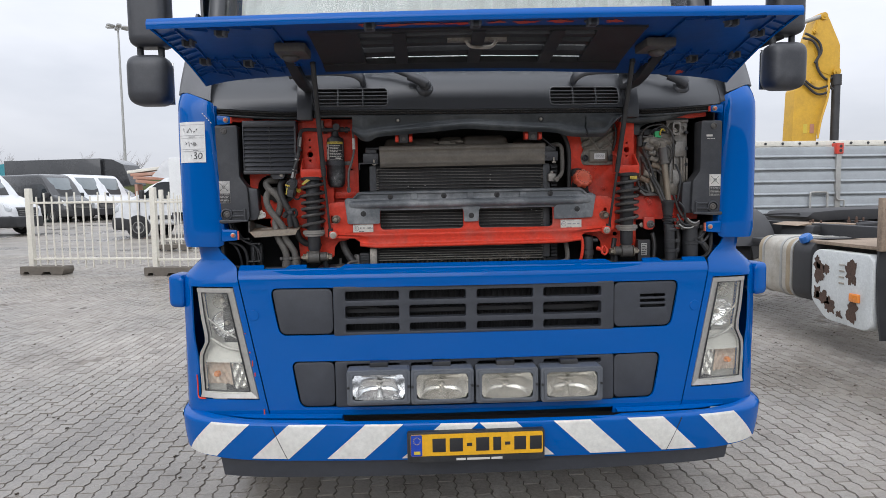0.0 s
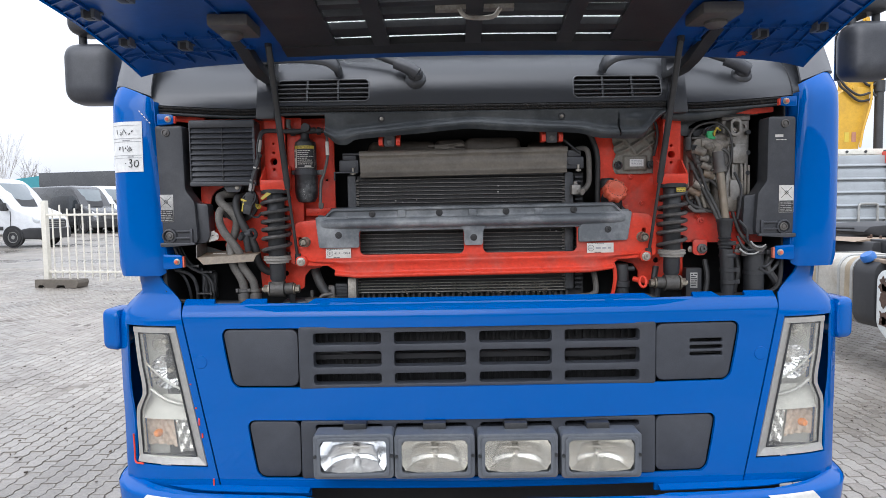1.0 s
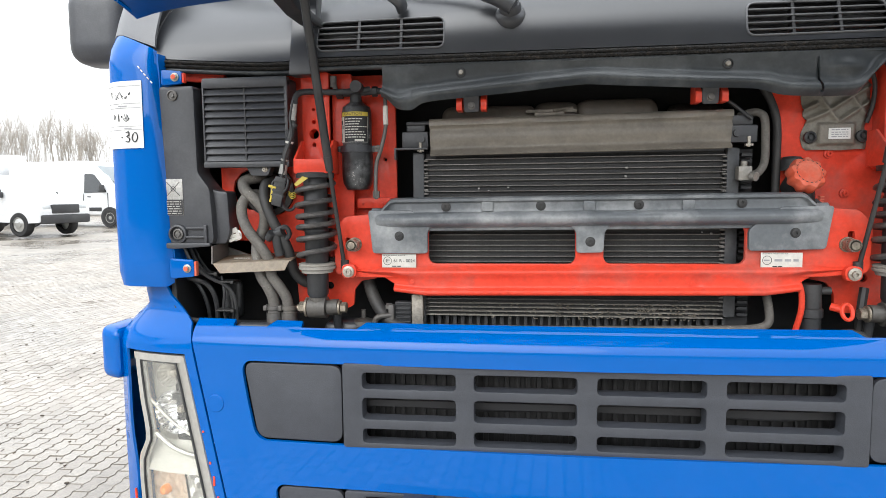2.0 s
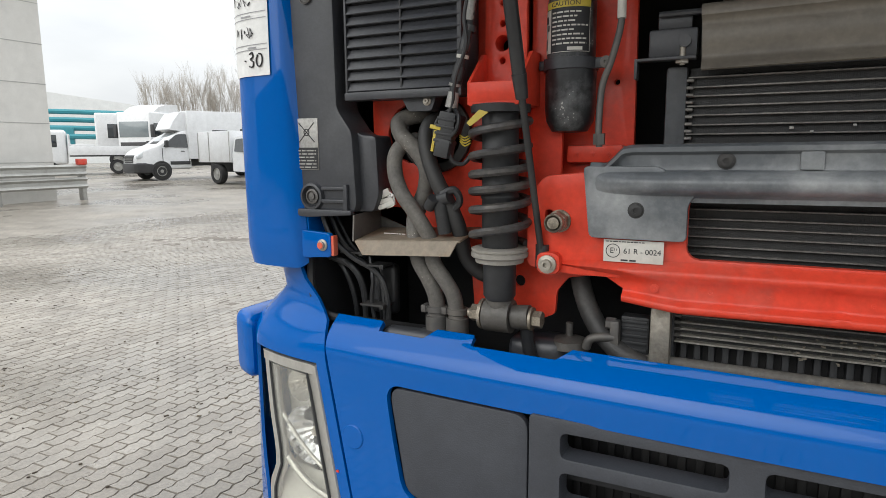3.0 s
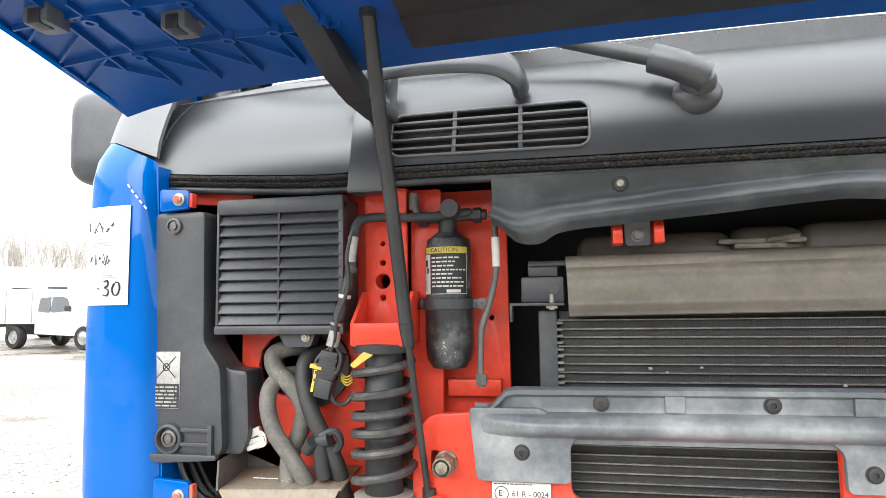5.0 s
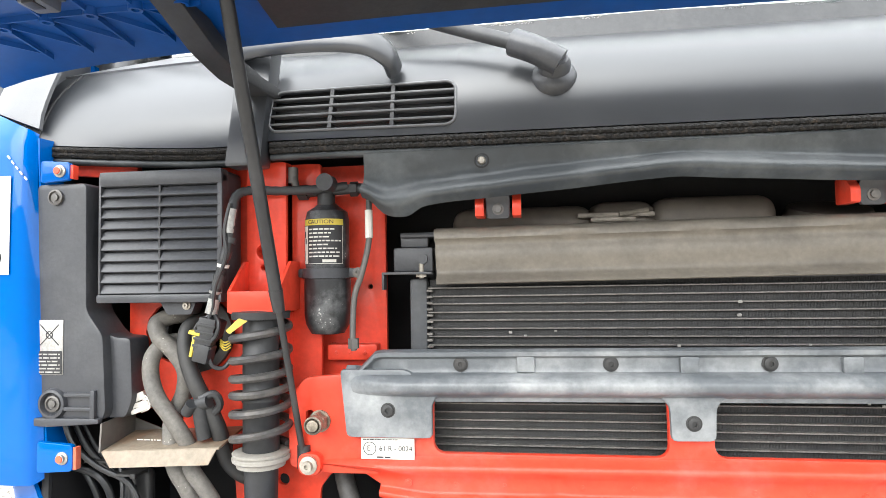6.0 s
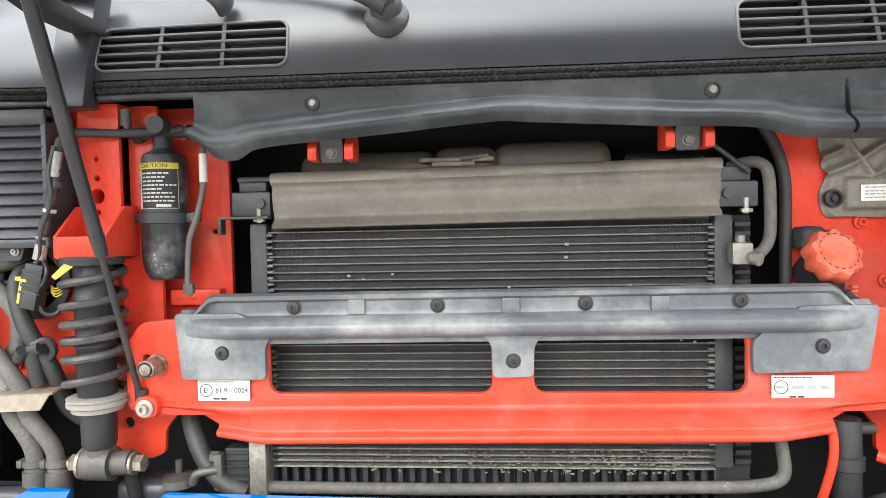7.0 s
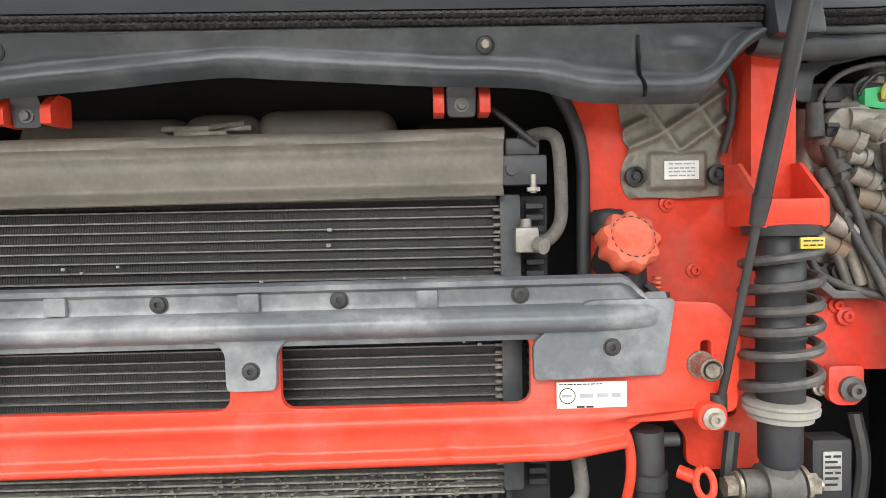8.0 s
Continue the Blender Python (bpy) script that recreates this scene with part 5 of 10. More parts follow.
# top corners
for s in (-1, 1):
    red_plate("corner_tab", [(s * 0.965, 1.712), (s * 0.968, 1.662), (s * 0.905, 1.656), (s * 0.850, 1.660), (s * 0.855, 1.70)], 0.088, 0.100, r=0.004)
red_plate("frame_plate", [(0.372, 1.635), (0.402, 1.59), (0.420, 1.53), (0.421, 1.20), (0.494, 1.186), (0.533, 1.178), (0.551, 1.155), (0.553, 1.118), (0.575, 1.108), (0.70, 1.110), (0.70, 1.672), (0.46, 1.672)], 0.140, 0.150, [(0.611, 1.188, 0.009), (0.505, 1.395, 0.004), (0.642, 1.532, 0.0115), (0.642, 1.560, 0.0045), (0.642, 1.507, 0.0045)], label="bright red painted frame plate")
red_plate("frame_channel", [(0.615, 1.665), (0.615, 1.43), (0.672, 1.43), (0.672, 1.665)], 0.092, 0.142, [(0.642, 1.532, 0.0115), (0.642, 1.560, 0.0045), (0.642, 1.507, 0.0045)])
bm = B()
tube(bm, [(0.355, 0.135, 1.650), (0.376, 0.130, 1.622), (0.400, 0.130, 1.58), (0.413, 0.130, 1.53), (0.414, 0.130, 1.45), (0.414, 0.130, 1.36)], 0.009, 10, 6)
part("edge_trim", bm, M_RUBBER, truck, "black rubber edge trim on the frame")
red_plate("cross_bar", [(0.66, 1.345), (0.66, 1.248), (0.95, 1.244), (0.95, 1.345)], 0.112, 0.122, [(0.735, 1.332, 0.006), (0.86, 1.30, 0.006)], label="dusty red painted cross bar", material=M_RED_DUST)
for x, z in ((0.715, 1.224), (0.735, 1.332), (0.526, 1.466), (0.562, 1.378), (0.86, 1.30)):
    screw("bolt", x, 0.112 if x > 0.7 else 0.139, z, 0.006, M_STEEL if z < 1.3 else M_RED, truck, 0.010)

# coil springs and dampers
def coil_over(cx, name_label):
    c = Vector((cx, 0.052, 0))
    bm = B()
    lathe(bm, [(0.020, 1.148), (0.0245, 1.155), (0.0255, 1.21), (0.0255, 1.222), (0.027, 1.225), (0.027, 1.30), (0.0285, 1.302), (0.0285, 1.306), (0.027, 1.308), (0.027, 1.365), (0.0285, 1.367), (0.0285, 1.371), (0.027, 1.373), (0.027, 1.44)], c, (0, 0, 1), 24)
    damper = part("damper", bm, M_BLACK, truck, name_label)
    bm = B()
    turns, n = 6.2, 150
    pts = []
    for k in range(n + 1):
        t = k / n
        a = 2 * math.pi * turns * t + 0.6
        zz = 1.232 + 0.190 * (t + 0.035 * math.sin(2 * math.pi * (t - 0.5)) * -1)
        if t < 0.10:
            zz = 1.232 + (zz - 1.232) * (0.45 + 5.5 * t)
        pts.append(c + Vector((0.0415 * math.cos(a), 0.0415 * math.sin(a), zz)))
    tube(bm, pts, 0.0063, 8, 1)
    part("spring", bm, M_SPRING, damper, "worn grey coil spring")
    bm = B()
    lathe(bm, [(0.027, 1.205), (0.036, 1.206), (0.0372, 1.213), (0.0405, 1.2135), (0.0425, 1.215), (0.0430, 1.2205), (0.0400, 1.2220), (0.0420, 1.2235), (0.0425, 1.2270), (0.0385, 1.2285), (0.027, 1.229)], c, (0, 0, 1), 28)
    part("spring_seat", bm, mat("pale_spring_seat", (0.29, 0.275, 0.245), 0.6, dust=(0.17, 0.155, 0.13), amount=0.7, scale=30), damper, "pale ring under the spring")
    bm = B()
    lathe(bm, [(0.030, 1.424), (0.043, 1.425), (0.044, 1.436), (0.030, 1.438)], c, (0, 0, 1), 24)
    part("upper_seat", bm, M_BLACK, damper)
    bm = B()
    cyl(bm, (cx - 0.022, 0.055, 1.122), (cx + 0.020, 0.055, 1.122), 0.0255, seg=28)
    cyl(bm, (cx, 0.055, 1.13), (cx, 0.055, 1.16), 0.021, seg=18)
    part("damper_eye", bm, M_EYE, damper)
    bm = B()
    s = 1 if cx < 0 else -1
    cyl(bm, (cx + 0.022 * s, 0.055, 1.122), (cx + 0.048 * s, 0.055, 1.124), 0.0185, seg=20)
    part("lower_mount", bm, M_EYE, damper)
    bm = B()
    tube(bm, [(cx + 0.040 * s, 0.062, 1.115), (cx + 0.042 * s, 0.066, 1.08), (cx + 0.052 * s, 0.070, 1.03)], 0.010, 10, 4)
    part("mount_arm", bm, M_SOOT, damper)
    bm = B()
    cyl(bm, (cx - 0.052 * s, 0.055, 1.121), (cx + 0.066 * s, 0.055, 1.124), 0.0075, seg=12)
    for a, b, r in ((-0.046, -0.031, 0.0135), (0.054, 0.067, 0.0130)):
        cyl(bm, (cx + a * s, 0.055, 1.122), (cx + b * s, 0.055, 1.122), r, seg=6)
    for a, b, r in ((-0.030, -0.025, 0.0235), (0.049, 0.053, 0.0175)):
        cyl(bm, (cx + a * s, 0.055, 1.122), (cx + b * s, 0.055, 1.122), r, seg=24)
    part("pivot_bolt", bm, M_BOLT, damper, "corroded pivot bolt and nut")
    # red cup over the spring
    bm = B()
    box(bm, cx - 0.0375, cx + 0.0375, 0.022, 0.028, 1.437, 1.467, 0.002)
    box(bm, cx - 0.0375, cx + 0.0375, 0.022, 0.105, 1.434, 1.441, 0.002)
    for e in (-1, 1):
        x = cx + e * 0.0375
        pts = [(0.023, 1.436), (0.023, 1.467), (0.075, 1.512), (0.11, 1.512), (0.11, 1.436)]
        t = B()
        slab(t, pts, x - 0.0025, x + 0.0025)
        for v in t.verts:
            v.co.x, v.co.y = v.co.y, v.co.x
        me = bpy.data.meshes.new("tmp")
        t.to_mesh(me)
        t.free()
        bm.from_mesh(me)
        bpy.data.meshes.remove(me)
    part("spring_cup", bm, M_RED, truck, "folded red steel cup over the spring")
    return damper


coil_over(-0.623, "coil spring damper with a black tube")
cr = coil_over(0.630, "coil spring damper with a black tube and yellow tag")
bm = B()
box(bm, 0.628, 0.656, 0.008, 0.011, 1.410, 1.423, 0.001)
tag = part("tag", bm, M_YELLOW, cr, "yellow tag on the spring")
part("print_bar", bars(B(), 0.631, 0.653, 0.0078, (1.414, 1.419), 0.0016, 3), M_INK, tag)
bm = B()
slab(bm, round_poly([(-0.653, 1.405), (-0.625, 1.424), (-0.639, 1.428), (-0.659, 1.41)], 0.002), 0.010, 0.0115)
part("tag", bm, M_YELLOW, truck, "crumpled yellow tag on the spring")

# louvred box
bm = B()
box(bm, -0.882, -0.680, 0.050, 0.108, 1.454, 1.655, 0.008, 3)
lou = part("louvred_box", bm, M_BOX, truck, "black louvred plastic control box")
for x0, x1, y0, z0, z1, bv in ((-0.883, -0.879, 0.037, 1.455, 1.650, 0.001), (-0.687, -0.679, 0.038, 1.455, 1.648, 0.002), (-0.883, -0.679, 0.036, 1.632, 1.656, 0.005), (-0.884, -0.678, 0.034, 1.451, 1.464, 0.003)):
    bm = B()
    box(bm, x0, x1, y0, 0.06, z0, z1, bv)
    part("rim", bm, M_BOX, lou)
bm = B()
box(bm, -0.100, 0.0985, -0.0014, 0.0014, -0.0078, 0.0078, 0.0006, 1)
slat = part("louvre", bm, M_BOX, lou)
slat.matrix_basis = pose(-0.780, 0.042, 1.472, -27)
for k in range(1, 10):
    repeat(slat, pose(-0.780, 0.042, 1.472 + 0.0168 * k, -27), lou)
bm = B()
box(bm, -0.7830, -0.7800, 0.0385, 0.05, 1.462, 1.635)
part("divider", bm, M_BLACK, lou)
bm = B()
slab(bm, round_poly([(-0.79, 1.458), (-0.775, 1.432), (-0.735, 1.432), (-0.725, 1.458)], 0.004), 0.05, 0.075)
fb = part("mounting_foot", bm, M_BOX, lou)
screw("bolt", -0.742, 0.05, 1.446, 0.004, M_STEEL, fb)


# fuse covers on both sides
def cover(side, dx, label):
    X = lambda v: side * v + dx
    bm = B()
    pts = [(X(0.988), 1.640), (X(0.902), 1.640), (X(0.900), 1.440), (X(0.872), 1.402), (X(0.866), 1.285), (X(0.872), 1.272), (X(0.988), 1.272)]
    slab(bm, round_poly(pts, 0.010, 4), 0.034, 0.095, bev=0.006)
    ob = part("fuse_cover", bm, M_BOX, truck, label)
    bm = B()
    pts = [(X(0.900), 1.425), (X(0.868), 1.398), (X(0.838), 1.396), (X(0.834), 1.30), (X(0.845), 1.272), (X(0.90), 1.272)]
    slab(bm, round_poly(pts, 0.008), 0.052, 0.10, bev=0.005)
    part("lower_shell", bm, M_BOX, ob)
    bm = B()
    pts = [(X(0.990), 1.276), (X(0.990), 1.264), (X(0.960), 1.262), (X(0.872), 1.268), (X(0.872), 1.276)]
    slab(bm, round_poly(pts, 0.004), 0.026, 0.036, bev=0.003)
    lathe(bm, [(0.024, 0.0), (0.022, 0.007), (0.018, 0.008), (0.016, 0.002)], (X(0.953), 0.0345, 1.297), (0, -1, 0), 24, None)
    for z in (1.311, 1.290):
        box(bm, min(X(0.932), X(0.885)), max(X(0.932), X(0.885)), 0.027, 0.036, z - 0.003, z + 0.003, 0.002)
    box(bm, min(X(0.888), X(0.880)), max(X(0.888), X(0.880)), 0.027, 0.036, 1.274, 1.318, 0.002)
    part("foot_rib", bm, M_BOX, ob)
    for z in (1.618, 1.297):
        bm = B()
        lathe(bm, [(0.0125, 0), (0.0125, 0.004), (0.0095, 0.005), (0.009, 0.002), (0.0055, 0.002), (0.0055, 0.005), (0.001, 0.0055)], (X(0.953), 0.034, z), (0, -1, 0), 18)
        part("fixing", bm, M_TRAYDARK, ob)
    bm = B()
    a, b = sorted((X(0.984), X(0.938)))
    box(bm, a, b, 0.0328, 0.0342, 1.341, 1.426, 0.0004)
    lab = part("label", bm, M_DULL if side < 0 else M_STICKER, ob, "silver and black warning label")
    bm = B()
    box(bm, a + 0.001, b - 0.001, 0.0320, 0.0330, 1.342, 1.378)
    tube(bm, [(a + 0.007, 0.0325, 1.387), (b - 0.007, 0.0325, 1.419)], 0.0008, 4, 1)
    tube(bm, [(a + 0.007, 0.0325, 1.419), (b - 0.007, 0.0325, 1.387)], 0.0008, 4, 1)
    lathe(bm, [(0.006, 0), (0.006, 0.0006), (0.0045, 0.0007), (0.0045, 0.0)], ((a + b) / 2, 0.0326, 1.403), (0, -1, 0), 14, None)
    part("print_bar", bm, M_INK, lab)
    part("print_bar", bars(B(), a + 0.004, b - 0.004, 0.0318, [1.3455, 1.351, 1.3565, 1.362, 1.3675, 1.373], 0.0022, 5), M_DULL, lab)
    return ob


cover(-1, 0.0, "black plastic fuse cover with a warning label")
cv = cover(1, 0.022, "black plastic fuse cover with a warning label and pale chalk marks")
part("chalk_bar", bars(B(), 0.945, 0.985, 0.0335, [1.580], 0.008, 8), M_STICKER, cv)
part("chalk_bar", bars(B(), 0.948, 0.985, 0.0335, [1.568], 0.0025, 9), M_STICKER, cv)

# hoses behind the tray
def hose(name, pts, r, material, label="", parent=None, seg=12, n=6, ribs=0.0):
    return part(name, tube(B(), pts, r, seg, n, ribs), material, parent or truck, label)


hose("coolant_hose", [(-0.760, 0.125, 1.425), (-0.785, 0.095, 1.428), (-0.806, 0.075, 1.418), (-0.797, 0.066, 1.396), (-0.770, 0.062, 1.374), (-0.752, 0.064, 1.345), (-0.758, 0.072, 1.312), (-0.768, 0.070, 1.286), (-0.774, 0.062, 1.259), (-0.768, 0.055, 1.225), (-0.762, 0.055, 1.196), (-0.748, 0.06, 1.168), (-0.738, 0.065, 1.138), (-0.736, 0.068, 1.09), (-0.736, 0.07, 1.04)], 0.0135, M_HOSE, "dusty grey coolant hose")
hose("coolant_hose", [(-0.772, 0.10, 1.388), (-0.792, 0.075, 1.386), (-0.804, 0.058, 1.366), (-0.801, 0.050, 1.335), (-0.786, 0.044, 1.305), (-0.767, 0.043, 1.281), (-0.748, 0.044, 1.254), (-0.738, 0.05, 1.230), (-0.734, 0.05, 1.198), (-0.715, 0.056, 1.166), (-0.703, 0.062, 1.138), (-0.700, 0.065, 1.09), (-0.700, 0.07, 1.04)], 0.0125, M_HOSE, "dusty grey coolant hose")
hose("rubber_hose", [(-0.735, 0.10, 1.425), (-0.748, 0.068, 1.412), (-0.748, 0.056, 1.385), (-0.738, 0.050, 1.352), (-0.724, 0.048, 1.322), (-0.706, 0.054, 1.285), (-0.694, 0.060, 1.252), (-0.688, 0.075, 1.205), (-0.668, 0.09, 1.178), (-0.64, 0.10, 1.172)], 0.0125, M_RUBBER, "black rubber hose with paint spots")
for x in (-0.737, -0.700):
    bm = B()
    lathe(bm, [(0.0145, 0), (0.0175, 0.002), (0.0175, 0.010), (0.0145, 0.012), (0.0145, -0.05), (0.0185, -0.052), (0.0185, -0.005)], (x, 0.066, 1.112), (0, 0, 1), 18)
    box(bm, x - 0.024, x - 0.015, 0.055, 0.075, 1.112, 1.124, 0.002)
    part("hose_clamp", bm, M_TRAYDARK, truck)
    bm = B()
    lathe(bm, [(0.0175, 1.00), (0.0175, 1.105), (0.016, 1.108)], (x, 0.068, 0), (0, 0, 1), 18)
    part("hose_stub", bm, M_HOSE, truck)
bm = B()
lathe(bm, [(0.062, 0), (0.062, 0.010), (0.048, 0.012), (0.048, 0)], (-0.755, 0.110, 1.398), (0, -1, 0), 26)
part("grommet", bm, M_RUBBER, truck, "black rubber grommet in the frame plate")

# steel tray under the hoses
bm = B()
box(bm, -0.868, -0.678, 0.028, 0.118, 1.224, 1.228, 0.0015)
for v in bm.verts:
    v.co.z += (v.co.x + 0.868) * 0.05 + (v.co.y - 0.03) * 0.14
t = [bm.verts.new(p) for p in ((-0.868, 0.028, 1.226), (-0.682, 0.028, 1.235), (-0.690, 0.017, 1.214), (-0.846, 0.017, 1.206))]
bm.faces.new(t)
t2 = [bm.verts.new(v.co + Vector((0, 0.003, 0))) for v in t]
bm.faces.new(t2[::-1])
for i in range(4):
    bm.faces.new((t[i], t[(i + 1) % 4], t2[(i + 1) % 4], t2[i]))
tray = part("hose_tray", bm, M_TRAY, truck, "stained folded steel tray under the hoses")
bm = B()
v4 = [(-0.871, 0.026, 1.226), (-0.871, 0.118, 1.240), (-0.871, 0.118, 1.275), (-0.871, 0.030, 1.268)]
a = [bm.verts.new(p) for p in v4]
b = [bm.verts.new(Vector(p) + Vector((0.003, 0, 0))) for p in v4]
bm.faces.new(a)
bm.faces.new(b[::-1])
for i in range(4):
    bm.faces.new((a[i], a[(i + 1) % 4], b[(i + 1) % 4], b[i]))
box(bm, -0.871, -0.80, 0.112, 0.116, 1.236, 1.278, 0.002)
part("side_flange", bm, M_TRAYDARK, tray)
part("chalk_bar", bars(B(), -0.83, -0.79, 0.06, [1.2375], 0.0015, 2, None), M_STICKER, tray)
screw("bolt", -0.795, 0.110, 1.262, 0.006, M_RED, tray, 0.012)
# pale torn connector
bm = B()
for x0, z0, w, h, a in ((-0.846, 1.300, 0.030, 0.012, 25), (-0.842, 1.290, 0.034, 0.008, 15), (-0.838, 1.283, 0.030, 0.008, 20)):
    box(bm, -w / 2, w / 2, -0.006, 0.006, -h / 2, h / 2, 0.002, m=pose(x0 + 0.008, 0.07, z0, 0, -a, 10))
conn = part("plug", bm, M_STICKER, truck, "pale plastic plug hanging on wires")
bm = B()
for k in range(3):
    tube(bm, [(-0.828, 0.07, 1.305 - 0.008 * k), (-0.815, 0.065, 1.300), (-0.815, 0.068, 1.285), (-0.83, 0.07, 1.278)], 0.0014, 6, 4)
part("wire", bm, M_PAPER, conn)
# valve on the black hose
bm = B()
cyl(bm, (-0.735, 0.045, 1.292), (-0.700, 0.040, 1.302), 0.010, seg=14)
cyl(bm, (-0.718, 0.042, 1.296), (-0.712, 0.048, 1.245), 0.011, seg=14)
cyl(bm, (-0.735, 0.038, 1.285), (-0.722, 0.030, 1.300), 0.009, seg=12)
tube(bm, [(-0.715, 0.04, 1.305), (-0.695, 0.045, 1.312), (-0.688, 0.05, 1.295), (-0.70, 0.05, 1.28)], 0.006, 8, 5)
part("shut_off_valve", bm, M_BLACK, truck, "black hose valve")

# wiring harness with plugs
har = hose("wiring_harness", [(-0.500, 0.10, 1.630), (-0.545, 0.085, 1.624), (-0.600, 0.075, 1.622), (-0.645, 0.060, 1.622), (-0.662, 0.048, 1.610), (-0.665, 0.042, 1.575), (-0.670, 0.038, 1.535), (-0.682, 0.036, 1.490), (-0.692, 0.036, 1.450)], 0.0068, M_BLACK, "black taped wiring harness", n=7, ribs=0.10)
bm = B()
cyl(bm, (-0.690, 0.036, 1.456), (-0.695, 0.036, 1.434), 0.0085, 0.0095, seg=14)
part("sleeve", bm, M_DULL, har)
bm = B()
cyl(bm, (-0.664, 0.040, 1.592), (-0.668, 0.038, 1.555), 0.0076, seg=14)
part("sleeve", bm, M_DULL, har)
for (ax, ay, az), (bx, by, bz), r, mm in (((-0.6655, 0.041, 1.548), (-0.6675, 0.040, 1.540), 0.0088, M_SOOT), ((-0.671, 0.038, 1.528), (-0.6745, 0.037, 1.515), 0.0086, M_SOOT), ((-0.676, 0.037, 1.508), (-0.677, 0.037, 1.503), 0.0092, M_STICKER), ((-0.681, 0.036, 1.492), (-0.686, 0.036, 1.472), 0.0090, M_SOOT), ((-0.688, 0.036, 1.468), (-0.689, 0.036, 1.464), 0.0094, M_DULL)):
    bm = B()
    cyl(bm, (ax, ay, az), (bx, by, bz), r, r * 0.97, seg=14)
    part("tape", bm, mm, har)
for pts, r in (([(-0.664, 0.034, 1.600), (-0.671, 0.030, 1.560), (-0.668, 0.029, 1.520), (-0.684, 0.028, 1.475), (-0.690, 0.030, 1.440), (-0.700, 0.028, 1.415)], 0.0028), ([(-0.692, 0.036, 1.436), (-0.680, 0.030, 1.420), (-0.684, 0.028, 1.400), (-0.700, 0.030, 1.388)], 0.0032), ([(-0.698, 0.04, 1.432), (-0.716, 0.036, 1.418), (-0.722, 0.034, 1.398), (-0.715, 0.033, 1.372)], 0.0030), ([(-0.700, 0.034, 1.372), (-0.692, 0.036, 1.355), (-0.678, 0.042, 1.352), (-0.668, 0.05, 1.366)], 0.0034)):
    hose("lead", pts, r, M_SOOT, "", har, seg=8)
bm = B()
box(bm, -0.013, 0.013, -0.012, 0.012, -0.026, 0.026, 0.003, m=pose(-0.702, 0.036, 1.402, 0, 12, 8))
plug = part("connector", bm, M_BLACK, har, "black plug with a yellow lock")
for k in range(4):
    bm = B()
    box(bm, -0.0145, 0.0145, -0.0135, 0.0135, -0.002, 0.002, 0.0008, m=pose(-0.7055 + 0.0022 * k, 0.036, 1.385 + 0.0105 * k, 0, 12, 8))
    part("plug_rib", bm, M_BLACK, plug)
bm = B()
box(bm, -0.011, 0.011, -0.012, 0.012, -0.03, 0.0, 0.003, m=pose(-0.690, 0.048, 1.425, 0, 20, 0))
part("plug_boot", bm, M_BLACK, plug)
bm = B()
box(bm, -0.012, 0.012, -0.012, 0.012, -0.014, 0.014, 0.003, m=pose(-0.705, 0.034, 1.375, 0, 14, 0))
part("plug_collar", bm, M_BLACK, plug)
bm = B()
box(bm, -0.0022, 0.0022, -0.008, 0.008, -0.016, 0.016, 0.001, m=pose(-0.718, 0.030, 1.386, 0, 12, 0))
box(bm, -0.012, 0.006, -0.008, 0.008, -0.003, 0.003, 0.001, m=pose(-0.712, 0.030, 1.405, 0, 12, 0))
part("lock_clip", bm, M_YELLOW, plug)
bm = B()
for k in range(4):
    tube(bm, [(-0.685, 0.045, 1.385 + 0.003 * k), (-0.675, 0.040, 1.378 + 0.004 * k), (-0.668, 0.045, 1.382 + 0.004 * k)], 0.0012, 6, 4)
part("wire", bm, M_YELLOW, plug)
bm = B()
cyl(bm, (-0.585, 0.088, 1.66), (-0.585, 0.088, 1.635), 0.008, seg=12)
cyl(bm, (-0.585, 0.088, 1.65), (-0.575, 0.08, 1.618), 0.006, seg=10)
part("pressure_switch", bm, M_TRAYDARK, truck)

# receiver drier
DX, DY = -0.536, 0.108
bm = B()
lathe(bm, [(0.012, 1.396), (0.026, 1.398), (0.034, 1.412), (0.0365, 1.430), (0.0365, 1.484), (0.0345, 1.486), (0.0345, 1.578), (0.032, 1.590), (0.020, 1.598), (0.014, 1.604)], (DX, DY, 0), (0, 0, 1), 36)
dry = part("receiver_drier", bm, mat("scuffed_black_paint", (0.024, 0.025, 0.027), 0.34, dust=(0.21, 0.215, 0.22), amount=0.8, scale=24, grain=0.15, clean=0.49, speck=(240, 0.40, (0.40, 0.40, 0.38))), truck, "black receiver drier bottle with a caution label")
bm = B()
lathe(bm, [(0.0366, 1.484), (0.0395, 1.4845), (0.0395, 1.500), (0.0366, 1.5005)], (DX, DY, 0), (0, 0, 1), 36)
box(bm, DX + 0.036, DX + 0.060, DY - 0.012, DY - 0.004, 1.485, 1.500, 0.003)
box(bm, DX - 0.046, DX - 0.036, DY - 0.01, DY - 0.002, 1.486, 1.500, 0.003)
part("clamp_band", bm, M_BOX, dry)
screw("bolt", DX + 0.053, DY - 0.012, 1.4925, 0.005, M_TRAYDARK, dry)


def wrap(bm, a0, a1, z0, z1, r):
    n = max(2, int((a1 - a0) / 6))
    grid = [[bm.verts.new((DX + r * math.sin(radians(a0 + (a1 - a0) * i / n)), DY - r * math.cos(radians(a0 + (a1 - a0) * i / n)), z)) for z in (z0, z1)] for i in range(n + 1)]
    for p, q in zip(grid, grid[1:]):
        bm.faces.new((p[0], q[0], q[1], p[1]))
    return bm


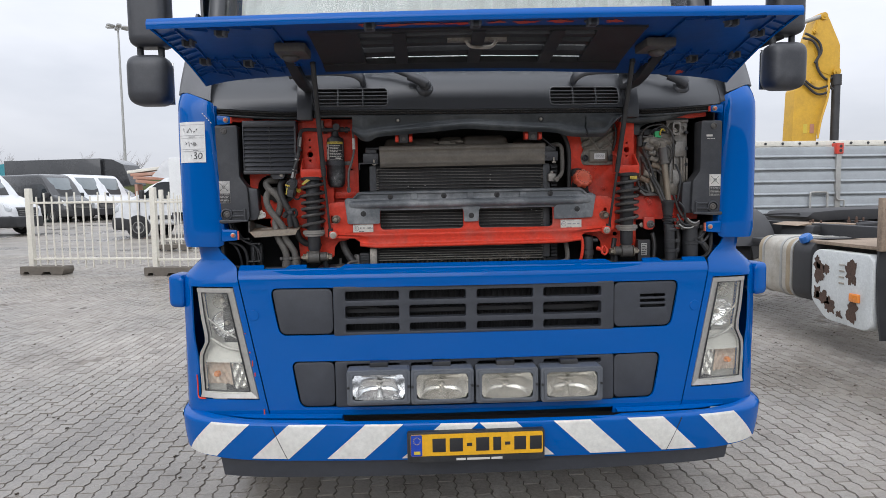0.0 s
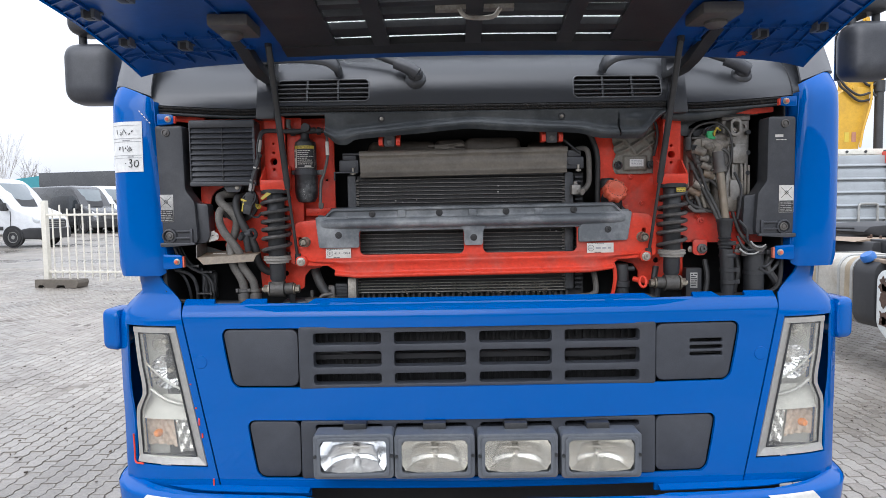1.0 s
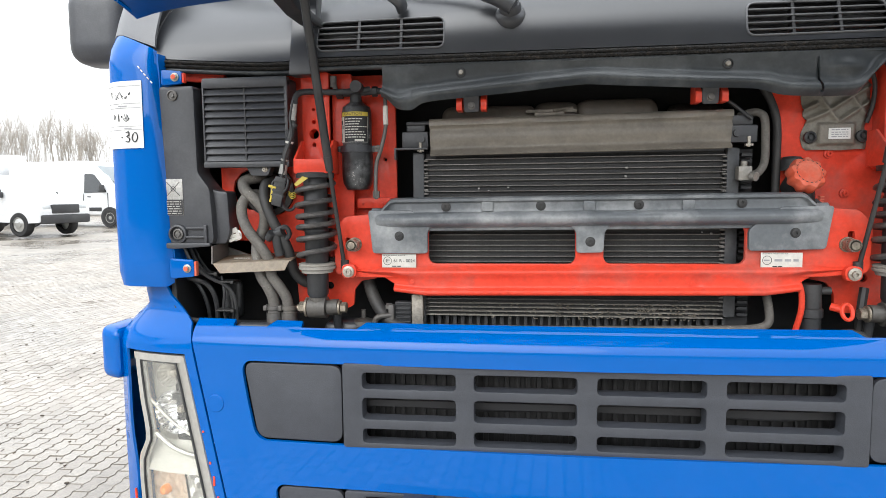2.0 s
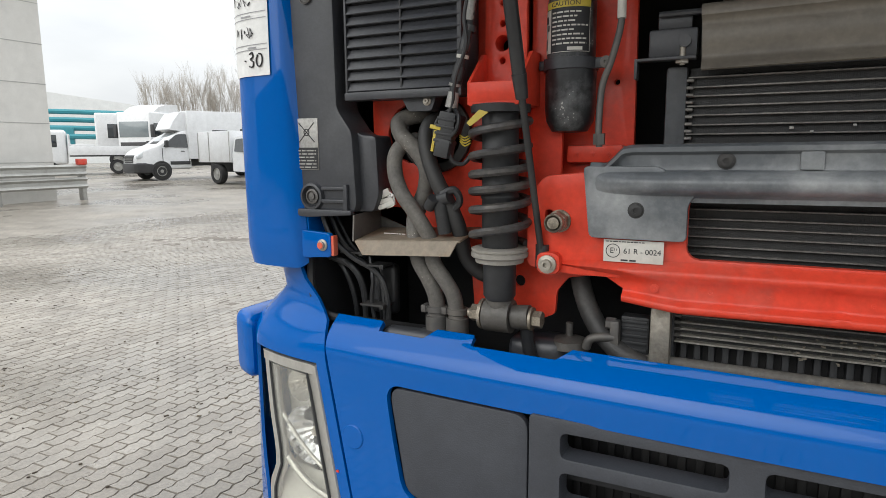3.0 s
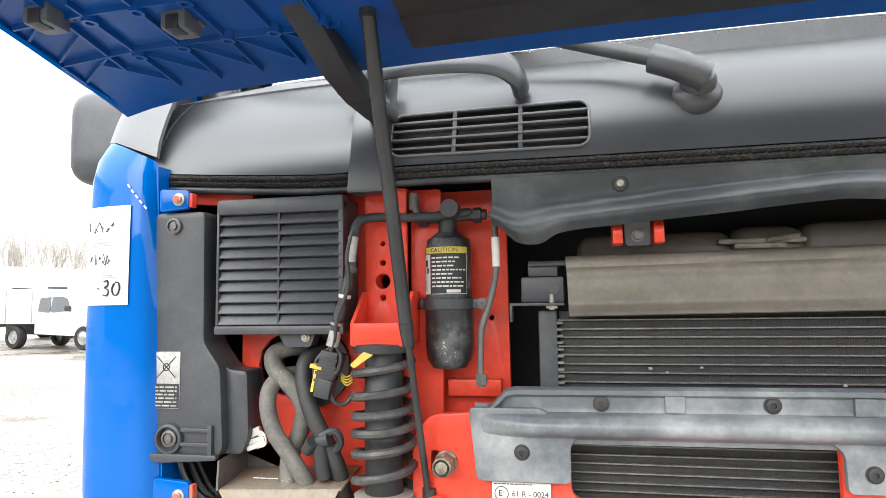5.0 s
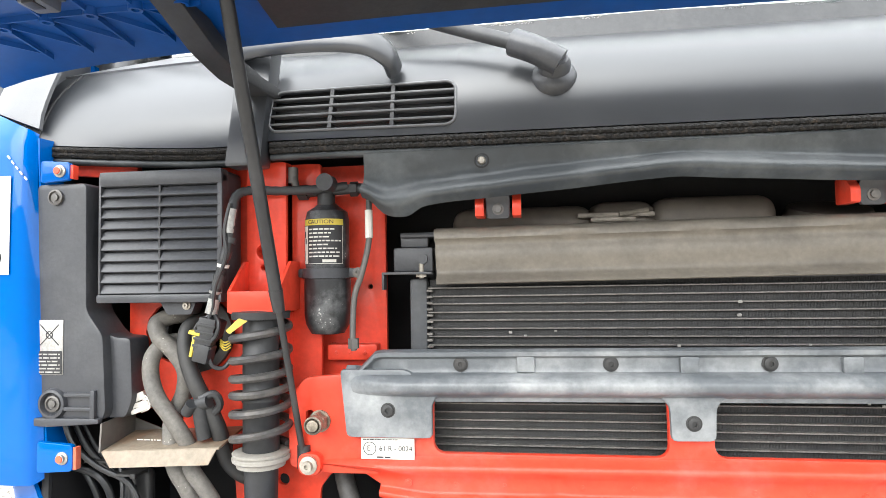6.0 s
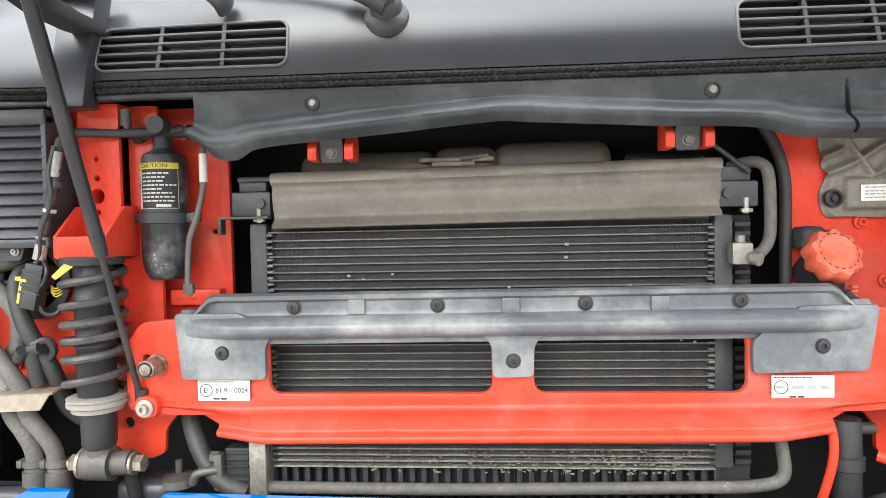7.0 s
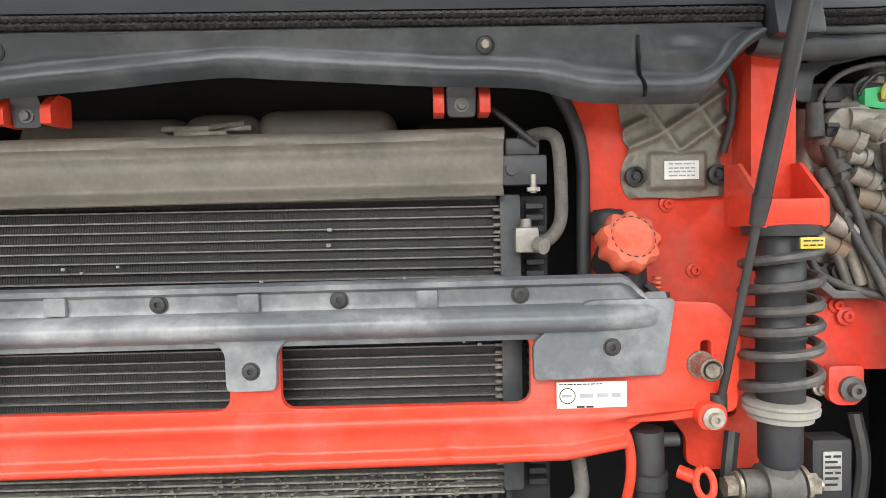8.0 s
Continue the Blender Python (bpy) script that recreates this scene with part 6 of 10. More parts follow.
lab = part("label", wrap(B(), -75, 62, 1.506, 1.577, 0.0350), M_INK, dry, "black, white and yellow caution label")
part("yellow_band", wrap(B(), -62, 61, 1.567, 1.5765, 0.0353), M_YELLOW, lab)
word = words("lettering", "CAUTION", 0.0085, (0, 0, 1.5717), M_INK, lab, wide=1.15)
for v in word.data.vertices:
    a = v.co.x / 0.0356 - radians(2)
    v.co.x, v.co.y = DX + (0.0356 - v.co.y) * math.sin(a), DY - (0.0356 - v.co.y) * math.cos(a)
part("white_field", wrap(B(), -74, -40, 1.507, 1.566, 0.0353), M_STICKER, lab)
bm = B()
rnd = random.Random(11)
for k, z in enumerate((1.5605, 1.5545, 1.5485, 1.5425, 1.5365, 1.5305, 1.5245, 1.5185)):
    a = -35
    end = rnd.uniform(20, 55)
    while a < end:
        w = rnd.uniform(6, 16)
        wrap(bm, a, min(a + w, end), z - 0.0011, z + 0.0011, 0.0353)
        a += w + 2.5
wrap(bm, 5, 40, 1.509, 1.5135, 0.0353)
for a0, a1, z0, z1 in ((-36, 59, 1.5068, 1.5076), (58, 59.5, 1.507, 1.566)):
    wrap(bm, a0, a1, z0, z1, 0.0353)
part("print_bar", bm, M_STICKER, lab)
bm = B()
wrap(bm, -66, -50, 1.548, 1.558, 0.0356)
wrap(bm, -70, -62, 1.538, 1.547, 0.0356)
wrap(bm, -54, -46, 1.538, 1.546, 0.0356)
wrap(bm, -70, -66, 1.512, 1.526, 0.0356)
wrap(bm, -60, -56, 1.512, 1.528, 0.0356)
part("print_mark", bm, M_INK, lab)
bm = B()
cyl(bm, (DX + 0.010, DY - 0.02, 1.632), (DX + 0.010, DY - 0.045, 1.632), 0.0135, seg=20)
cyl(bm, (DX - 0.045, DY - 0.005, 1.622), (DX + 0.060, DY - 0.005, 1.626), 0.008, seg=12)
cyl(bm, (DX - 0.03, DY - 0.005, 1.622), (DX - 0.045, DY - 0.005, 1.622), 0.012, seg=6)
cyl(bm, (DX + 0.04, DY - 0.005, 1.625), (DX + 0.052, DY - 0.005, 1.625), 0.012, seg=6)
cyl(bm, (DX, DY - 0.005, 1.60), (DX, DY - 0.005, 1.63), 0.014, seg=16)
part("valve_block", bm, M_BLACK, dry)
pipe = hose("air_con_pipe", [(-0.466, 0.105, 1.625), (-0.462, 0.085, 1.600), (-0.460, 0.078, 1.565), (-0.461, 0.075, 1.533), (-0.471, 0.072, 1.490), (-0.482, 0.070, 1.455), (-0.484, 0.066, 1.400), (-0.483, 0.068, 1.375)], 0.0046, M_TRAYDARK, "grey air conditioning pipe")
part("sleeve", tube(B(), [(-0.461, 0.080, 1.588), (-0.460, 0.077, 1.545)], 0.0060, 12, 1), M_STICKER, pipe)
bm = B()
cyl(bm, (-0.483, 0.067, 1.393), (-0.483, 0.067, 1.378), 0.0085, seg=6)
part("union_nut", bm, M_TRAYDARK, pipe)

# front cross member: red beam with grey cover
bm = B()
outer = round_poly([(-0.560, 1.335), (-0.585, 1.30), (-0.585, 1.20), (-0.52, 1.192), (0.50, 1.200), (0.585, 1.21), (0.590, 1.31), (0.56, 1.345), (0.43, 1.352), (-0.44, 1.345)], 0.012)
slab(bm, outer, 0.064, 0.074, [rrect(-0.362, -0.030, 1.226, 1.310, 0.016), rrect(0.032, 0.332, 1.227, 1.311, 0.016), rrect(-0.557, -0.546, 1.255, 1.285, 0.004, 2), rrect(0.540, 0.552, 1.272, 1.298, 0.004, 2)], bev=0.004)
beam = part("cross_member", bm, M_RED, truck, "bright red painted front cross member")
bm = B()
prof_red = [(0.0625, 1.221), (0.060, 1.217), (0.053, 1.212), (0.049, 1.207), (0.049, 1.202), (0.056, 1.195), (0.0585, 1.173), (0.056, 1.168), (0.048, 1.165), (0.0465, 1.159), (0.050, 1.154), (0.058, 1.152)]
n = 80
grid = []
for k in range(n + 1):
    x = -0.535 + 1.075 * k / n
    e = min(1, (0.5 - abs(k / n - 0.5)) * 12)
    dent = 0.006 * math.exp(-((x + 0.20) / 0.010) ** 2) + 0.006 * math.exp(-((x - 0.02) / 0.010) ** 2) + 0.006 * math.exp(-((x - 0.26) / 0.010) ** 2)
    row = []
    for j, (y, z) in enumerate(prof_red):
        taper = (1 - e) * (1.230 - z) * 0.10
        tilt = 0.008 * (x + 0.4)
        row.append(bm.verts.new((x * (1 - 0.17 * min(1.0, max(0.0, (j - 3) / 3)) * (1 if abs(x) > 0.4 else abs(x) / 0.4)), y + (1 - e) * 0.012 + (dent if 5 <= j <= 7 else 0), z + taper + tilt)))
    grid.append(row)
for p, q in zip(grid, grid[1:]):
    for j in range(len(prof_red) - 1):
        bm.faces.new((p[j], q[j], q[j + 1], p[j + 1]))
thicken(bm, 0.005)
part("lower_flange", bm, M_RED, beam, "pressed red lower flange", 60)
for x in (-0.40, -0.33, -0.26, -0.15, -0.08, 0.08, 0.15, 0.22, 0.32):
    screw("spot_weld", x, 0.0580, 1.184, 0.0035, M_RED, beam, 0.0012)
# grey cover: lip, screw band and rounded brow
bm = B()
prof_c = [(0.075, 1.378), (0.058, 1.380), (0.050, 1.376), (0.050, 1.370), (0.058, 1.366), (0.060, 1.352), (0.058, 1.346), (0.040, 1.343), (0.030, 1.336), (0.028, 1.327), (0.034, 1.319), (0.048, 1.313), (0.056, 1.310), (0.057, 1.304)]
grid = []
n = 88
for k in range(n + 1):
    x = -0.492 + 0.987 * k / n
    e = min(1.0, (0.492 - abs(x)) / 0.085)
    brow = max(0.0, min(1.0, e)) ** 0.6
    row = []
    for j, (y, z) in enumerate(prof_c):
        yy = y
        if 7 <= j <= 11:
            yy = 0.056 + (y - 0.056) * brow
        zz = z
        if j <= 4:
            zz = z - (1 - min(1, max(0, (0.475 - abs(x)) / 0.03))) * 0.030
            zz = max(zz, 1.347)
        row.append(bm.verts.new((x, yy, zz + 0.006 * x)))
    grid.append(row)
for p, q in zip(grid, grid[1:]):
    for j in range(len(prof_c) - 1):
        bm.faces.new((p[j], q[j], q[j + 1], p[j + 1]))
bmesh.ops.remove_doubles(bm, verts=bm.verts, dist=1e-5)
thicken(bm, 0.005)
cov = part("beam_cover", bm, M_BEAM, truck, "weathered grey plastic cover on the cross member", 55)
for pts in ([(-0.500, 1.349), (-0.490, 1.250), (-0.362, 1.250), (-0.362, 1.300), (-0.350, 1.316), (-0.400, 1.349)], [(-0.048, 1.318), (-0.030, 1.300), (-0.029, 1.252), (0.030, 1.253), (0.032, 1.300), (0.050, 1.318)], [(0.400, 1.352), (0.350, 1.318), (0.333, 1.302), (0.334, 1.257), (0.490, 1.261), (0.504, 1.353)]):
    bm = B()
    slab(bm, round_poly(pts, 0.008), 0.049, 0.058, bev=0.003)
    part("cover_tab", bm, M_BEAM, cov)
for x, z, y in ((-0.320, 1.356, 0.058), (-0.107, 1.357, 0.058), (0.105, 1.358, 0.058), (0.320, 1.360, 0.058), (-0.427, 1.290, 0.050), (0.427, 1.296, 0.050), (0.001, 1.277, 0.050)):
    bm = B()
    lathe(bm, [(0.011, 0), (0.011, 0.001), (0.0085, 0.0012), (0.0085, 0.004), (0.006, 0.005), (0.0035, 0.005), (0.0035, 0.002)], (x, y, z), (0, -1, 0), 18)
    part("push_rivet", bm, M_RUBBER, cov)
for x in (-0.235, -0.01, 0.20):
    bm = B()
    box(bm, x - 0.004, x + 0.022, 0.052, 0.060, 1.345, 1.368, 0.003)
    part("cover_rib", bm, M_BEAM, cov)
# approval stickers
for x0, x1, z0, z1, text in ((-0.470, -0.390, 1.217, 1.248, "61 R - 0024"), (0.362, 0.447, 1.220, 1.253, "")):
    bm = B()
    box(bm, x0, x1, 0.0572, 0.0580, z0, z1, 0.0003)
    st = part("sticker", bm, M_STICKER, truck, "white approval sticker on the red beam")
    xm, zm = (x0 + x1) / 2, (z0 + z1) / 2
    if text:
        words("lettering", text, 0.0105, (xm + 0.012, 0.0569, zm), M_INK, st)
        words("lettering", "E", 0.011, (x0 + 0.0115, 0.0569, zm), M_INK, st)
        words("lettering", "11", 0.005, (x0 + 0.0165, 0.0569, zm + 0.0015), M_INK, st)
    else:
        part("print_bar", bars(B(), x0 + 0.028, x1 - 0.008, 0.0570, [zm], 0.005, 4), M_FAINT, st)
        part("print_bar", bars(B(), x0 + 0.006, x0 + 0.018, 0.0570, [zm], 0.003, 6), M_FAINT, st)
    bm = B()
    lathe(bm, [(0.0098, 0), (0.0098, 0.0005), (0.0088, 0.0005), (0.0088, 0.0)], (x0 + 0.013, 0.0572, zm), (0, -1, 0), 24, None)
    part("print_ring", bm, M_INK, st)
    part("print_bar", bars(B(), x0 + 0.003, x0 + 0.055, 0.0570, [z1 - 0.0025], 0.0012, 7), M_INK, st)
    part("print_bar", bars(B(), x0 + 0.024, x0 + 0.048, 0.0570, [z0 + 0.0030], 0.0022, 9), M_INK, st)
# large bolts and strut anchors
for s in (-1, 1):
    bx = -0.535 if s < 0 else 0.538
    bm = B()
    cyl(bm, (bx, 0.064, 1.270), (bx, 0.042, 1.270), 0.0150, seg=6)
    cyl(bm, (bx, 0.066, 1.270), (bx, 0.060, 1.270), 0.0165, seg=24)
    lathe(bm, [(0.0135, 0), (0.0135, 0.010), (0.0115, 0.012), (0.0095, 0.008), (0.009, 0.004), (0.009, 0.0)], (bx, 0.040, 1.270), (0, -1, 0), 20)
    cyl(bm, (bx, 0.045, 1.270), (bx, 0.028, 1.270), 0.0085, seg=14)
    part("mounting_bolt", bm, M_BOLT, truck, "large zinc mounting bolt")
    bm = B()
    ax = s * 0.548
    slab(bm, round_poly([(ax - 0.018, 1.192), (ax + 0.018, 1.192), (ax + 0.018, 1.225), (ax - 0.018, 1.225)], 0.014), 0.050, 0.066, bev=0.003)
    an = part("strut_anchor", bm, M_RED, truck)
    screw("bolt", ax, 0.050, 1.208, 0.008, M_STEEL, an, 0.012)

# condenser, radiator and the dusty deflector above them
bm = B()
box(bm, -0.374, 0.302, 0.122, 0.135, 1.094, 1.480, 0.003)
cond = part("condenser", bm, M_FIN, truck, "black air conditioning condenser with thin tubes")
bm = B()
zz = 0.0
for k in range(340):
    x = -0.3735 + 0.0020 * k
    box(bm, x, x + 0.0009, 0.1212, 0.123, 1.10, 1.476)
fins = part("fin_pack", bm, M_FIN, cond)
tagged(fins, kind="stuff")
bm = B()
box(bm, -0.376, 0.304, 0.113, 0.128, -0.0012, 0.0012, 0.0005, 1)
tb = part("tube", bm, M_TUBE, cond)
tb.matrix_basis = pose(0, 0, 1.1365)
rnd = random.Random(9)
for k in range(1, 27):
    repeat(tb, pose(0, 0, 1.1365 + 0.0127 * k, 0, rnd.uniform(-0.12, 0.12)), cond)
bm = B()
box(bm, -0.376, 0.304, 0.110, 0.128, -0.0014, 0.0014, 0.0006, 1)
tb2 = part("tube", bm, M_TUBE_DIRT, cond, "corroded pale lower tube")
tb2.matrix_basis = pose(0, 0, 1.098)
for k in range(1, 4):
    repeat(tb2, pose(0, 0, 1.098 + 0.0096 * k), cond)
for x, w in ((-0.390, 0.014), (0.316, 0.014)):
    bm = B()
    box(bm, x - w, x + w, 0.108, 0.140, 1.06 if x < 0 else 1.10, 1.482, 0.006)
    part("header_tank", bm, M_HEADER, cond)
    bm = B()
    for k in range(38):
        z = 1.105 + 0.0096 * k
        box(bm, x + (0.010 if x < 0 else -0.022), x + (0.022 if x < 0 else -0.010), 0.110, 0.120, z, z + 0.0045, 0.001, 1)
    part("header_teeth", bm, M_TUBE, cond)
bm = B()
box(bm, -0.360, 0.300, 0.118, 0.130, 1.476, 1.490, 0.002)
part("top_rail", bm, M_BOX, cond)
# dried mud and leaf crumbs caught in the lower tubes
rnd = random.Random(17)
bm = B()
for k in range(260):
    x, z = rnd.triangular(-0.30, 0.30, 0.20), 1.094 + 0.0096 * rnd.randrange(4) + rnd.uniform(-0.003, 0.004)
    w, h = rnd.uniform(0.0005, 0.0030), rnd.uniform(0.0004, 0.0012)
    box(bm, -w, w, -0.0015, 0.0015, -h, h, m=pose(x, 0.1065, z, rnd.uniform(-20, 20), rnd.uniform(-14, 14), 0))
mud = part("debris", bm, mat("dried_mud", (0.20, 0.175, 0.14), 0.85, dust=(0.08, 0.07, 0.055), amount=0.8, scale=60, grain=0.25), cond)
tagged(mud, "pale dried mud in the cooler tubes", kind="stuff")
rnd = random.Random(18)
for k in range(14):
    x, z, r = rnd.uniform(-0.34, 0.29), rnd.uniform(1.24, 1.47), rnd.uniform(0.0012, 0.0026)
    bm = B()
    box(bm, x - r * 1.3, x + r * 1.3, 0.1115, 0.114, z - r, z + r, r * 0.4, 1)
    part("mud_spot", bm, M_DULL, cond)
# lower charge cooler with upright ribs
bm = B()
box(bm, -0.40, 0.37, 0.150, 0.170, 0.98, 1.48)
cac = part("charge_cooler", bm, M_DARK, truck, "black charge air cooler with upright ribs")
bm = B()
box(bm, -0.0045, 0.0045, 0.128, 0.152, 0.99, 1.096, 0.002)
rb = part("cooler_rib", bm, M_BLACK, cac)
rb.matrix_basis = pose(-0.365, 0, 0)
for k in range(1, 37):
    repeat(rb, pose(-0.365 + 0.0188 * k, 0, 0), cac)
bm = B()
box(bm, 0.338, 0.362, 0.125, 0.140, -0.004, 0.004, 0.001, 1)
tooth = part("side_tooth", bm, M_BLACK, cac)
tooth.matrix_basis = pose(0, 0, 1.104)
for k in range(1, 26):
    repeat(tooth, pose(0, 0, 1.104 + 0.0145 * k), cac)
hose("cooler_pipe", [(-0.43, 0.104, 1.062), (-0.41, 0.104, 1.066), (-0.39, 0.104, 1.067), (-0.1, 0.102, 1.067), (0.25, 0.102, 1.073), (0.36, 0.104, 1.076), (0.40, 0.108, 1.088), (0.402, 0.112, 1.125), (0.394, 0.12, 1.17), (0.39, 0.13, 1.20)], 0.0095, M_HOSE, "grey pipe along the foot of the cooler", n=8)
hose("cooler_hose", [(-0.528, 0.150, 1.200), (-0.518, 0.132, 1.165), (-0.502, 0.118, 1.130), (-0.482, 0.108, 1.102), (-0.462, 0.100, 1.084), (-0.440, 0.096, 1.070), (-0.415, 0.096, 1.060)], 0.0150, M_CABLE, "dusty black hose beside the cooler", n=7, ribs=0.03)
bm = B()
box(bm, -0.408, -0.380, 0.088, 0.112, 1.05, 1.150, 0.005)
cyl(bm, (-0.394, 0.09, 1.142), (-0.394, 0.086, 1.142), 0.006, seg=12)
part("cooler_end_post", bm, M_STEEL, cac, "pale metal end post")
bm = B()
box(bm, -0.450, -0.410, 0.100, 0.125, 1.062, 1.130, 0.003)
vb = part("valve_block", bm, M_BLACK, truck, "black finned connection block")
for k in range(6):
    bm = B()
    box(bm, -0.448, -0.412, 0.097, 0.102, 1.068 + 0.0105 * k, 1.073 + 0.0105 * k, 0.001)
    part("fin", bm, M_BLACK, vb)
bm = B()
tube(bm, [(-0.498, 0.088, 1.078), (-0.492, 0.086, 1.092), (-0.478, 0.088, 1.097), (-0.458, 0.092, 1.098)], 0.0068, 12, 5)
part("elbow_pipe", bm, M_TRAYDARK, vb)
bm = B()
box(bm, -0.464, -0.450, 0.086, 0.104, 1.066, 1.124, 0.004, 2)
cyl(bm, (-0.470, 0.095, 1.118), (-0.456, 0.095, 1.118), 0.009, seg=6)
part("elbow_flange", bm, M_TRAYDARK, vb)
# deflector plate
bm = B()
prof_d = [(0.120, 1.562), (0.092, 1.558), (0.086, 1.552), (0.086, 1.543), (0.094, 1.538), (0.095, 1.532), (0.091, 1.527), (0.094, 1.505), (0.098, 1.495), (0.096, 1.487), (0.086, 1.481), (0.083, 1.475)]
grid = []
rnd = random.Random(2)
for k in range(31):
    x = -0.362 + 0.670 * k / 30
    wob = 0.0012 * math.sin(x * 31) + 0.0008 * math.sin(x * 77)
    grid.append([bm.verts.new((x * (1 - 0.010 * j / 11), y + wob * (j > 2), z + 0.010 * x + 0.002)) for j, (y, z) in enumerate(prof_d)])
for p, q in zip(grid, grid[1:]):
    for j in range(len(prof_d) - 1):
        bm.faces.new((p[j], q[j], q[j + 1], p[j + 1]))
thicken(bm, 0.003)
part("air_deflector", bm, M_DUSTY, truck, "dusty brown-grey air deflector strip", 50)
for s, x in ((-1, -0.395), (1, 0.332)):
    bm = B()
    box(bm, x - 0.032, x + 0.030, 0.098, 0.125, 1.492, 1.530, 0.004)
    cyl(bm, (x - 0.015 * s, 0.100, 1.512), (x - 0.015 * s, 0.090, 1.512), 0.008, seg=14)
    box(bm, x - 0.022, x + 0.022, 0.105, 0.120, 1.53, 1.552, 0.004)
    if s < 0:
        box(bm, x - 0.048, x + 0.03, 0.085, 0.105, 1.488, 1.492, 0.001)
        box(bm, x - 0.048, x - 0.044, 0.085, 0.105, 1.465, 1.490, 0.001)
        cyl(bm, (x - 0.02, 0.10, 1.549), (x + 0.04, 0.10, 1.549), 0.004, seg=8)
    part("support_bracket", bm, M_BOX, truck, "black radiator support bracket")
    bm = B()
    cyl(bm, (x + 0.012, 0.098, 1.482), (x + 0.012, 0.098, 1.505), 0.004, seg=10)
    cyl(bm, (x + 0.012, 0.098, 1.484), (x + 0.012, 0.098, 1.489), 0.009, seg=6)
    part("stud", bm, M_STEEL, truck)
# coolant tank behind
bm = B()
box(bm, -0.335, 0.160, 0.186, 0.316, 1.45, 1.590, 0.016, 3)
tank = part("coolant_tank", bm, M_TANK, truck, "dusty brown coolant expansion tank")
for x0, x1, z1 in ((-0.345, -0.110, 1.598), (-0.122, -0.010, 1.603), (-0.022, 0.171, 1.607)):
    bm = B()
    box(bm, x0, x1, 0.17, 0.32, 1.45, z1, 0.036, 6)
    part("tank_chamber", bm, M_TANK, tank)
bm = B()
box(bm, -0.14, -0.02, 0.158, 0.176, 1.574, 1.582, 0.003)
box(bm, -0.12, -0.05, 0.150, 0.172, 1.566, 1.574, 0.003)
cyl(bm, (-0.075, 0.155, 1.578), (-0.03, 0.160, 1.584), 0.004, seg=8)
part("tank_clip", bm, M_ALU_DARK, tank)
bm = B()
lathe(bm, [(0.001, 0.0), (0.05, 0.004), (0.07, 0.02), (0.075, 0.06), (0.06, 0.1)], (0.262, 0.25, 1.49), (0, -0.3, 1), 24)
part("fan_cowl", bm, M_TANK, truck)
# rubber seal draped under the cowl: flat face, rounded ridge and a tucked lower edge
seal_low = curve_y([(-0.470, 1.606), (-0.450, 1.598), (-0.427, 1.577), (-0.395, 1.574), (-0.368, 1.588), (-0.276, 1.597), (-0.161, 1.606), (-0.017, 1.618), (0.039, 1.615), (0.209, 1.605), (0.335, 1.599), (0.385, 1.586), (0.42, 1.582), (0.505, 1.580), (0.538, 1.585), (0.560, 1.616), (0.580, 1.638), (0.605, 1.656)])
seal_ridge = curve_y([(-0.470, 1.622), (-0.424, 1.604), (-0.399, 1.611), (-0.324, 1.618), (-0.241, 1.626), (-0.160, 1.633), (-0.080, 1.639), (0.0, 1.644), (0.077, 1.640), (0.231, 1.629), (0.360, 1.622), (0.398, 1.612), (0.503, 1.608), (0.545, 1.615), (0.580, 1.650), (0.605, 1.662)])
SEAL_END = (-0.462, 0.602)


def seal_at(x, t):
    """t runs from the top edge 0 over the ridge 0.6 to the tucked lower edge 1."""
    top, rid, low = 1.671 + 0.008 * max(0.0, x), seal_ridge(x), seal_low(x)
    if t < 0.5:
        k = t / 0.5
        y, z = 0.056 + 0.006 * k - 0.010 * k ** 6, top + (rid + 0.007 - top) * k
    else:
        k = (t - 0.5) / 0.5
        y = 0.052 - 0.020 * math.sin(min(1.0, k / 0.72) * math.pi * 0.62) ** 1.0 * (1 - 0.0 * k) + 0.050 * max(0.0, k - 0.62) ** 1.3
        z = rid + 0.007 + (low - rid - 0.007) * k
    # oval swelling at one end, folds where the rubber hangs free, small ripples
    y -= 0.013 * math.exp(-((x - 0.522) / 0.042) ** 2 - ((z - 1.640) / 0.017) ** 2)
    y -= 0.006 * math.exp(-((x + 0.425) / 0.016) ** 2) * math.sin(math.pi * t) - 0.005 * math.exp(-((x + 0.395) / 0.010) ** 2) * t
    y += 0.0016 * noise.noise(Vector((x * 26, z * 30, 1.7))) + 0.0010 * noise.noise(Vector((x * 70, z * 24, 4.1)))
    return x, y, z


bm = B()
SLIT = (0.4600, 0.4648)
cut = lambda x: SLIT[0] <= x <= SLIT[1]
sheet(bm, sorted(spread_cols(*SEAL_END, 130) + [SLIT[0], SLIT[1], SLIT[0] - 0.0002, SLIT[1] + 0.0002]), [(lambda x: 0.0, lambda x: 0.10 if cut(x) else 0.5), (lambda x: 0.90 if cut(x) else 0.5, lambda x: 1.0)], seal_at, 14)
thicken(bm, 0.005, (0, -1, 0))
seal = part("bay_seal", bm, M_SEAL, truck, "weathered grey rubber seal under the cowl", 70)
# near-black strip added behind the slit in place of its shade
bm = B()
box(bm, 0.450, 0.475, 0.066, 0.070, 1.600, 1.668)
part("slit_backing", bm, M_CORE, seal)
bm = B()
tube(bm, [(0.605, 0.070, 1.658), (0.66, 0.072, 1.652), (0.72, 0.075, 1.652), (0.80, 0.08, 1.664), (0.90, 0.085, 1.690)], 0.017, 12, 5)
part("seal_end", bm, M_SEAL, seal)
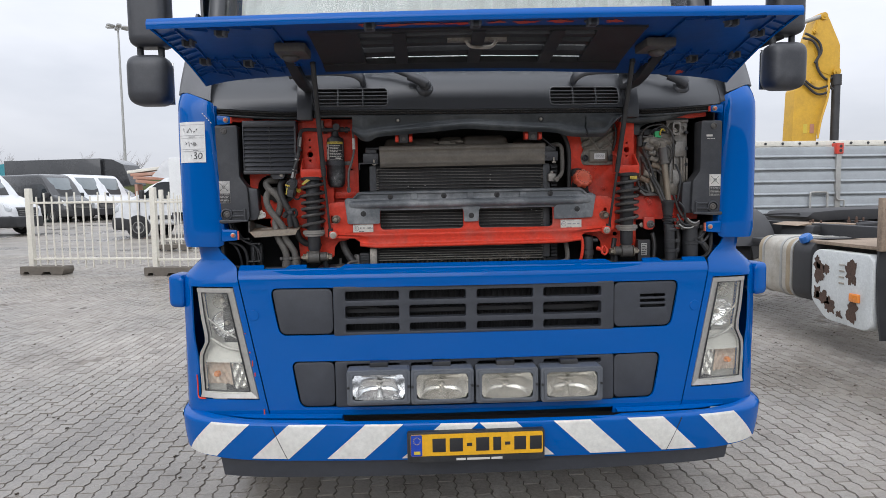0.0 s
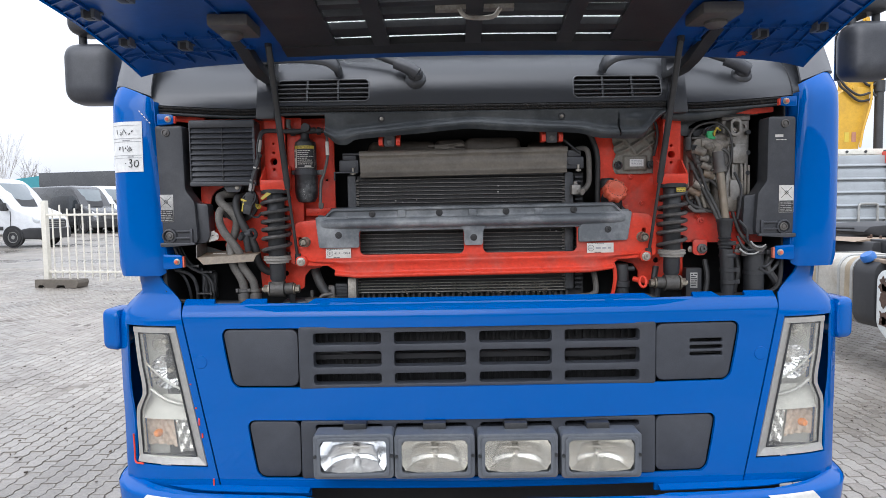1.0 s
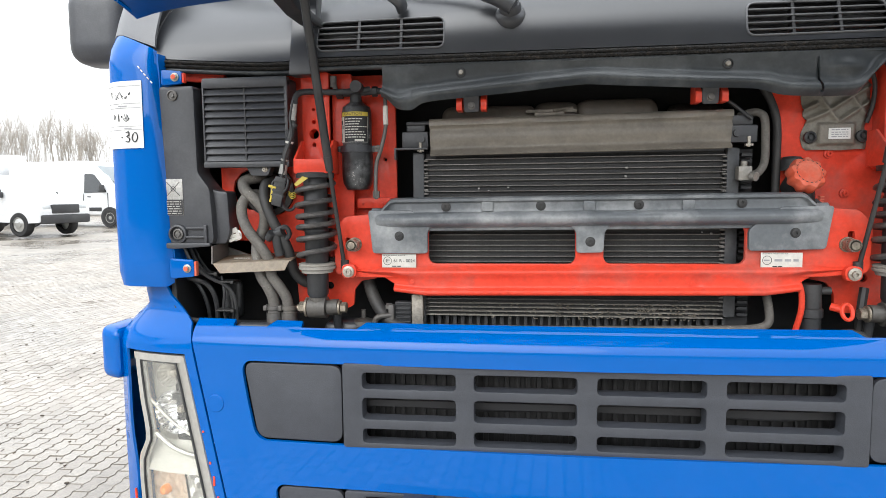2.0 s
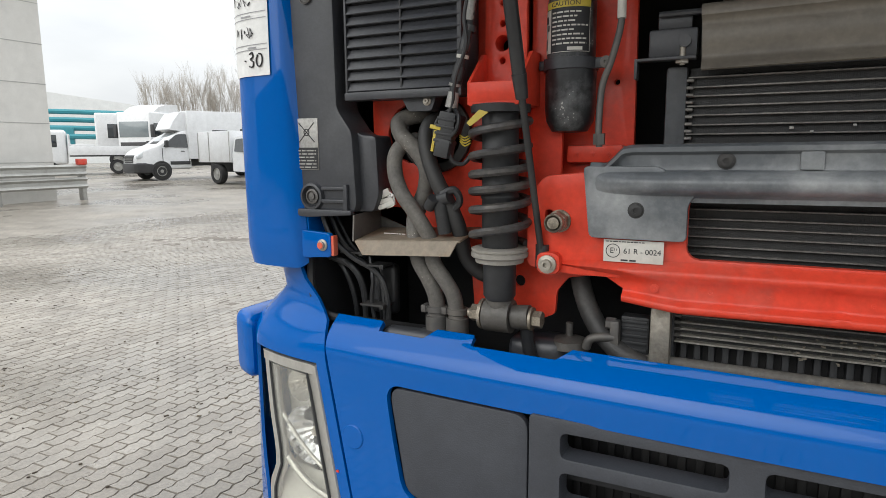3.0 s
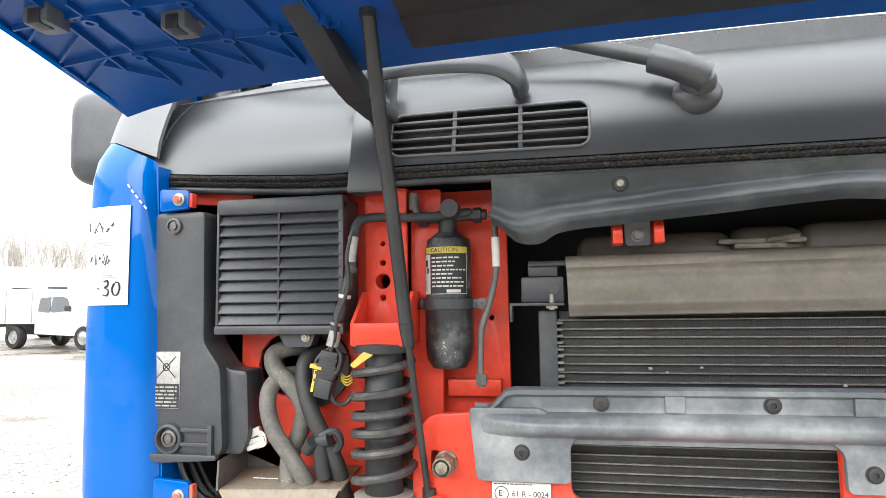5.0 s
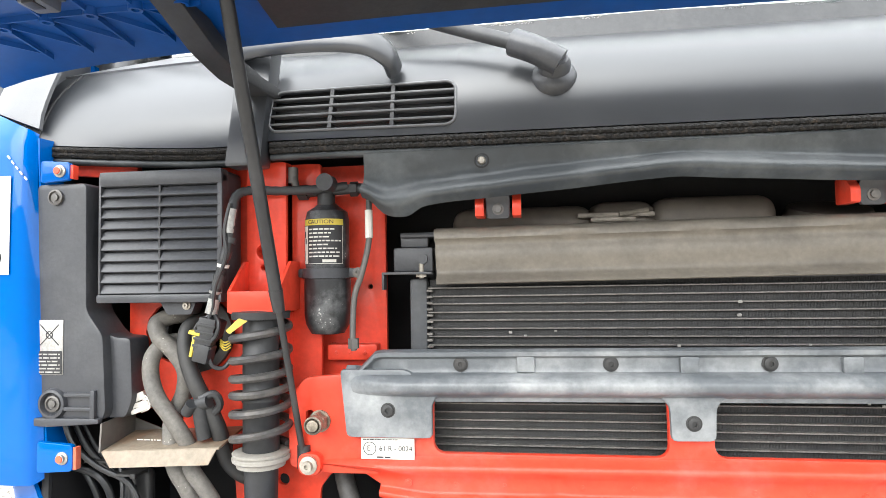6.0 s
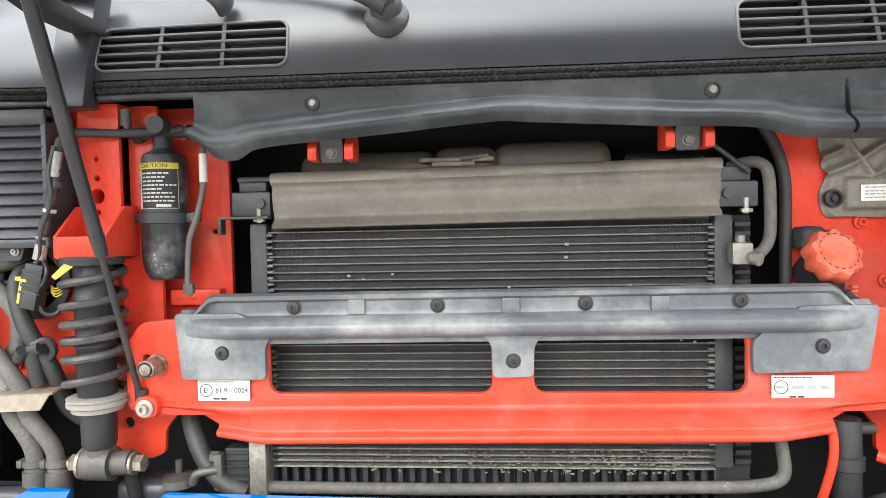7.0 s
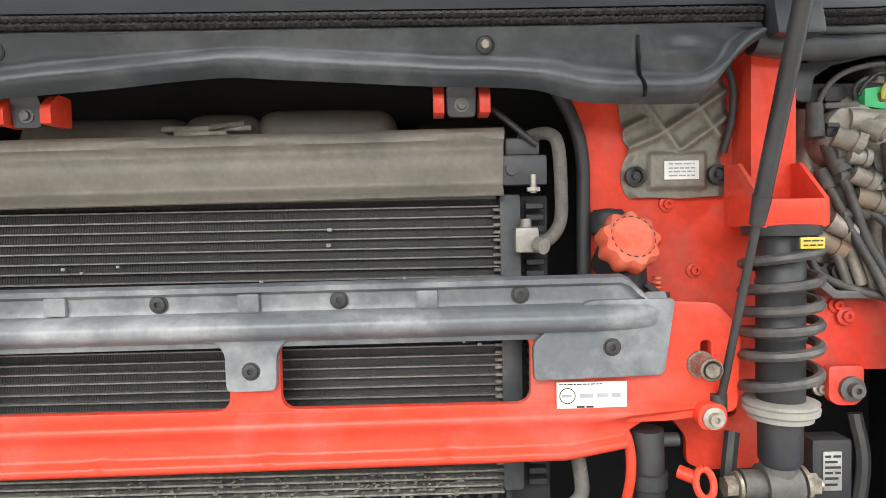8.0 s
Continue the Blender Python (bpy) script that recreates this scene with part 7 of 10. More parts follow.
for x in (-0.284, 0.283):
    y = seal_at(x, 0.28)[1]
    # dark ring on the rubber stands in for a shaded hollow round the stud
    bm = B()
    lathe(bm, [(0.0115, -0.002), (0.0115, 0.0012), (0.0095, 0.0016), (0.0085, -0.001)], (x, y, 1.654), (0, -1, 0), 20)
    part("stud_shade_ring", bm, M_CORE, seal)
    bm = B()
    lathe(bm, [(0.0062, -0.002), (0.0062, 0.002), (0.0045, 0.0045), (0.001, 0.005)], (x, y, 1.654), (0, -1, 0), 16)
    part("seal_stud", bm, M_STEEL, seal)
    bx = -0.262 if x < 0 else 0.255
    zc = 1.587 if x < 0 else 1.592
    bm = B()
    strap = round_poly([(bx - 0.017, zc - 0.018), (bx + 0.017, zc - 0.018), (bx + 0.018, zc + 0.012), (bx + 0.010, zc + 0.034), (bx - 0.012, zc + 0.034), (bx - 0.019, zc + 0.012)], 0.006)
    slab(bm, strap, 0.076, 0.082, bev=0.002)
    for v in bm.verts:
        v.co.y -= 0.30 * max(0.0, v.co.z - zc - 0.004)
    br = part("seal_bracket", bm, M_BOX, truck, "black bracket with red cheeks")
    bm = B()
    lathe(bm, [(0.0088, 0), (0.0088, 0.0015), (0.0060, 0.002), (0.0055, 0.006), (0.003, 0.0065)], (bx, 0.076, zc - 0.004), (0, -1, 0), 14)
    part("bolt", bm, M_TRAYDARK, br)
    for e in (-1, 1):
        bm = B()
        pts = [(0.066, zc - 0.015), (0.066, zc + 0.006), (0.082, zc + 0.022), (0.110, zc + 0.022), (0.110, zc - 0.015)]
        slab(bm, round_poly(pts, 0.004, 2), bx + e * 0.0275 - 0.0065, bx + e * 0.0275 + 0.0065, bev=0.0012)
        for v in bm.verts:
            v.co.x, v.co.y = v.co.y, v.co.x
        part("cheek", bm, M_RED, br)

# right-hand pipe, filler, heat shield
rp = hose("return_pipe", [(0.335, 0.14, 1.553), (0.352, 0.125, 1.558), (0.368, 0.11, 1.556), (0.376, 0.10, 1.540), (0.379, 0.10, 1.49), (0.378, 0.10, 1.448), (0.364, 0.094, 1.426), (0.345, 0.092, 1.420)], 0.0085, M_HOSE, "grey pipe at the cooler end")
bm = B()
box(bm, 0.318, 0.348, 0.080, 0.105, 1.408, 1.440, 0.005)
cyl(bm, (0.333, 0.092, 1.44), (0.333, 0.092, 1.45), 0.007, seg=12)
cyl(bm, (0.345, 0.080, 1.418), (0.352, 0.070, 1.416), 0.010, seg=14)
part("union_block", bm, M_ALU, rp)
hose("cable", [(0.275, 0.12, 1.600), (0.30, 0.11, 1.585), (0.33, 0.10, 1.558), (0.35, 0.10, 1.542)], 0.004, M_BLACK)
bm = B()
AX = Vector((0.10, -0.80, 0.42)).normalized()
cc = Vector((0.458, 0.100, 1.412))
prof_cap = [(0.030, -0.004), (0.036, 0.0), (0.0375, 0.004), (0.0375, 0.020), (0.034, 0.028), (0.026, 0.031), (0.024, 0.029), (0.001, 0.029)]
m = Matrix.Translation(cc) @ AX.to_track_quat("Z", "Y").to_matrix().to_4x4()
rings = []
for r, h in prof_cap:
    rings.append([bm.verts.new(m @ Vector(((r + (0.0028 * math.cos(9 * a) if 0.030 < r else 0)) * math.cos(a), (r + (0.0028 * math.cos(9 * a) if 0.030 < r else 0)) * math.sin(a), h))) for a in [2 * math.pi * i / 72 for i in range(72)]])
for a, b in zip(rings, rings[1:]):
    for i in range(72):
        bm.faces.new((a[i], a[(i + 1) % 72], b[(i + 1) % 72], b[i]))
bm.faces.new(rings[0][::-1])
bm.faces.new(rings[-1])
cap = part("filler_cap", bm, M_ORANGE, truck, "faded red lobed filler cap on a black neck")
bm = B()
for k in range(18):
    a = 2 * math.pi * k / 18
    p0, p1 = m @ Vector((0.0275 * math.cos(a), 0.0275 * math.sin(a), 0.0310)), m @ Vector((0.0275 * math.cos(a + 0.17), 0.0275 * math.sin(a + 0.17), 0.0310))
    tube(bm, [p0, p1], 0.0007, 4, 1)
part("print_bar", bm, M_DARK, cap)
bm = B()
cyl(bm, cc - AX * 0.004, cc - AX * 0.035 + Vector((0, 0, -0.01)), 0.030, seg=24)
tube(bm, [cc - AX * 0.02, Vector((0.462, 0.12, 1.385)), Vector((0.466, 0.125, 1.345)), Vector((0.466, 0.13, 1.30))], 0.029, 16, 5)
cyl(bm, (0.448, 0.125, 1.455), (0.448, 0.125, 1.44), 0.024, seg=20)
lathe(bm, [(0.024, 1.43), (0.024, 1.452), (0.018, 1.460), (0.001, 1.462)], (0.446, 0.128, 0), (0, 0, 1), 22)
tube(bm, [(0.485, 0.10, 1.365), (0.50, 0.095, 1.352), (0.512, 0.092, 1.350)], 0.005, 8, 4)
part("filler_neck", bm, M_BLACK, truck, "black plastic filler neck")
bm = B()
for k in range(4):
    cyl(bm, (0.505, 0.115, 1.352 + 0.006 * k), (0.505, 0.115, 1.355 + 0.006 * k), 0.006, seg=12)
part("cable_boot", bm, M_ORANGE, truck)

shield_l = curve_y([(1.470, 0.482), (1.482, 0.470), (1.512, 0.466), (1.534, 0.474), (1.55, 0.469), (1.596, 0.463), (1.640, 0.464)])
shield_r = curve_y([(1.470, 0.600), (1.50, 0.603), (1.524, 0.597), (1.542, 0.604), (1.59, 0.606), (1.640, 0.598)])
RIBS = (((0.462, 1.560), (0.493, 1.575)), ((0.493, 1.596), (0.537, 1.536)), ((0.466, 1.536), (0.508, 1.553)), ((0.508, 1.553), (0.602, 1.612)), ((0.551, 1.606), (0.590, 1.553)), ((0.541, 1.536), (0.602, 1.578)))


def step(a, b, v):
    k = min(1.0, max(0.0, (v - a) / (b - a)))
    return k * k * (3 - 2 * k)


def shield_at(u, z):
    x = shield_l(z) + (shield_r(z) - shield_l(z)) * u
    up = 0.0
    for (xa, za), (xb, zb) in RIBS:
        dx, dz = xb - xa, zb - za
        k = min(1.0, max(0.0, ((x - xa) * dx + (z - za) * dz) / (dx * dx + dz * dz)))
        up = max(up, 0.0105 * math.exp(-(math.hypot(x - xa - k * dx, z - za - k * dz) / 0.0052) ** 2))
    if z < 1.534:
        boss = step(0.494, 0.502, x) * step(0.577, 0.569, x) * step(1.483, 1.488, z) * step(1.536, 1.528, z)
        up = max(up, 0.009 * boss)
        for mx in (0.481, 0.589):
            up -= 0.005 * math.exp(-(math.hypot(x - mx, z - 1.502) / 0.012) ** 4)
    up += 0.006 * step(0.10, 0.0, u) * -1 - 0.006 * step(0.92, 1.0, u)
    up += 0.0012 * noise.noise(Vector((x * 60, z * 60, 2.0)))
    return x, 0.130 - up, z


bm = B()
sheet(bm, spread_cols(0, 1, 56), [(lambda u: 1.474 + 0.001 * math.sin(u * 9), lambda u: 1.640)], shield_at, 66)
thicken(bm, 0.003, (0, -1, 0))
shield = part("heat_shield", bm, M_SHIELD, truck, "dusty embossed control unit cover with a white label", 80)
hose("edge_strip", [(0.597, 0.116, 1.640), (0.604, 0.116, 1.615), (0.604, 0.116, 1.586), (0.600, 0.117, 1.558), (0.594, 0.122, 1.531)], 0.0048, M_RUBBER, "", shield)
for x, z in ((0.481, 1.502), (0.589, 1.503)):
    bm = B()
    lathe(bm, [(0.013, 0), (0.013, 0.008), (0.009, 0.010), (0.008, 0.004), (0.004, 0.004), (0.004, 0.009), (0.001, 0.009)], (x, 0.130, z), (0, -1, 0), 18)
    part("rubber_mount", bm, M_BLACK, shield)
bm = B()
box(bm, 0.5165, 0.5615, 0.1186, 0.1200, 1.497, 1.521, 0.0004)
sl = part("label", bm, M_PAPER, shield, "small white printed label")
part("print_bar", bars(B(), 0.522, 0.556, 0.1184, [1.5170, 1.5115, 1.507, 1.502], 0.0018, 13), M_FAINT, sl)

# steering valve, castings and cables at the right
bm = B()
box(bm, 0.70, 0.745, 0.13, 0.20, 1.36, 1.60, 0.02, 3)
box(bm, 0.80, 0.905, 0.135, 0.22, 1.34, 1.655, 0.018, 3)
box(bm, 0.745, 0.80, 0.16, 0.22, 1.36, 1.56, 0.015, 2)
gear = part("gear_casting", bm, M_ALU_DARK, truck, "weathered cast aluminium gear linkage housing")
for x0, x1, y0, z0, z1 in ((0.815, 0.905, 0.125, 1.565, 1.650), (0.872, 0.877, 0.100, 1.40, 1.495), (0.883, 0.888, 0.100, 1.40, 1.495), (0.894, 0.899, 0.100, 1.40, 1.495), (0.849, 0.886, 0.098, 1.514, 1.563), (0.822, 0.882, 0.105, 1.345, 1.395), (0.832, 0.872, 0.112, 1.395, 1.455), (0.838, 0.866, 0.118, 1.455, 1.505), (0.710, 0.735, 0.115, 1.385, 1.40), (0.705, 0.74, 0.11, 1.355, 1.37)):
    bm = B()
    box(bm, x0, x1, y0, 0.15, z0, z1, 0.006, 2)
    part("casting_web", bm, M_ALU if z0 > 1.41 else M_ALU_DARK, gear)
bm = B()
slab(bm, rrect(0.826, 0.862, 1.586, 1.642, 0.014), 0.078, 0.116, [rrect(0.834, 0.854, 1.596, 1.632, 0.008)], bev=0.003)
part("link_loop", bm, M_ALU, gear)
screw("bolt", 0.844, 0.100, 1.606, 0.006, M_STEEL, gear, 0.012)
for x, z in ((0.712, 1.365), (0.725, 1.378), (0.742, 1.368)):
    screw("bolt", x, 0.11, z, 0.006, M_RUBBER, gear, 0.010)
bm = B()
lathe(bm, [(0.010, 0), (0.030, 0.004), (0.034, 0.015), (0.034, 0.045), (0.028, 0.055), (0.026, 0.070), (0.020, 0.076), (0.001, 0.076)], (0.778, 0.15, 1.552), (0.0, -1, -0.1), 26)
cyl(bm, (0.735, 0.095, 1.565), (0.82, 0.095, 1.560), 0.016, seg=16)
cyl(bm, (0.720, 0.10, 1.535), (0.775, 0.10, 1.545), 0.014, seg=14)
cyl(bm, (0.735, 0.095, 1.50), (0.775, 0.09, 1.49), 0.012, seg=14)
box(bm, 0.735, 0.83, 0.105, 0.16, 1.50, 1.60, 0.014, 3)
box(bm, 0.715, 0.77, 0.10, 0.15, 1.40, 1.51, 0.010, 2)
servo = part("steering_valve", bm, M_ALU_DARK, truck, "oily cast steering valve body")
bm = B()
lathe(bm, [(0.040, 0.0), (0.040, 0.006), (0.036, 0.008), (0.036, 0.014), (0.031, 0.015), (0.030, 0.010), (0.026, 0.010), (0.025, 0.016), (0.012, 0.018), (0.011, 0.014), (0.001, 0.014)], (0.792, 0.092, 1.514), (-0.25, -1, -0.05), 36)
part("valve_flange", bm, M_EYE, servo)
# domed top of the valve body, a ledge behind it and two black plugs in front
bm = B()
lathe(bm, [(0.040, -0.004), (0.040, 0.030), (0.037, 0.036), (0.020, 0.039), (0.001, 0.040)], (0.744, 0.125, 1.547), (0, -1, 0), 36)
part("valve_dome", bm, M_ALU_DARK, servo)
bm = B()
box(bm, 0.706, 0.750, 0.088, 0.130, 1.579, 1.587, 0.003, 2)
part("valve_ledge", bm, M_EYE, servo)
for x, z in ((0.716, 1.553), (0.733, 1.536)):
    bm = B()
    box(bm, x - 0.009, x + 0.008, 0.086, 0.104, z - 0.009, z + 0.009, 0.003, 2)
    box(bm, x - 0.010, x + 0.002, 0.083, 0.088, z + 0.002, z + 0.007, 0.001)
    box(bm, x - 0.002, x + 0.009, 0.083, 0.088, z - 0.007, z - 0.002, 0.001)
    part("connector", bm, M_BLACK, servo, "black wiring plug")
for x0, x1, y0, z0, z1, mm in ((0.768, 0.792, 0.080, 1.470, 1.487, M_STICKER), (0.764, 0.790, 0.084, 1.446, 1.462, M_STICKER), (0.744, 0.778, 0.090, 1.450, 1.475, M_TRAY), (0.722, 0.744, 0.098, 1.410, 1.440, M_TRAY), (0.744, 0.772, 0.100, 1.392, 1.424, M_ALU_DARK)):
    bm = B()
    box(bm, x0, x1, y0, 0.125, z0, z1, 0.006, 3)
    part("casting_lug", bm, mm, servo)
for z, x0 in ((1.522, 0.716), (1.495, 0.720), (1.446, 0.724)):
    bm = B()
    cyl(bm, (x0, 0.088, z), (x0 + 0.045, 0.092, z + 0.004), 0.0095, seg=12)
    cyl(bm, (x0 + 0.012, 0.088, z), (x0 + 0.022, 0.089, z + 0.001), 0.0135, seg=6)
    part("hydraulic_port", bm, M_EYE, servo)
bm = B()
cyl(bm, (0.780, 0.065, 1.535), (0.786, 0.060, 1.470), 0.018, 0.017, seg=18)
cyl(bm, (0.784, 0.061, 1.482), (0.786, 0.060, 1.470), 0.021, seg=18)
part("coupling", bm, M_TRAYDARK, servo)
bm = B()
cyl(bm, (0.786, 0.060, 1.470), (0.801, 0.055, 1.325), 0.0125, 0.0132, seg=18)
part("steering_shaft", bm, mat("worn_bronze_tube", (0.24, 0.20, 0.15), 0.45, 0.5, dust=(0.36, 0.33, 0.28), amount=0.8, scale=14), servo, "worn bronze coloured shaft tube")
bm = B()
lathe(bm, [(0.016, 1.225), (0.0165, 1.262), (0.019, 1.272), (0.022, 1.290), (0.024, 1.312), (0.027, 1.316), (0.027, 1.322), (0.014, 1.326)], (0.800, 0.055, 0), (0, 0, 1), 20)
for k in range(4):
    lathe(bm, [(0.016, -0.004), (0.0215, 0.0), (0.016, 0.004)], (0.801, 0.055, 1.262 - 0.010 * k), (0, 0, 1), 18)
tube(bm, [(0.806, 0.056, 1.226), (0.808, 0.057, 1.20), (0.812, 0.06, 1.15), (0.816, 0.065, 1.09), (0.818, 0.07, 1.00)], 0.0205, 16, 4, 0.03)
lathe(bm, [(0.024, 0), (0.026, 0.003), (0.026, 0.010), (0.024, 0.013)], (0.812, 0.06, 1.20), (0, 0, 1), 20)
part("bellows_tube", bm, M_BLACK, truck, "black bellows tube on the steering column")
bm = B()
tube(bm, [(0.90, 0.075, 1.235), (0.902, 0.072, 1.20), (0.905, 0.075, 1.10), (0.908, 0.08, 1.00)], 0.030, 16, 4, 0.03)
part("air_duct", bm, M_BLACK, truck, "black plastic air duct")
for k, pts in enumerate(([(0.700, 0.095, 1.570), (0.702, 0.092, 1.592), (0.716, 0.086, 1.615), (0.746, 0.082, 1.628), (0.785, 0.078, 1.627), (0.820, 0.068, 1.590), (0.825, 0.070, 1.515), (0.81, 0.08, 1.46)],
                         [(0.724, 0.092, 1.508), (0.729, 0.086, 1.490), (0.738, 0.080, 1.458), (0.750, 0.074, 1.415), (0.772, 0.062, 1.366), (0.790, 0.050, 1.310)],
                         [(0.714, 0.096, 1.485), (0.720, 0.090, 1.468), (0.730, 0.084, 1.442), (0.741, 0.076, 1.412), (0.760, 0.064, 1.366), (0.782, 0.052, 1.310)],
                         [(0.760, 0.088, 1.452), (0.772, 0.078, 1.440), (0.788, 0.074, 1.420), (0.800, 0.078, 1.395)],
                         [(0.69, 0.10, 1.41), (0.70, 0.09, 1.375), (0.74, 0.085, 1.355), (0.775, 0.07, 1.345)],
                         [(0.835, 0.08, 1.345), (0.85, 0.07, 1.29), (0.875, 0.065, 1.25), (0.90, 0.06, 1.235)])):
    hose("cable", pts, (0.0036, 0.0062, 0.0058, 0.0055)[min(k, 3)], M_CABLE, "dusty black cable", seg=10)
for k, pts in enumerate(([(0.93, 0.09, 1.18), (0.955, 0.08, 1.150), (0.975, 0.09, 1.120), (0.98, 0.12, 1.09)],
                         [(0.905, 0.045, 1.165), (0.94, 0.05, 1.150), (0.975, 0.06, 1.185), (0.98, 0.1, 1.20)],
                         [(0.905, 0.05, 1.180), (0.93, 0.05, 1.170), (0.96, 0.06, 1.20), (0.97, 0.1, 1.22)])):
    hose("cable", pts, 0.0075 if k == 0 else 0.0055, M_BLACK, "black cable", seg=8)
bm = B()
slab(bm, round_poly([(0.758, 1.604), (0.758, 1.582), (0.783, 1.578), (0.785, 1.586), (0.776, 1.588), (0.774, 1.598), (0.784, 1.599), (0.783, 1.607)], 0.002), 0.092, 0.108, bev=0.0015)
gp = part("plug", bm, M_GREEN, truck, "green plug with yellow wires")
bm = B()
box(bm, 0.776, 0.787, 0.094, 0.106, 1.588, 1.599, 0.002)
part("plug_insert", bm, M_TRAY, gp)
for k in range(3):
    bm = B()
    tube(bm, [(0.780, 0.090, 1.590 + 0.004 * k), (0.778 + 0.003 * k, 0.088, 1.602 + 0.003 * k), (0.786, 0.088, 1.611 + 0.002 * k), (0.80, 0.092, 1.606)], 0.0021, 6, 5)
    part("wire", bm, M_YELLOW, gp)
for pts in ([(0.752, 0.102, 1.592), (0.748, 0.096, 1.606), (0.758, 0.094, 1.616), (0.776, 0.100, 1.618)], [(0.756, 0.102, 1.598), (0.762, 0.094, 1.612), (0.776, 0.094, 1.622), (0.795, 0.100, 1.622)]):
    hose("cable", pts, 0.0030, M_SOOT, "thin black cable", seg=8)
bm = B()
for k in range(2):
    tube(bm, [(0.865, 0.05, 1.262 - 0.008 * k), (0.885, 0.042, 1.235 - 0.006 * k), (0.91, 0.042, 1.225 - 0.006 * k), (0.93, 0.05, 1.232)], 0.004, 8, 5)
box(bm, 0.850, 0.868, 0.04, 0.055, 1.205, 1.222, 0.003)
box(bm, 0.828, 0.85, 0.045, 0.055, 1.215, 1.226, 0.003)
part("cable_tie", bm, M_SPRING, truck, "dull tape and ties on the cables")
bm = B()
box(bm, 0.690, 0.742, 0.085, 0.12, 1.03, 1.165, 0.006)
ob = part("small_canister", bm, M_DARK, truck, "dark canister with a printed label")
bm = B()
box(bm, 0.703, 0.727, 0.0835, 0.0852, 1.10, 1.15, 0.001)
lb = part("label", bm, M_DULL, ob)
part("print_bar", bars(B(), 0.705, 0.725, 0.0833, [1.144, 1.137, 1.130, 1.123, 1.116, 1.108], 0.003, 14), M_INK, lb)
# pale cast gearbox cover with ledges behind the linkage
bm = B()
slab(bm, round_poly([(0.816, 1.655), (0.905, 1.655), (0.902, 1.345), (0.822, 1.345), (0.812, 1.42), (0.822, 1.50)], 0.012), 0.118, 0.135, [ring_xz(0.848, 1.560, 0.010), ring_xz(0.885, 1.620, 0.006)], bev=0.004)
lid = part("gear_cover", bm, M_ALU, truck, "pale cast aluminium gear cover")
for x0, x1, y0, z0, z1, bv in ((0.842, 0.890, 0.096, 1.500, 1.556, 0.010), (0.838, 0.892, 0.104, 1.376, 1.450, 0.010), (0.826, 0.836, 0.106, 1.350, 1.500, 0.004), (0.846, 0.856, 0.108, 1.450, 1.502, 0.004), (0.870, 0.878, 0.104, 1.446, 1.505, 0.003), (0.884, 0.892, 0.104, 1.446, 1.505, 0.003), (0.812, 0.905, 0.110, 1.640, 1.656, 0.004)):
    bm = B()
    box(bm, x0, x1, y0, 0.122, z0, z1, bv, 2)
    part("casting_web", bm, M_ALU, lid)
for x, z in ((0.893, 1.600), (0.893, 1.535), (0.893, 1.47)):
    bm = B()
    cyl(bm, (x, 0.112, z), (x, 0.098, z), 0.0075, seg=10)
    part("cover_bolt", bm, M_SOOT, lid)
# ports, elbows and boots of the steering valve
for p0, p1, r0, r1, mm in (((0.738, 0.105, 1.572), (0.766, 0.074, 1.546), 0.0125, 0.0110, M_ALU_DARK), ((0.715, 0.085, 1.545), (0.742, 0.075, 1.532), 0.0130, 0.0120, M_ALU_DARK), ((0.728, 0.080, 1.520), (0.752, 0.080, 1.516), 0.0100, 0.0100, M_ALU), ((0.735, 0.082, 1.498), (0.760, 0.078, 1.486), 0.0115, 0.0105, M_ALU_DARK), ((0.742, 0.085, 1.470), (0.772, 0.078, 1.462), 0.0125, 0.0115, M_TRAY), ((0.716, 0.095, 1.440), (0.742, 0.088, 1.425), 0.0140, 0.0120, M_ALU_DARK), ((0.700, 0.100, 1.420), (0.732, 0.094, 1.402), 0.0125, 0.0110, M_TRAY)):
    a, b = Vector(p0), Vector(p1)
    bm = B()
    cyl(bm, a, b, r0, r1, seg=16)
    cyl(bm, a.lerp(b, 0.75), b + (b - a) * 0.06, r1 * 1.22, seg=16)
    cyl(bm, b, b + (b - a) * 0.12, r1 * 0.75, seg=12)
    part("port_elbow", bm, mm, servo)
for p0, p1, r0, r1 in (((0.697, 0.096, 1.586), (0.696, 0.093, 1.552), 0.0095, 0.0112), ((0.714, 0.098, 1.538), (0.725, 0.090, 1.508), 0.0090, 0.0122), ((0.709, 0.102, 1.505), (0.713, 0.096, 1.485), 0.0080, 0.0095)):
    bm = B()
    a, b = Vector(p0), Vector(p1)
    cyl(bm, a, b, r0, r1, seg=16)
    cyl(bm, b, b + (b - a) * 0.25, r1 * 1.04, r1 * 0.9, seg=16)
    part("cable_boot", bm, M_CABLE, truck, "dusty grey rubber boot")
for pts, bx in (([(0.716, 1.256), (0.716, 1.213), (0.728, 1.205), (0.752, 1.205), (0.762, 1.215), (0.762, 1.256)], 0.744), ([(0.846, 1.250), (0.846, 1.212), (0.856, 1.204), (0.880, 1.206), (0.886, 1.250)], 0.868)):
    bm = B()
    slab(bm, round_poly(pts, 0.006), 0.094, 0.104, bev=0.002)
    lower_lug = part("lug_plate", bm, M_RED_DUST, truck, "dusty red lug plate")
    screw("bolt", bx, 0.094, 1.227, 0.0095, M_TRAYDARK, lower_lug, 0.016)
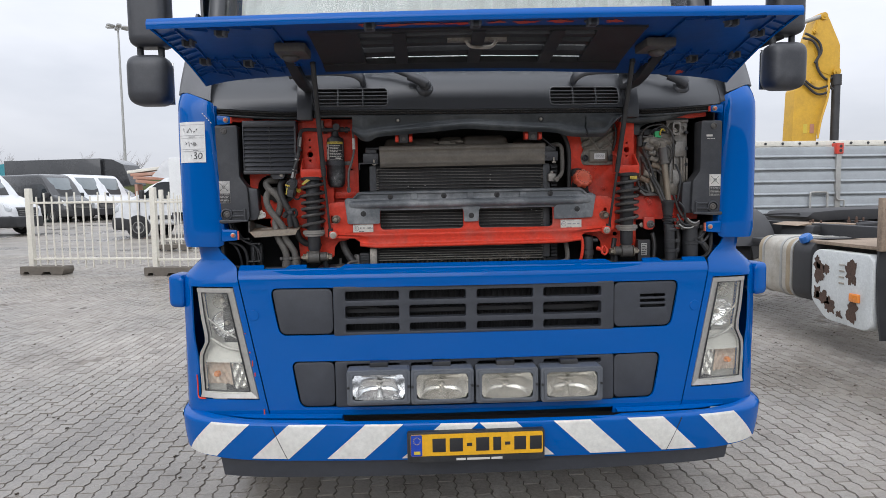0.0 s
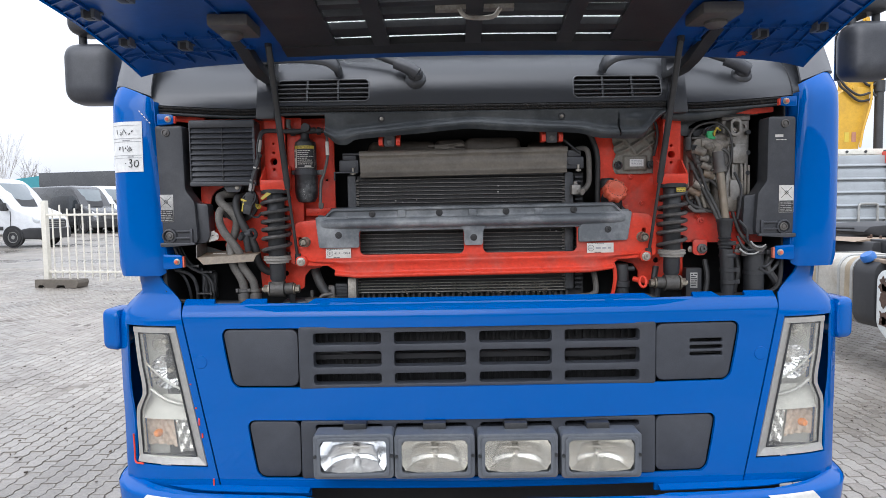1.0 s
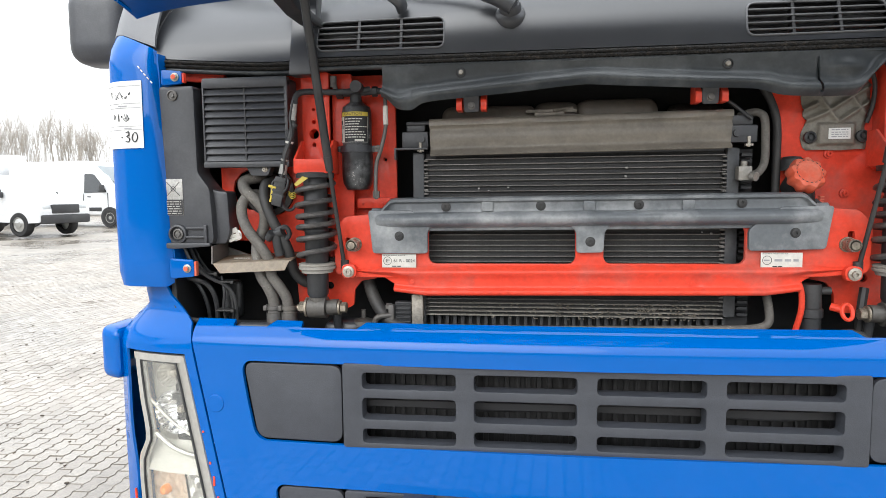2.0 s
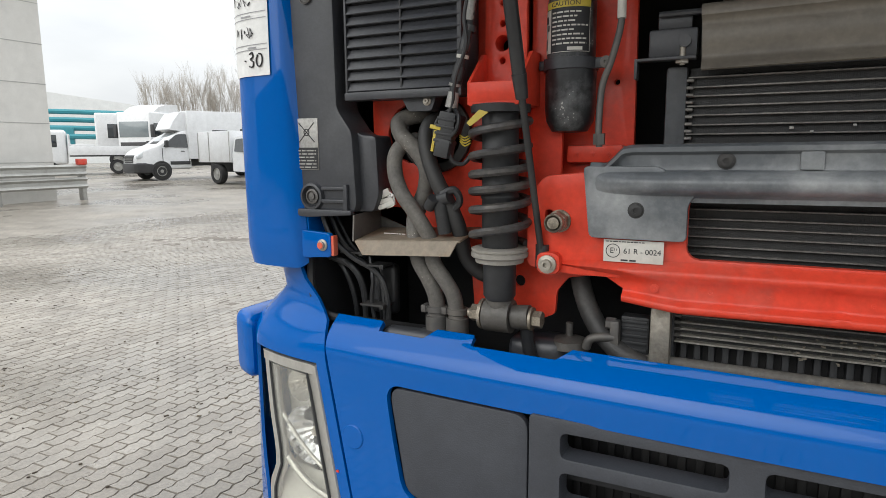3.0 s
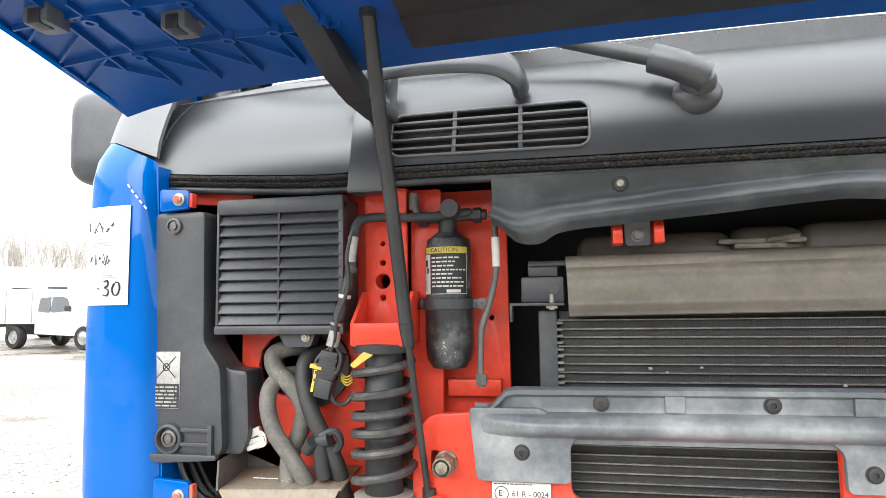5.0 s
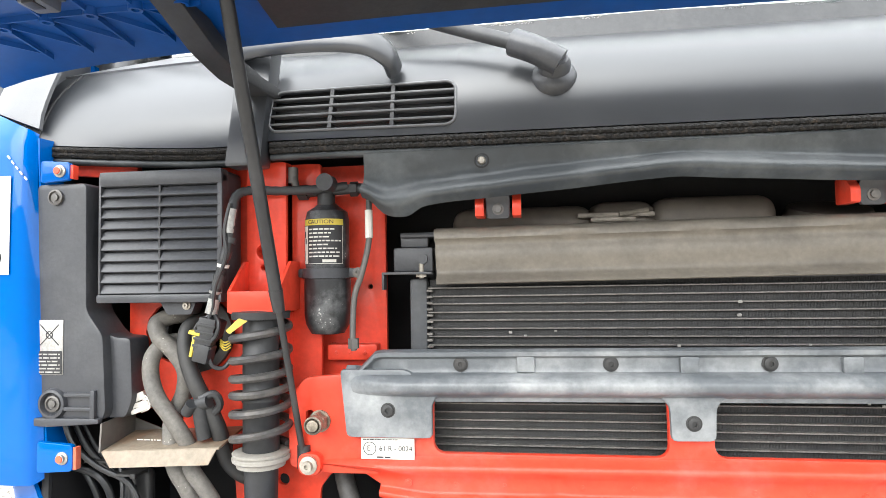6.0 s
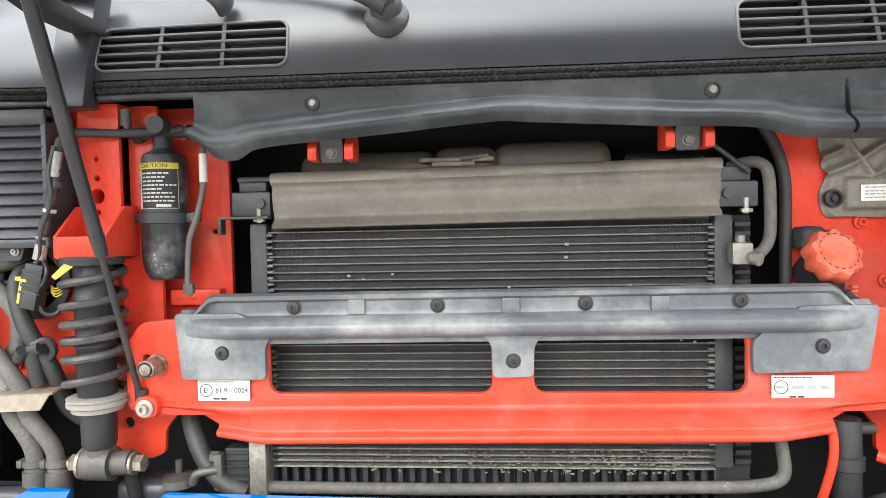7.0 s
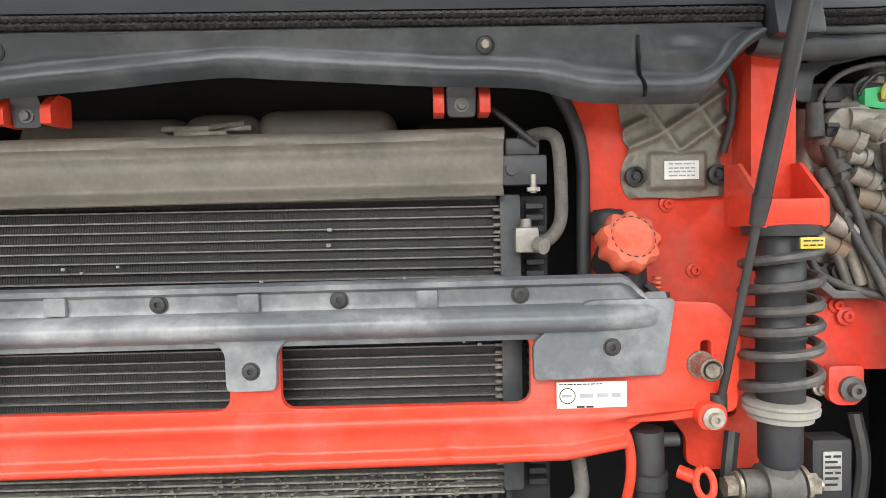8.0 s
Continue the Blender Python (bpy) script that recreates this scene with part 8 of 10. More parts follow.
# clamps and wires round the bellows tube and duct
for x, z, r in ((0.804, 1.245, 0.022), (0.813, 1.160, 0.024), (0.815, 1.122, 0.024), (0.903, 1.215, 0.034), (0.905, 1.150, 0.034)):
    bm = B()
    lathe(bm, [(r - 0.004, -0.007), (r, -0.006), (r, 0.006), (r - 0.004, 0.007)], (x, 0.060 if x < 0.85 else 0.074, z), (0, 0, 1), 22)
    box(bm, x + r - 0.004, x + r + 0.010, 0.050, 0.068, z - 0.007, z + 0.007, 0.002)
    part("clamp", bm, M_BLACK, truck)
for k, pts in enumerate(([(0.840, 0.045, 1.318), (0.862, 0.040, 1.290), (0.868, 0.044, 1.255), (0.884, 0.046, 1.232)], [(0.826, 0.050, 1.470), (0.846, 0.046, 1.420), (0.842, 0.045, 1.370), (0.836, 0.048, 1.322)], [(0.838, 0.050, 1.268), (0.852, 0.042, 1.235), (0.876, 0.040, 1.222), (0.905, 0.046, 1.236)])):
    hose("cable", pts, 0.0042, M_SOOT, "black cable", seg=8)
for pts in ([(0.876, 0.040, 1.252), (0.886, 0.034, 1.238), (0.905, 0.033, 1.232), (0.924, 0.040, 1.240)], [(0.842, 0.042, 1.228), (0.858, 0.035, 1.214), (0.884, 0.034, 1.212), (0.902, 0.040, 1.218)]):
    hose("taped_lead", pts, 0.0026, M_DULL, "pale taped wire end", seg=8)
bm = B()
slab(bm, round_poly([(0.674, 1.685), (0.674, 1.604), (0.682, 1.592), (0.698, 1.590), (0.703, 1.622), (0.726, 1.636), (0.780, 1.648), (0.930, 1.656), (0.930, 1.685)], 0.004), 0.106, 0.112, [rrect(0.682, 0.696, 1.640, 1.666, 0.003)], bev=0.002)
part("cowl_baffle", bm, M_SEAL, truck, "grey moulded baffle under the cowl")
# relay box and base plate behind the steering valve
bm = B()
box(bm, 0.702, 0.808, 0.122, 0.16, 1.587, 1.618, 0.006, 2)
box(bm, 0.718, 0.745, 0.108, 0.124, 1.591, 1.611, 0.003)
part("relay_box", bm, M_BLACK, truck, "black relay box behind the steering valve")
bm = B()
slab(bm, round_poly([(0.690, 1.362), (0.712, 1.344), (0.800, 1.342), (0.800, 1.352), (0.716, 1.354), (0.698, 1.370)], 0.003), 0.078, 0.14, bev=0.002)
base = part("base_plate", bm, M_TRAYDARK, truck, "black steel base plate with plugged ports")
for k in range(4):
    bm = B()
    lathe(bm, [(0.010, 0.0), (0.010, 0.006), (0.006, 0.006), (0.005, 0.003), (0.001, 0.003)], (0.705 + 0.024 * k, 0.100, 1.373 + 0.004 * (k % 2)), (0, -1, 0), 16)
    part("port_plug", bm, M_RUBBER, base)
for k, (x, z0, z1, r) in enumerate(((0.728, 1.43, 1.36, 0.006), (0.745, 1.44, 1.36, 0.0075), (0.762, 1.42, 1.35, 0.006))):
    hose("pipe", [(x, 0.105, z0), (x - 0.006, 0.092, (z0 + z1) / 2 + 0.01), (x + 0.008, 0.088, z1)], r, M_ALU_DARK if k else M_TRAYDARK, "short oily steel pipe")
for x, z in ((0.845, 1.330), (0.745, 1.318)):
    screw("bolt", x, 0.108, z, 0.007, M_RED_DUST, truck, 0.010)
# loose hoses low in the bay
for pts, r in (([(0.86, 0.11, 1.22), (0.865, 0.10, 1.15), (0.85, 0.10, 1.08), (0.86, 0.11, 1.0)], 0.011),
               ([(0.955, 0.075, 1.20), (0.94, 0.06, 1.165), (0.965, 0.06, 1.125), (0.985, 0.08, 1.10)], 0.012),
               ([(0.76, 0.11, 1.19), (0.765, 0.10, 1.13), (0.755, 0.10, 1.05)], 0.009),
               ([(0.60, 0.11, 1.17), (0.59, 0.10, 1.12), (0.585, 0.10, 1.04)], 0.010)):
    hose("cable", pts, r, M_RUBBER, "black cable", seg=8)
# lower right details
hose("air_line", [(0.437, 0.09, 1.205), (0.449, 0.082, 1.188), (0.457, 0.08, 1.162), (0.458, 0.08, 1.128), (0.452, 0.085, 1.088), (0.44, 0.09, 1.04)], 0.0065, M_RED, "red air line")
bm = B()
tube(bm, [(0.540 + 0.011 * math.sin(a), 0.055 + 0.006 * math.cos(a), 1.126 + 0.016 * math.cos(a)) for a in [2 * math.pi * k / 14 for k in range(15)]], 0.0045, 8, 1)
cyl(bm, (0.532, 0.062, 1.130), (0.516, 0.075, 1.134), 0.0085, seg=12)
part("lifting_eye", bm, M_RED, truck, "red release loop")
bm = B()
cyl(bm, (0.485, 0.10, 1.18), (0.488, 0.10, 1.00), 0.021, seg=18)
cyl(bm, (0.460, 0.10, 1.165), (0.525, 0.10, 1.165), 0.009, seg=12)
lathe(bm, [(0.021, 0), (0.025, 0.002), (0.025, 0.02), (0.021, 0.022)], (0.486, 0.10, 1.105), (0, 0, 1), 18)
part("valve_stem", bm, M_BLACK, truck, "black valve body")
hose("cable", [(0.50, 0.09, 1.05), (0.54, 0.07, 1.075), (0.58, 0.065, 1.07), (0.60, 0.07, 1.03)], 0.010, M_BLACK)
# lower left cables and clutter
for pts, r in (([(-0.955, 0.055, 1.275), (-0.938, 0.058, 1.228), (-0.903, 0.068, 1.192), (-0.858, 0.078, 1.165), (-0.842, 0.085, 1.121), (-0.846, 0.095, 1.03)], 0.0046),
               ([(-0.950, 0.07, 1.27), (-0.928, 0.078, 1.217), (-0.893, 0.086, 1.182), (-0.856, 0.09, 1.148), (-0.855, 0.10, 1.03)], 0.0046),
               ([(-0.965, 0.09, 1.185), (-0.918, 0.09, 1.170), (-0.900, 0.10, 1.125), (-0.902, 0.11, 1.03)], 0.0062),
               ([(-0.98, 0.10, 1.20), (-0.94, 0.10, 1.16), (-0.925, 0.11, 1.10), (-0.93, 0.12, 1.03)], 0.005),
               ([(-0.945, 0.085, 1.262), (-0.915, 0.092, 1.205), (-0.872, 0.098, 1.172), (-0.866, 0.10, 1.120), (-0.868, 0.11, 1.03)], 0.0036),
               ([(-0.878, 0.088, 1.190), (-0.868, 0.080, 1.150), (-0.872, 0.082, 1.110), (-0.862, 0.09, 1.03)], 0.0036)):
    hose("cable", pts, r, M_SOOT, "black cable", seg=8)
for x, z in ((-0.864, 1.178), (-0.866, 1.108), (-0.905, 1.198)):
    bm = B()
    box(bm, x - 0.024, x + 0.024, 0.070, 0.106, z - 0.0022, z + 0.0022, 0.002)
    box(bm, x + 0.018, x + 0.026, 0.066, 0.074, z - 0.004, z + 0.004, 0.001)
    part("cable_tie", bm, M_RUBBER, truck)
bm = B()
box(bm, -0.890, -0.84, 0.108, 0.13, 1.085, 1.175, 0.010, 3)
box(bm, -0.878, -0.862, 0.100, 0.11, 1.130, 1.152, 0.003)
part("cable_clip", bm, M_SOOT, truck)
for b6, bv in (((-0.62, -0.53, 0.075, 0.14, 1.02, 1.085), 0.02), ((-0.82, -0.73, 0.03, 0.07, 1.055, 1.085), 0.012)):
    bm = B()
    box(bm, *b6, bv, 3)
    part("lower_bracket", bm, M_BOX, truck)
bm = B()
lathe(bm, [(0.030, -0.012), (0.028, 0.0), (0.016, 0.004), (0.008, 0.005), (0.0055, 0.006), (0.0055, 0.026), (0.001, 0.027)], (-0.528, 0.105, 1.083), (0, 0, 1), 20)
part("stop_block", bm, M_EYE, truck)

# paper sheet taped on the corner panel
def on_corner(u, z, out):
    t = (z - 1.17) / 0.58
    x, y = UPPER.at(u - 0.018, out + 0.002 * math.sin(math.pi * t))
    return 0.010 - x, y + 0.015 * max(0, t - 0.8), z


sheet_thing = thing("paper_sheet", "white paper form with handwriting taped to the blue panel", "paper", (-1.04, 0.02, 1.5))


def paper_part(name, u0, u1, z0, z1, out, material, n=10, tilt=0.0):
    bm = B()
    grid = [[bm.verts.new(Vector(on_corner(u0 + (u1 - u0) * i / n, z + tilt * i / n, out)) - Vector((-1.04, 0.02, 1.5))) for z in spread_cols(z0, z1, 4)] for i in range(n + 1)]
    for p, q in zip(grid, grid[1:]):
        for j in range(4):
            bm.faces.new((p[j], q[j], q[j + 1], p[j + 1]))
    if material is M_PAPER:
        thicken(bm, 0.0006)
    return part(name, bm, material, sheet_thing)


pa, pb = 0.062, 0.175
paper_part("page", pa, pb, 1.498, 1.652, 0.0025, M_PAPER)
for z in (1.640, 1.600, 1.590, 1.548, 1.540):
    paper_part("ruled_line", pa + 0.003, pb - 0.003, z, z + 0.0012, 0.0034, M_FAINT)
for z, u0, u1 in ((1.5935, 0.10, 0.125), (1.5425, 0.09, 0.11)):
    paper_part("print_bar", u0, u1, z, z + 0.0025, 0.0036, M_FAINT, 3)
rnd = random.Random(21)
for z0, us in ((1.620, (0.093, 0.103, 0.113, 0.122, 0.131, 0.142)), (1.568, (0.098, 0.107, 0.116, 0.126, 0.136))):
    for u in us:
        bm = B()
        k = [(u + rnd.uniform(-0.004, 0.004), z0 + rnd.uniform(-0.010, 0.010)) for _ in range(4)]
        tube(bm, [Vector(on_corner(a, b, 0.0040)) - Vector((-1.04, 0.02, 1.5)) for a, b in k], 0.0007, 4, 4)
        part("pen_stroke", bm, M_INK, sheet_thing)
for ch in ([(0.106, 1.534), (0.099, 1.536), (0.098, 1.529), (0.104, 1.525), (0.097, 1.521), (0.099, 1.513), (0.107, 1.514)], [(0.084, 1.533), (0.078, 1.532), (0.076, 1.523), (0.080, 1.514), (0.087, 1.514), (0.090, 1.523), (0.086, 1.532)], [(0.118, 1.524), (0.116, 1.523)]):
    bm = B()
    tube(bm, [Vector(on_corner(a, b, 0.0040)) - Vector((-1.04, 0.02, 1.5)) for a, b in ch], 0.0013, 5, 4)
    part("handwritten_digit", bm, M_INK, sheet_thing)

# ---- yard ----
def ground_z(x, y):
    r = math.hypot(x, y)
    return 0.012 * max(0.0, min(r, 50.0) - 8.0)


def paving(name, stones):
    """Concrete block paving: single stones, or the far sheet with its joints in the texture."""
    m = bpy.data.materials.new(name)
    m.use_nodes = True
    n, l = m.node_tree.nodes, m.node_tree.links
    b = n["Principled BSDF"]
    geo = n.new("ShaderNodeNewGeometry")

    def noise_at(scale, detail, rough, lo, hi, a, c):
        t = n.new("ShaderNodeTexNoise")
        t.inputs["Scale"].default_value, t.inputs["Detail"].default_value, t.inputs["Roughness"].default_value = scale, detail, rough
        l.new(geo.outputs["Position"], t.inputs["Vector"])
        r = n.new("ShaderNodeMapRange")
        r.inputs["From Min"].default_value, r.inputs["From Max"].default_value = lo, hi
        r.inputs["To Min"].default_value, r.inputs["To Max"].default_value = a, c
        l.new(t.outputs["Fac"], r.inputs["Value"])
        return r.outputs["Result"]
    wet = noise_at(0.42, 8, 0.6, 0.40, 0.60, 0.0, 1.0)
    stain = noise_at(1.7, 9, 0.68, 0.33, 0.67, 0.70, 1.24)
    grit = noise_at(60.0, 5, 0.75, 0.3, 0.7, 0.74, 1.22)
    mul = n.new("ShaderNodeMath")
    mul.operation = "MULTIPLY"
    l.new(stain, mul.inputs[0])
    l.new(grit, mul.inputs[1])
    val = mul.outputs[0]
    hs = n.new("ShaderNodeHueSaturation")
    if stones:
        info = n.new("ShaderNodeObjectInfo")
        add = n.new("ShaderNodeMath")
        add.operation = "ADD"
        fr = n.new("ShaderNodeMath")
        fr.operation = "FRACT"
        l.new(info.outputs["Random"], add.inputs[0])
        l.new(geo.outputs["Random Per Island"], add.inputs[1])
        l.new(add.outputs[0], fr.inputs[0])
        ramp = n.new("ShaderNodeValToRGB")
        ramp.color_ramp.elements[0].color = (0.292, 0.262, 0.227, 1)
        ramp.color_ramp.elements[1].color = (0.382, 0.352, 0.312, 1)
        l.new(fr.outputs[0], ramp.inputs["Fac"])
        l.new(ramp.outputs["Color"], hs.inputs["Color"])
    else:
        mp = n.new("ShaderNodeMapping")
        mp.inputs["Rotation"].default_value = (0, 0, radians(-PAVE_ANGLE))
        br = n.new("ShaderNodeTexBrick")
        br.inputs["Scale"].default_value = 1.0
        br.inputs["Brick Width"].default_value, br.inputs["Row Height"].default_value = PAVE_LONG, PAVE_WIDE
        br.inputs["Mortar Size"].default_value = 0.005
        br.inputs["Color1"].default_value = (0.335, 0.305, 0.266, 1)
        br.inputs["Color2"].default_value = (0.290, 0.262, 0.226, 1)
        br.inputs["Mortar"].default_value = (0.20, 0.175, 0.145, 1)
        l.new(geo.outputs["Position"], mp.inputs["Vector"])
        l.new(mp.outputs["Vector"], br.inputs["Vector"])
        l.new(br.outputs["Color"], hs.inputs["Color"])
    l.new(val, hs.inputs["Value"])
    # dry sand lying over the stones in patches
    sand = n.new("ShaderNodeMix")
    sand.data_type = "RGBA"
    sand.inputs[7].default_value = (0.37, 0.335, 0.29, 1)
    l.new(noise_at(0.9, 10, 0.72, 0.50, 0.66, 0.0, 0.75), sand.inputs[0])
    l.new(hs.outputs["Color"], sand.inputs[6])
    damp = n.new("ShaderNodeMix")
    damp.data_type = "RGBA"
    damp.blend_type = "MULTIPLY"
    damp.inputs[7].default_value = (0.66, 0.65, 0.63, 1)
    l.new(wet, damp.inputs[0])
    l.new(sand.outputs[2], damp.inputs[6])
    l.new(damp.outputs[2], b.inputs["Base Color"])
    rg = n.new("ShaderNodeMapRange")
    rg.inputs["To Min"].default_value, rg.inputs["To Max"].default_value = 0.60, 0.20
    l.new(wet, rg.inputs["Value"])
    l.new(rg.outputs["Result"], b.inputs["Roughness"])
    bp = n.new("ShaderNodeBump")
    bp.inputs["Strength"].default_value, bp.inputs["Distance"].default_value = 0.35, 0.003
    l.new(grit, bp.inputs["Height"])
    l.new(bp.outputs["Normal"], b.inputs["Normal"])
    return m


PAVE_ANGLE, PAVE_LONG, PAVE_WIDE = 92.0, 0.150, 0.080

bm = B()
radii = [0, 2, 4, 6, 8, 9, 10, 11, 12, 13, 14, 16, 18, 21, 25, 30, 36, 43, 50, 60, 80, 120, 200, 400, 900, 2500]
prev = None
for r in radii[1:]:
    row = []
    for k in range(96):
        a = 2 * math.pi * k / 96
        x, y = r * math.cos(a), r * math.sin(a)
        row.append(bm.verts.new((x, y, ground_z(x, y) - 0.020)))
    if prev is None:
        c = bm.verts.new((0, 0, -0.020))
        for k in range(96):
            bm.faces.new((c, row[k], row[(k + 1) % 96]))
    else:
        for k in range(96):
            bm.faces.new((prev[k], row[k], row[(k + 1) % 96], prev[(k + 1) % 96]))
    prev = row
M_PAVE = paving("block_paving", False)
ground = part("ground", bm, M_PAVE)
tagged(ground, "worn grey concrete block paving of a large yard", "ground", "", "structure")

# ---- the yard's surroundings ----
M_CAR_WHITE = mat("white_van_paint", (0.72, 0.73, 0.74), 0.3, dust=(0.55, 0.55, 0.54), amount=0.4, scale=0.8, coat=0.6)
M_CAR_BLACK = mat("black_van_paint", (0.02, 0.021, 0.023), 0.25, dust=(0.05, 0.05, 0.05), amount=0.5, scale=0.8, coat=0.8)
M_WINDOW = mat("dark_window_glass", (0.025, 0.03, 0.034), 0.06, dust=(0.05, 0.055, 0.06), amount=0.4, scale=0.6, coat=1.0)
# windscreen base colour made pale for the sky reflecting in it
M_WINDSHIELD = mat("sky_pale_windscreen", (0.16, 0.19, 0.20), 0.06, dust=(0.10, 0.12, 0.13), amount=0.5, scale=0.6, coat=1.0)
M_TRIM = mat("black_bumper_plastic", (0.03, 0.03, 0.032), 0.55, dust=(0.07, 0.07, 0.068), amount=0.5, scale=2)
M_LAMPG = mat("van_lamp_lens", (0.55, 0.57, 0.58), 0.15, 0.2, coat=1.0)
M_FENCE = mat("cream_fence_paint", (0.72, 0.69, 0.60), 0.45, dust=(0.52, 0.48, 0.40), amount=0.5, scale=3)
M_BLOCK = mat("brown_concrete_foot", (0.155, 0.135, 0.110), 0.85, dust=(0.09, 0.08, 0.068), amount=0.6, scale=5, bump=0.4)
M_WALL = mat("pale_grey_wall_panel", (0.60, 0.59, 0.56), 0.45, dust=(0.53, 0.52, 0.49), amount=0.5, scale=0.4)
M_GALV = mat("galvanised_steel", (0.40, 0.40, 0.38), 0.45, 0.5, dust=(0.28, 0.27, 0.25), amount=0.6, scale=3)
M_SIDE = mat("silver_dropside_board", (0.36, 0.385, 0.40), 0.45, 0.25, dust=(0.27, 0.285, 0.295), amount=0.7, scale=1.2, grain=0.05)
M_CRANE = mat("crane_yellow_paint", (0.62, 0.36, 0.03), 0.4, dust=(0.42, 0.25, 0.04), amount=0.5, scale=1.5)
M_TEAL = mat("teal_boom_paint", (0.04, 0.24, 0.28), 0.45, dust=(0.10, 0.28, 0.30), amount=0.4, scale=0.6)
# bark colour lightened to stand in for haze over the distance
M_BARK = mat("haze_pale_bark", (0.42, 0.385, 0.34), 0.9, dust=(0.52, 0.48, 0.43), amount=0.6, scale=0.4)
M_UNSEEN = mat("dark_unseen_wall", (0.15, 0.155, 0.16), 0.6, dust=(0.20, 0.20, 0.20), amount=0.5, scale=0.4, bump=0.1)
M_HALL = mat("far_hall_sheet", (0.74, 0.75, 0.74), 0.6, dust=(0.64, 0.65, 0.64), amount=0.5, scale=0.2)
M_GRASS = mat("far_grass_bank", (0.11, 0.13, 0.05), 0.9, dust=(0.16, 0.15, 0.08), amount=0.6, scale=0.3)
M_SIGN = mat("faded_salmon_frame", (0.42, 0.20, 0.13), 0.6, dust=(0.5, 0.4, 0.33), amount=0.5, scale=1)
M_RUST = mat("rusty_chipped_patch", (0.095, 0.055, 0.038), 0.8, dust=(0.05, 0.04, 0.035), amount=0.6, scale=14, grain=0.2, bump=0.5)
M_GUARD = mat("chipped_white_paint", (0.66, 0.68, 0.66), 0.4, dust=(0.50, 0.52, 0.49), amount=0.5, scale=5, bump=0.1)
M_TANKM = mat("weathered_fuel_tank", (0.50, 0.475, 0.42), 0.45, 0.35, dust=(0.32, 0.27, 0.20), amount=0.7, scale=4)
M_TANKBAND = mat("tan_tank_section", (0.38, 0.31, 0.21), 0.55, 0.2, dust=(0.25, 0.20, 0.14), amount=0.6, scale=6)
M_WOOD = mat("weathered_deck_board", (0.30, 0.225, 0.16), 0.7, dust=(0.18, 0.14, 0.105), amount=0.6, scale=4, grain=0.15)
M_BLUECAP = mat("blue_tank_cap", (0.02, 0.13, 0.42), 0.4, dust=(0.1, 0.2, 0.4), amount=0.4)


def stand(x, y):
    return x, y, ground_z(x, y)


def profile(bm, pts, half, r=0.06):
    """A side profile in x-z, thickened to both sides of y = 0."""
    slab(bm, round_poly(pts, r, 3), -half, half, bev=0)
    return bm


def wheel(parent, x, y, r, w, side):
    bm = B()
    lathe(bm, [(r * 0.62, -w / 2), (r * 0.93, -w / 2), (r, -w * 0.33), (r, w * 0.33), (r * 0.93, w / 2), (r * 0.62, w / 2)], (x, y, r), (0, 1, 0), 26, None)
    t = part("wheel", bm, M_TYRE, parent)
    bm = B()
    lathe(bm, [(r * 0.62, 0.0), (r * 0.60, w * 0.42), (r * 0.54, w * 0.44), (r * 0.50, w * 0.30), (r * 0.22, w * 0.34), (r * 0.18, w * 0.44), (0.01, w * 0.45)], (x, y, r), (0, side, 0), 20)
    part("rim", bm, M_GALV, t)


def loft(bm, stations, n=4):
    """A body through cross-sections (x, z0, z1, half width below, half width above, corner radius)."""
    rings = []
    for x, z0, z1, w0, w1, r in stations:
        rings.append([bm.verts.new((x, y, z)) for y, z in round_poly([(-w0, z0), (w0, z0), (w1, z1), (-w1, z1)], r, n)])
    for a, b in zip(rings, rings[1:]):
        for k in range(len(a)):
            q = (k + 1) % len(a)
            bm.faces.new((a[k], a[q], b[q], b[k]))
    bm.faces.new(rings[0][::-1])
    bm.faces.new(rings[-1])
    return bm


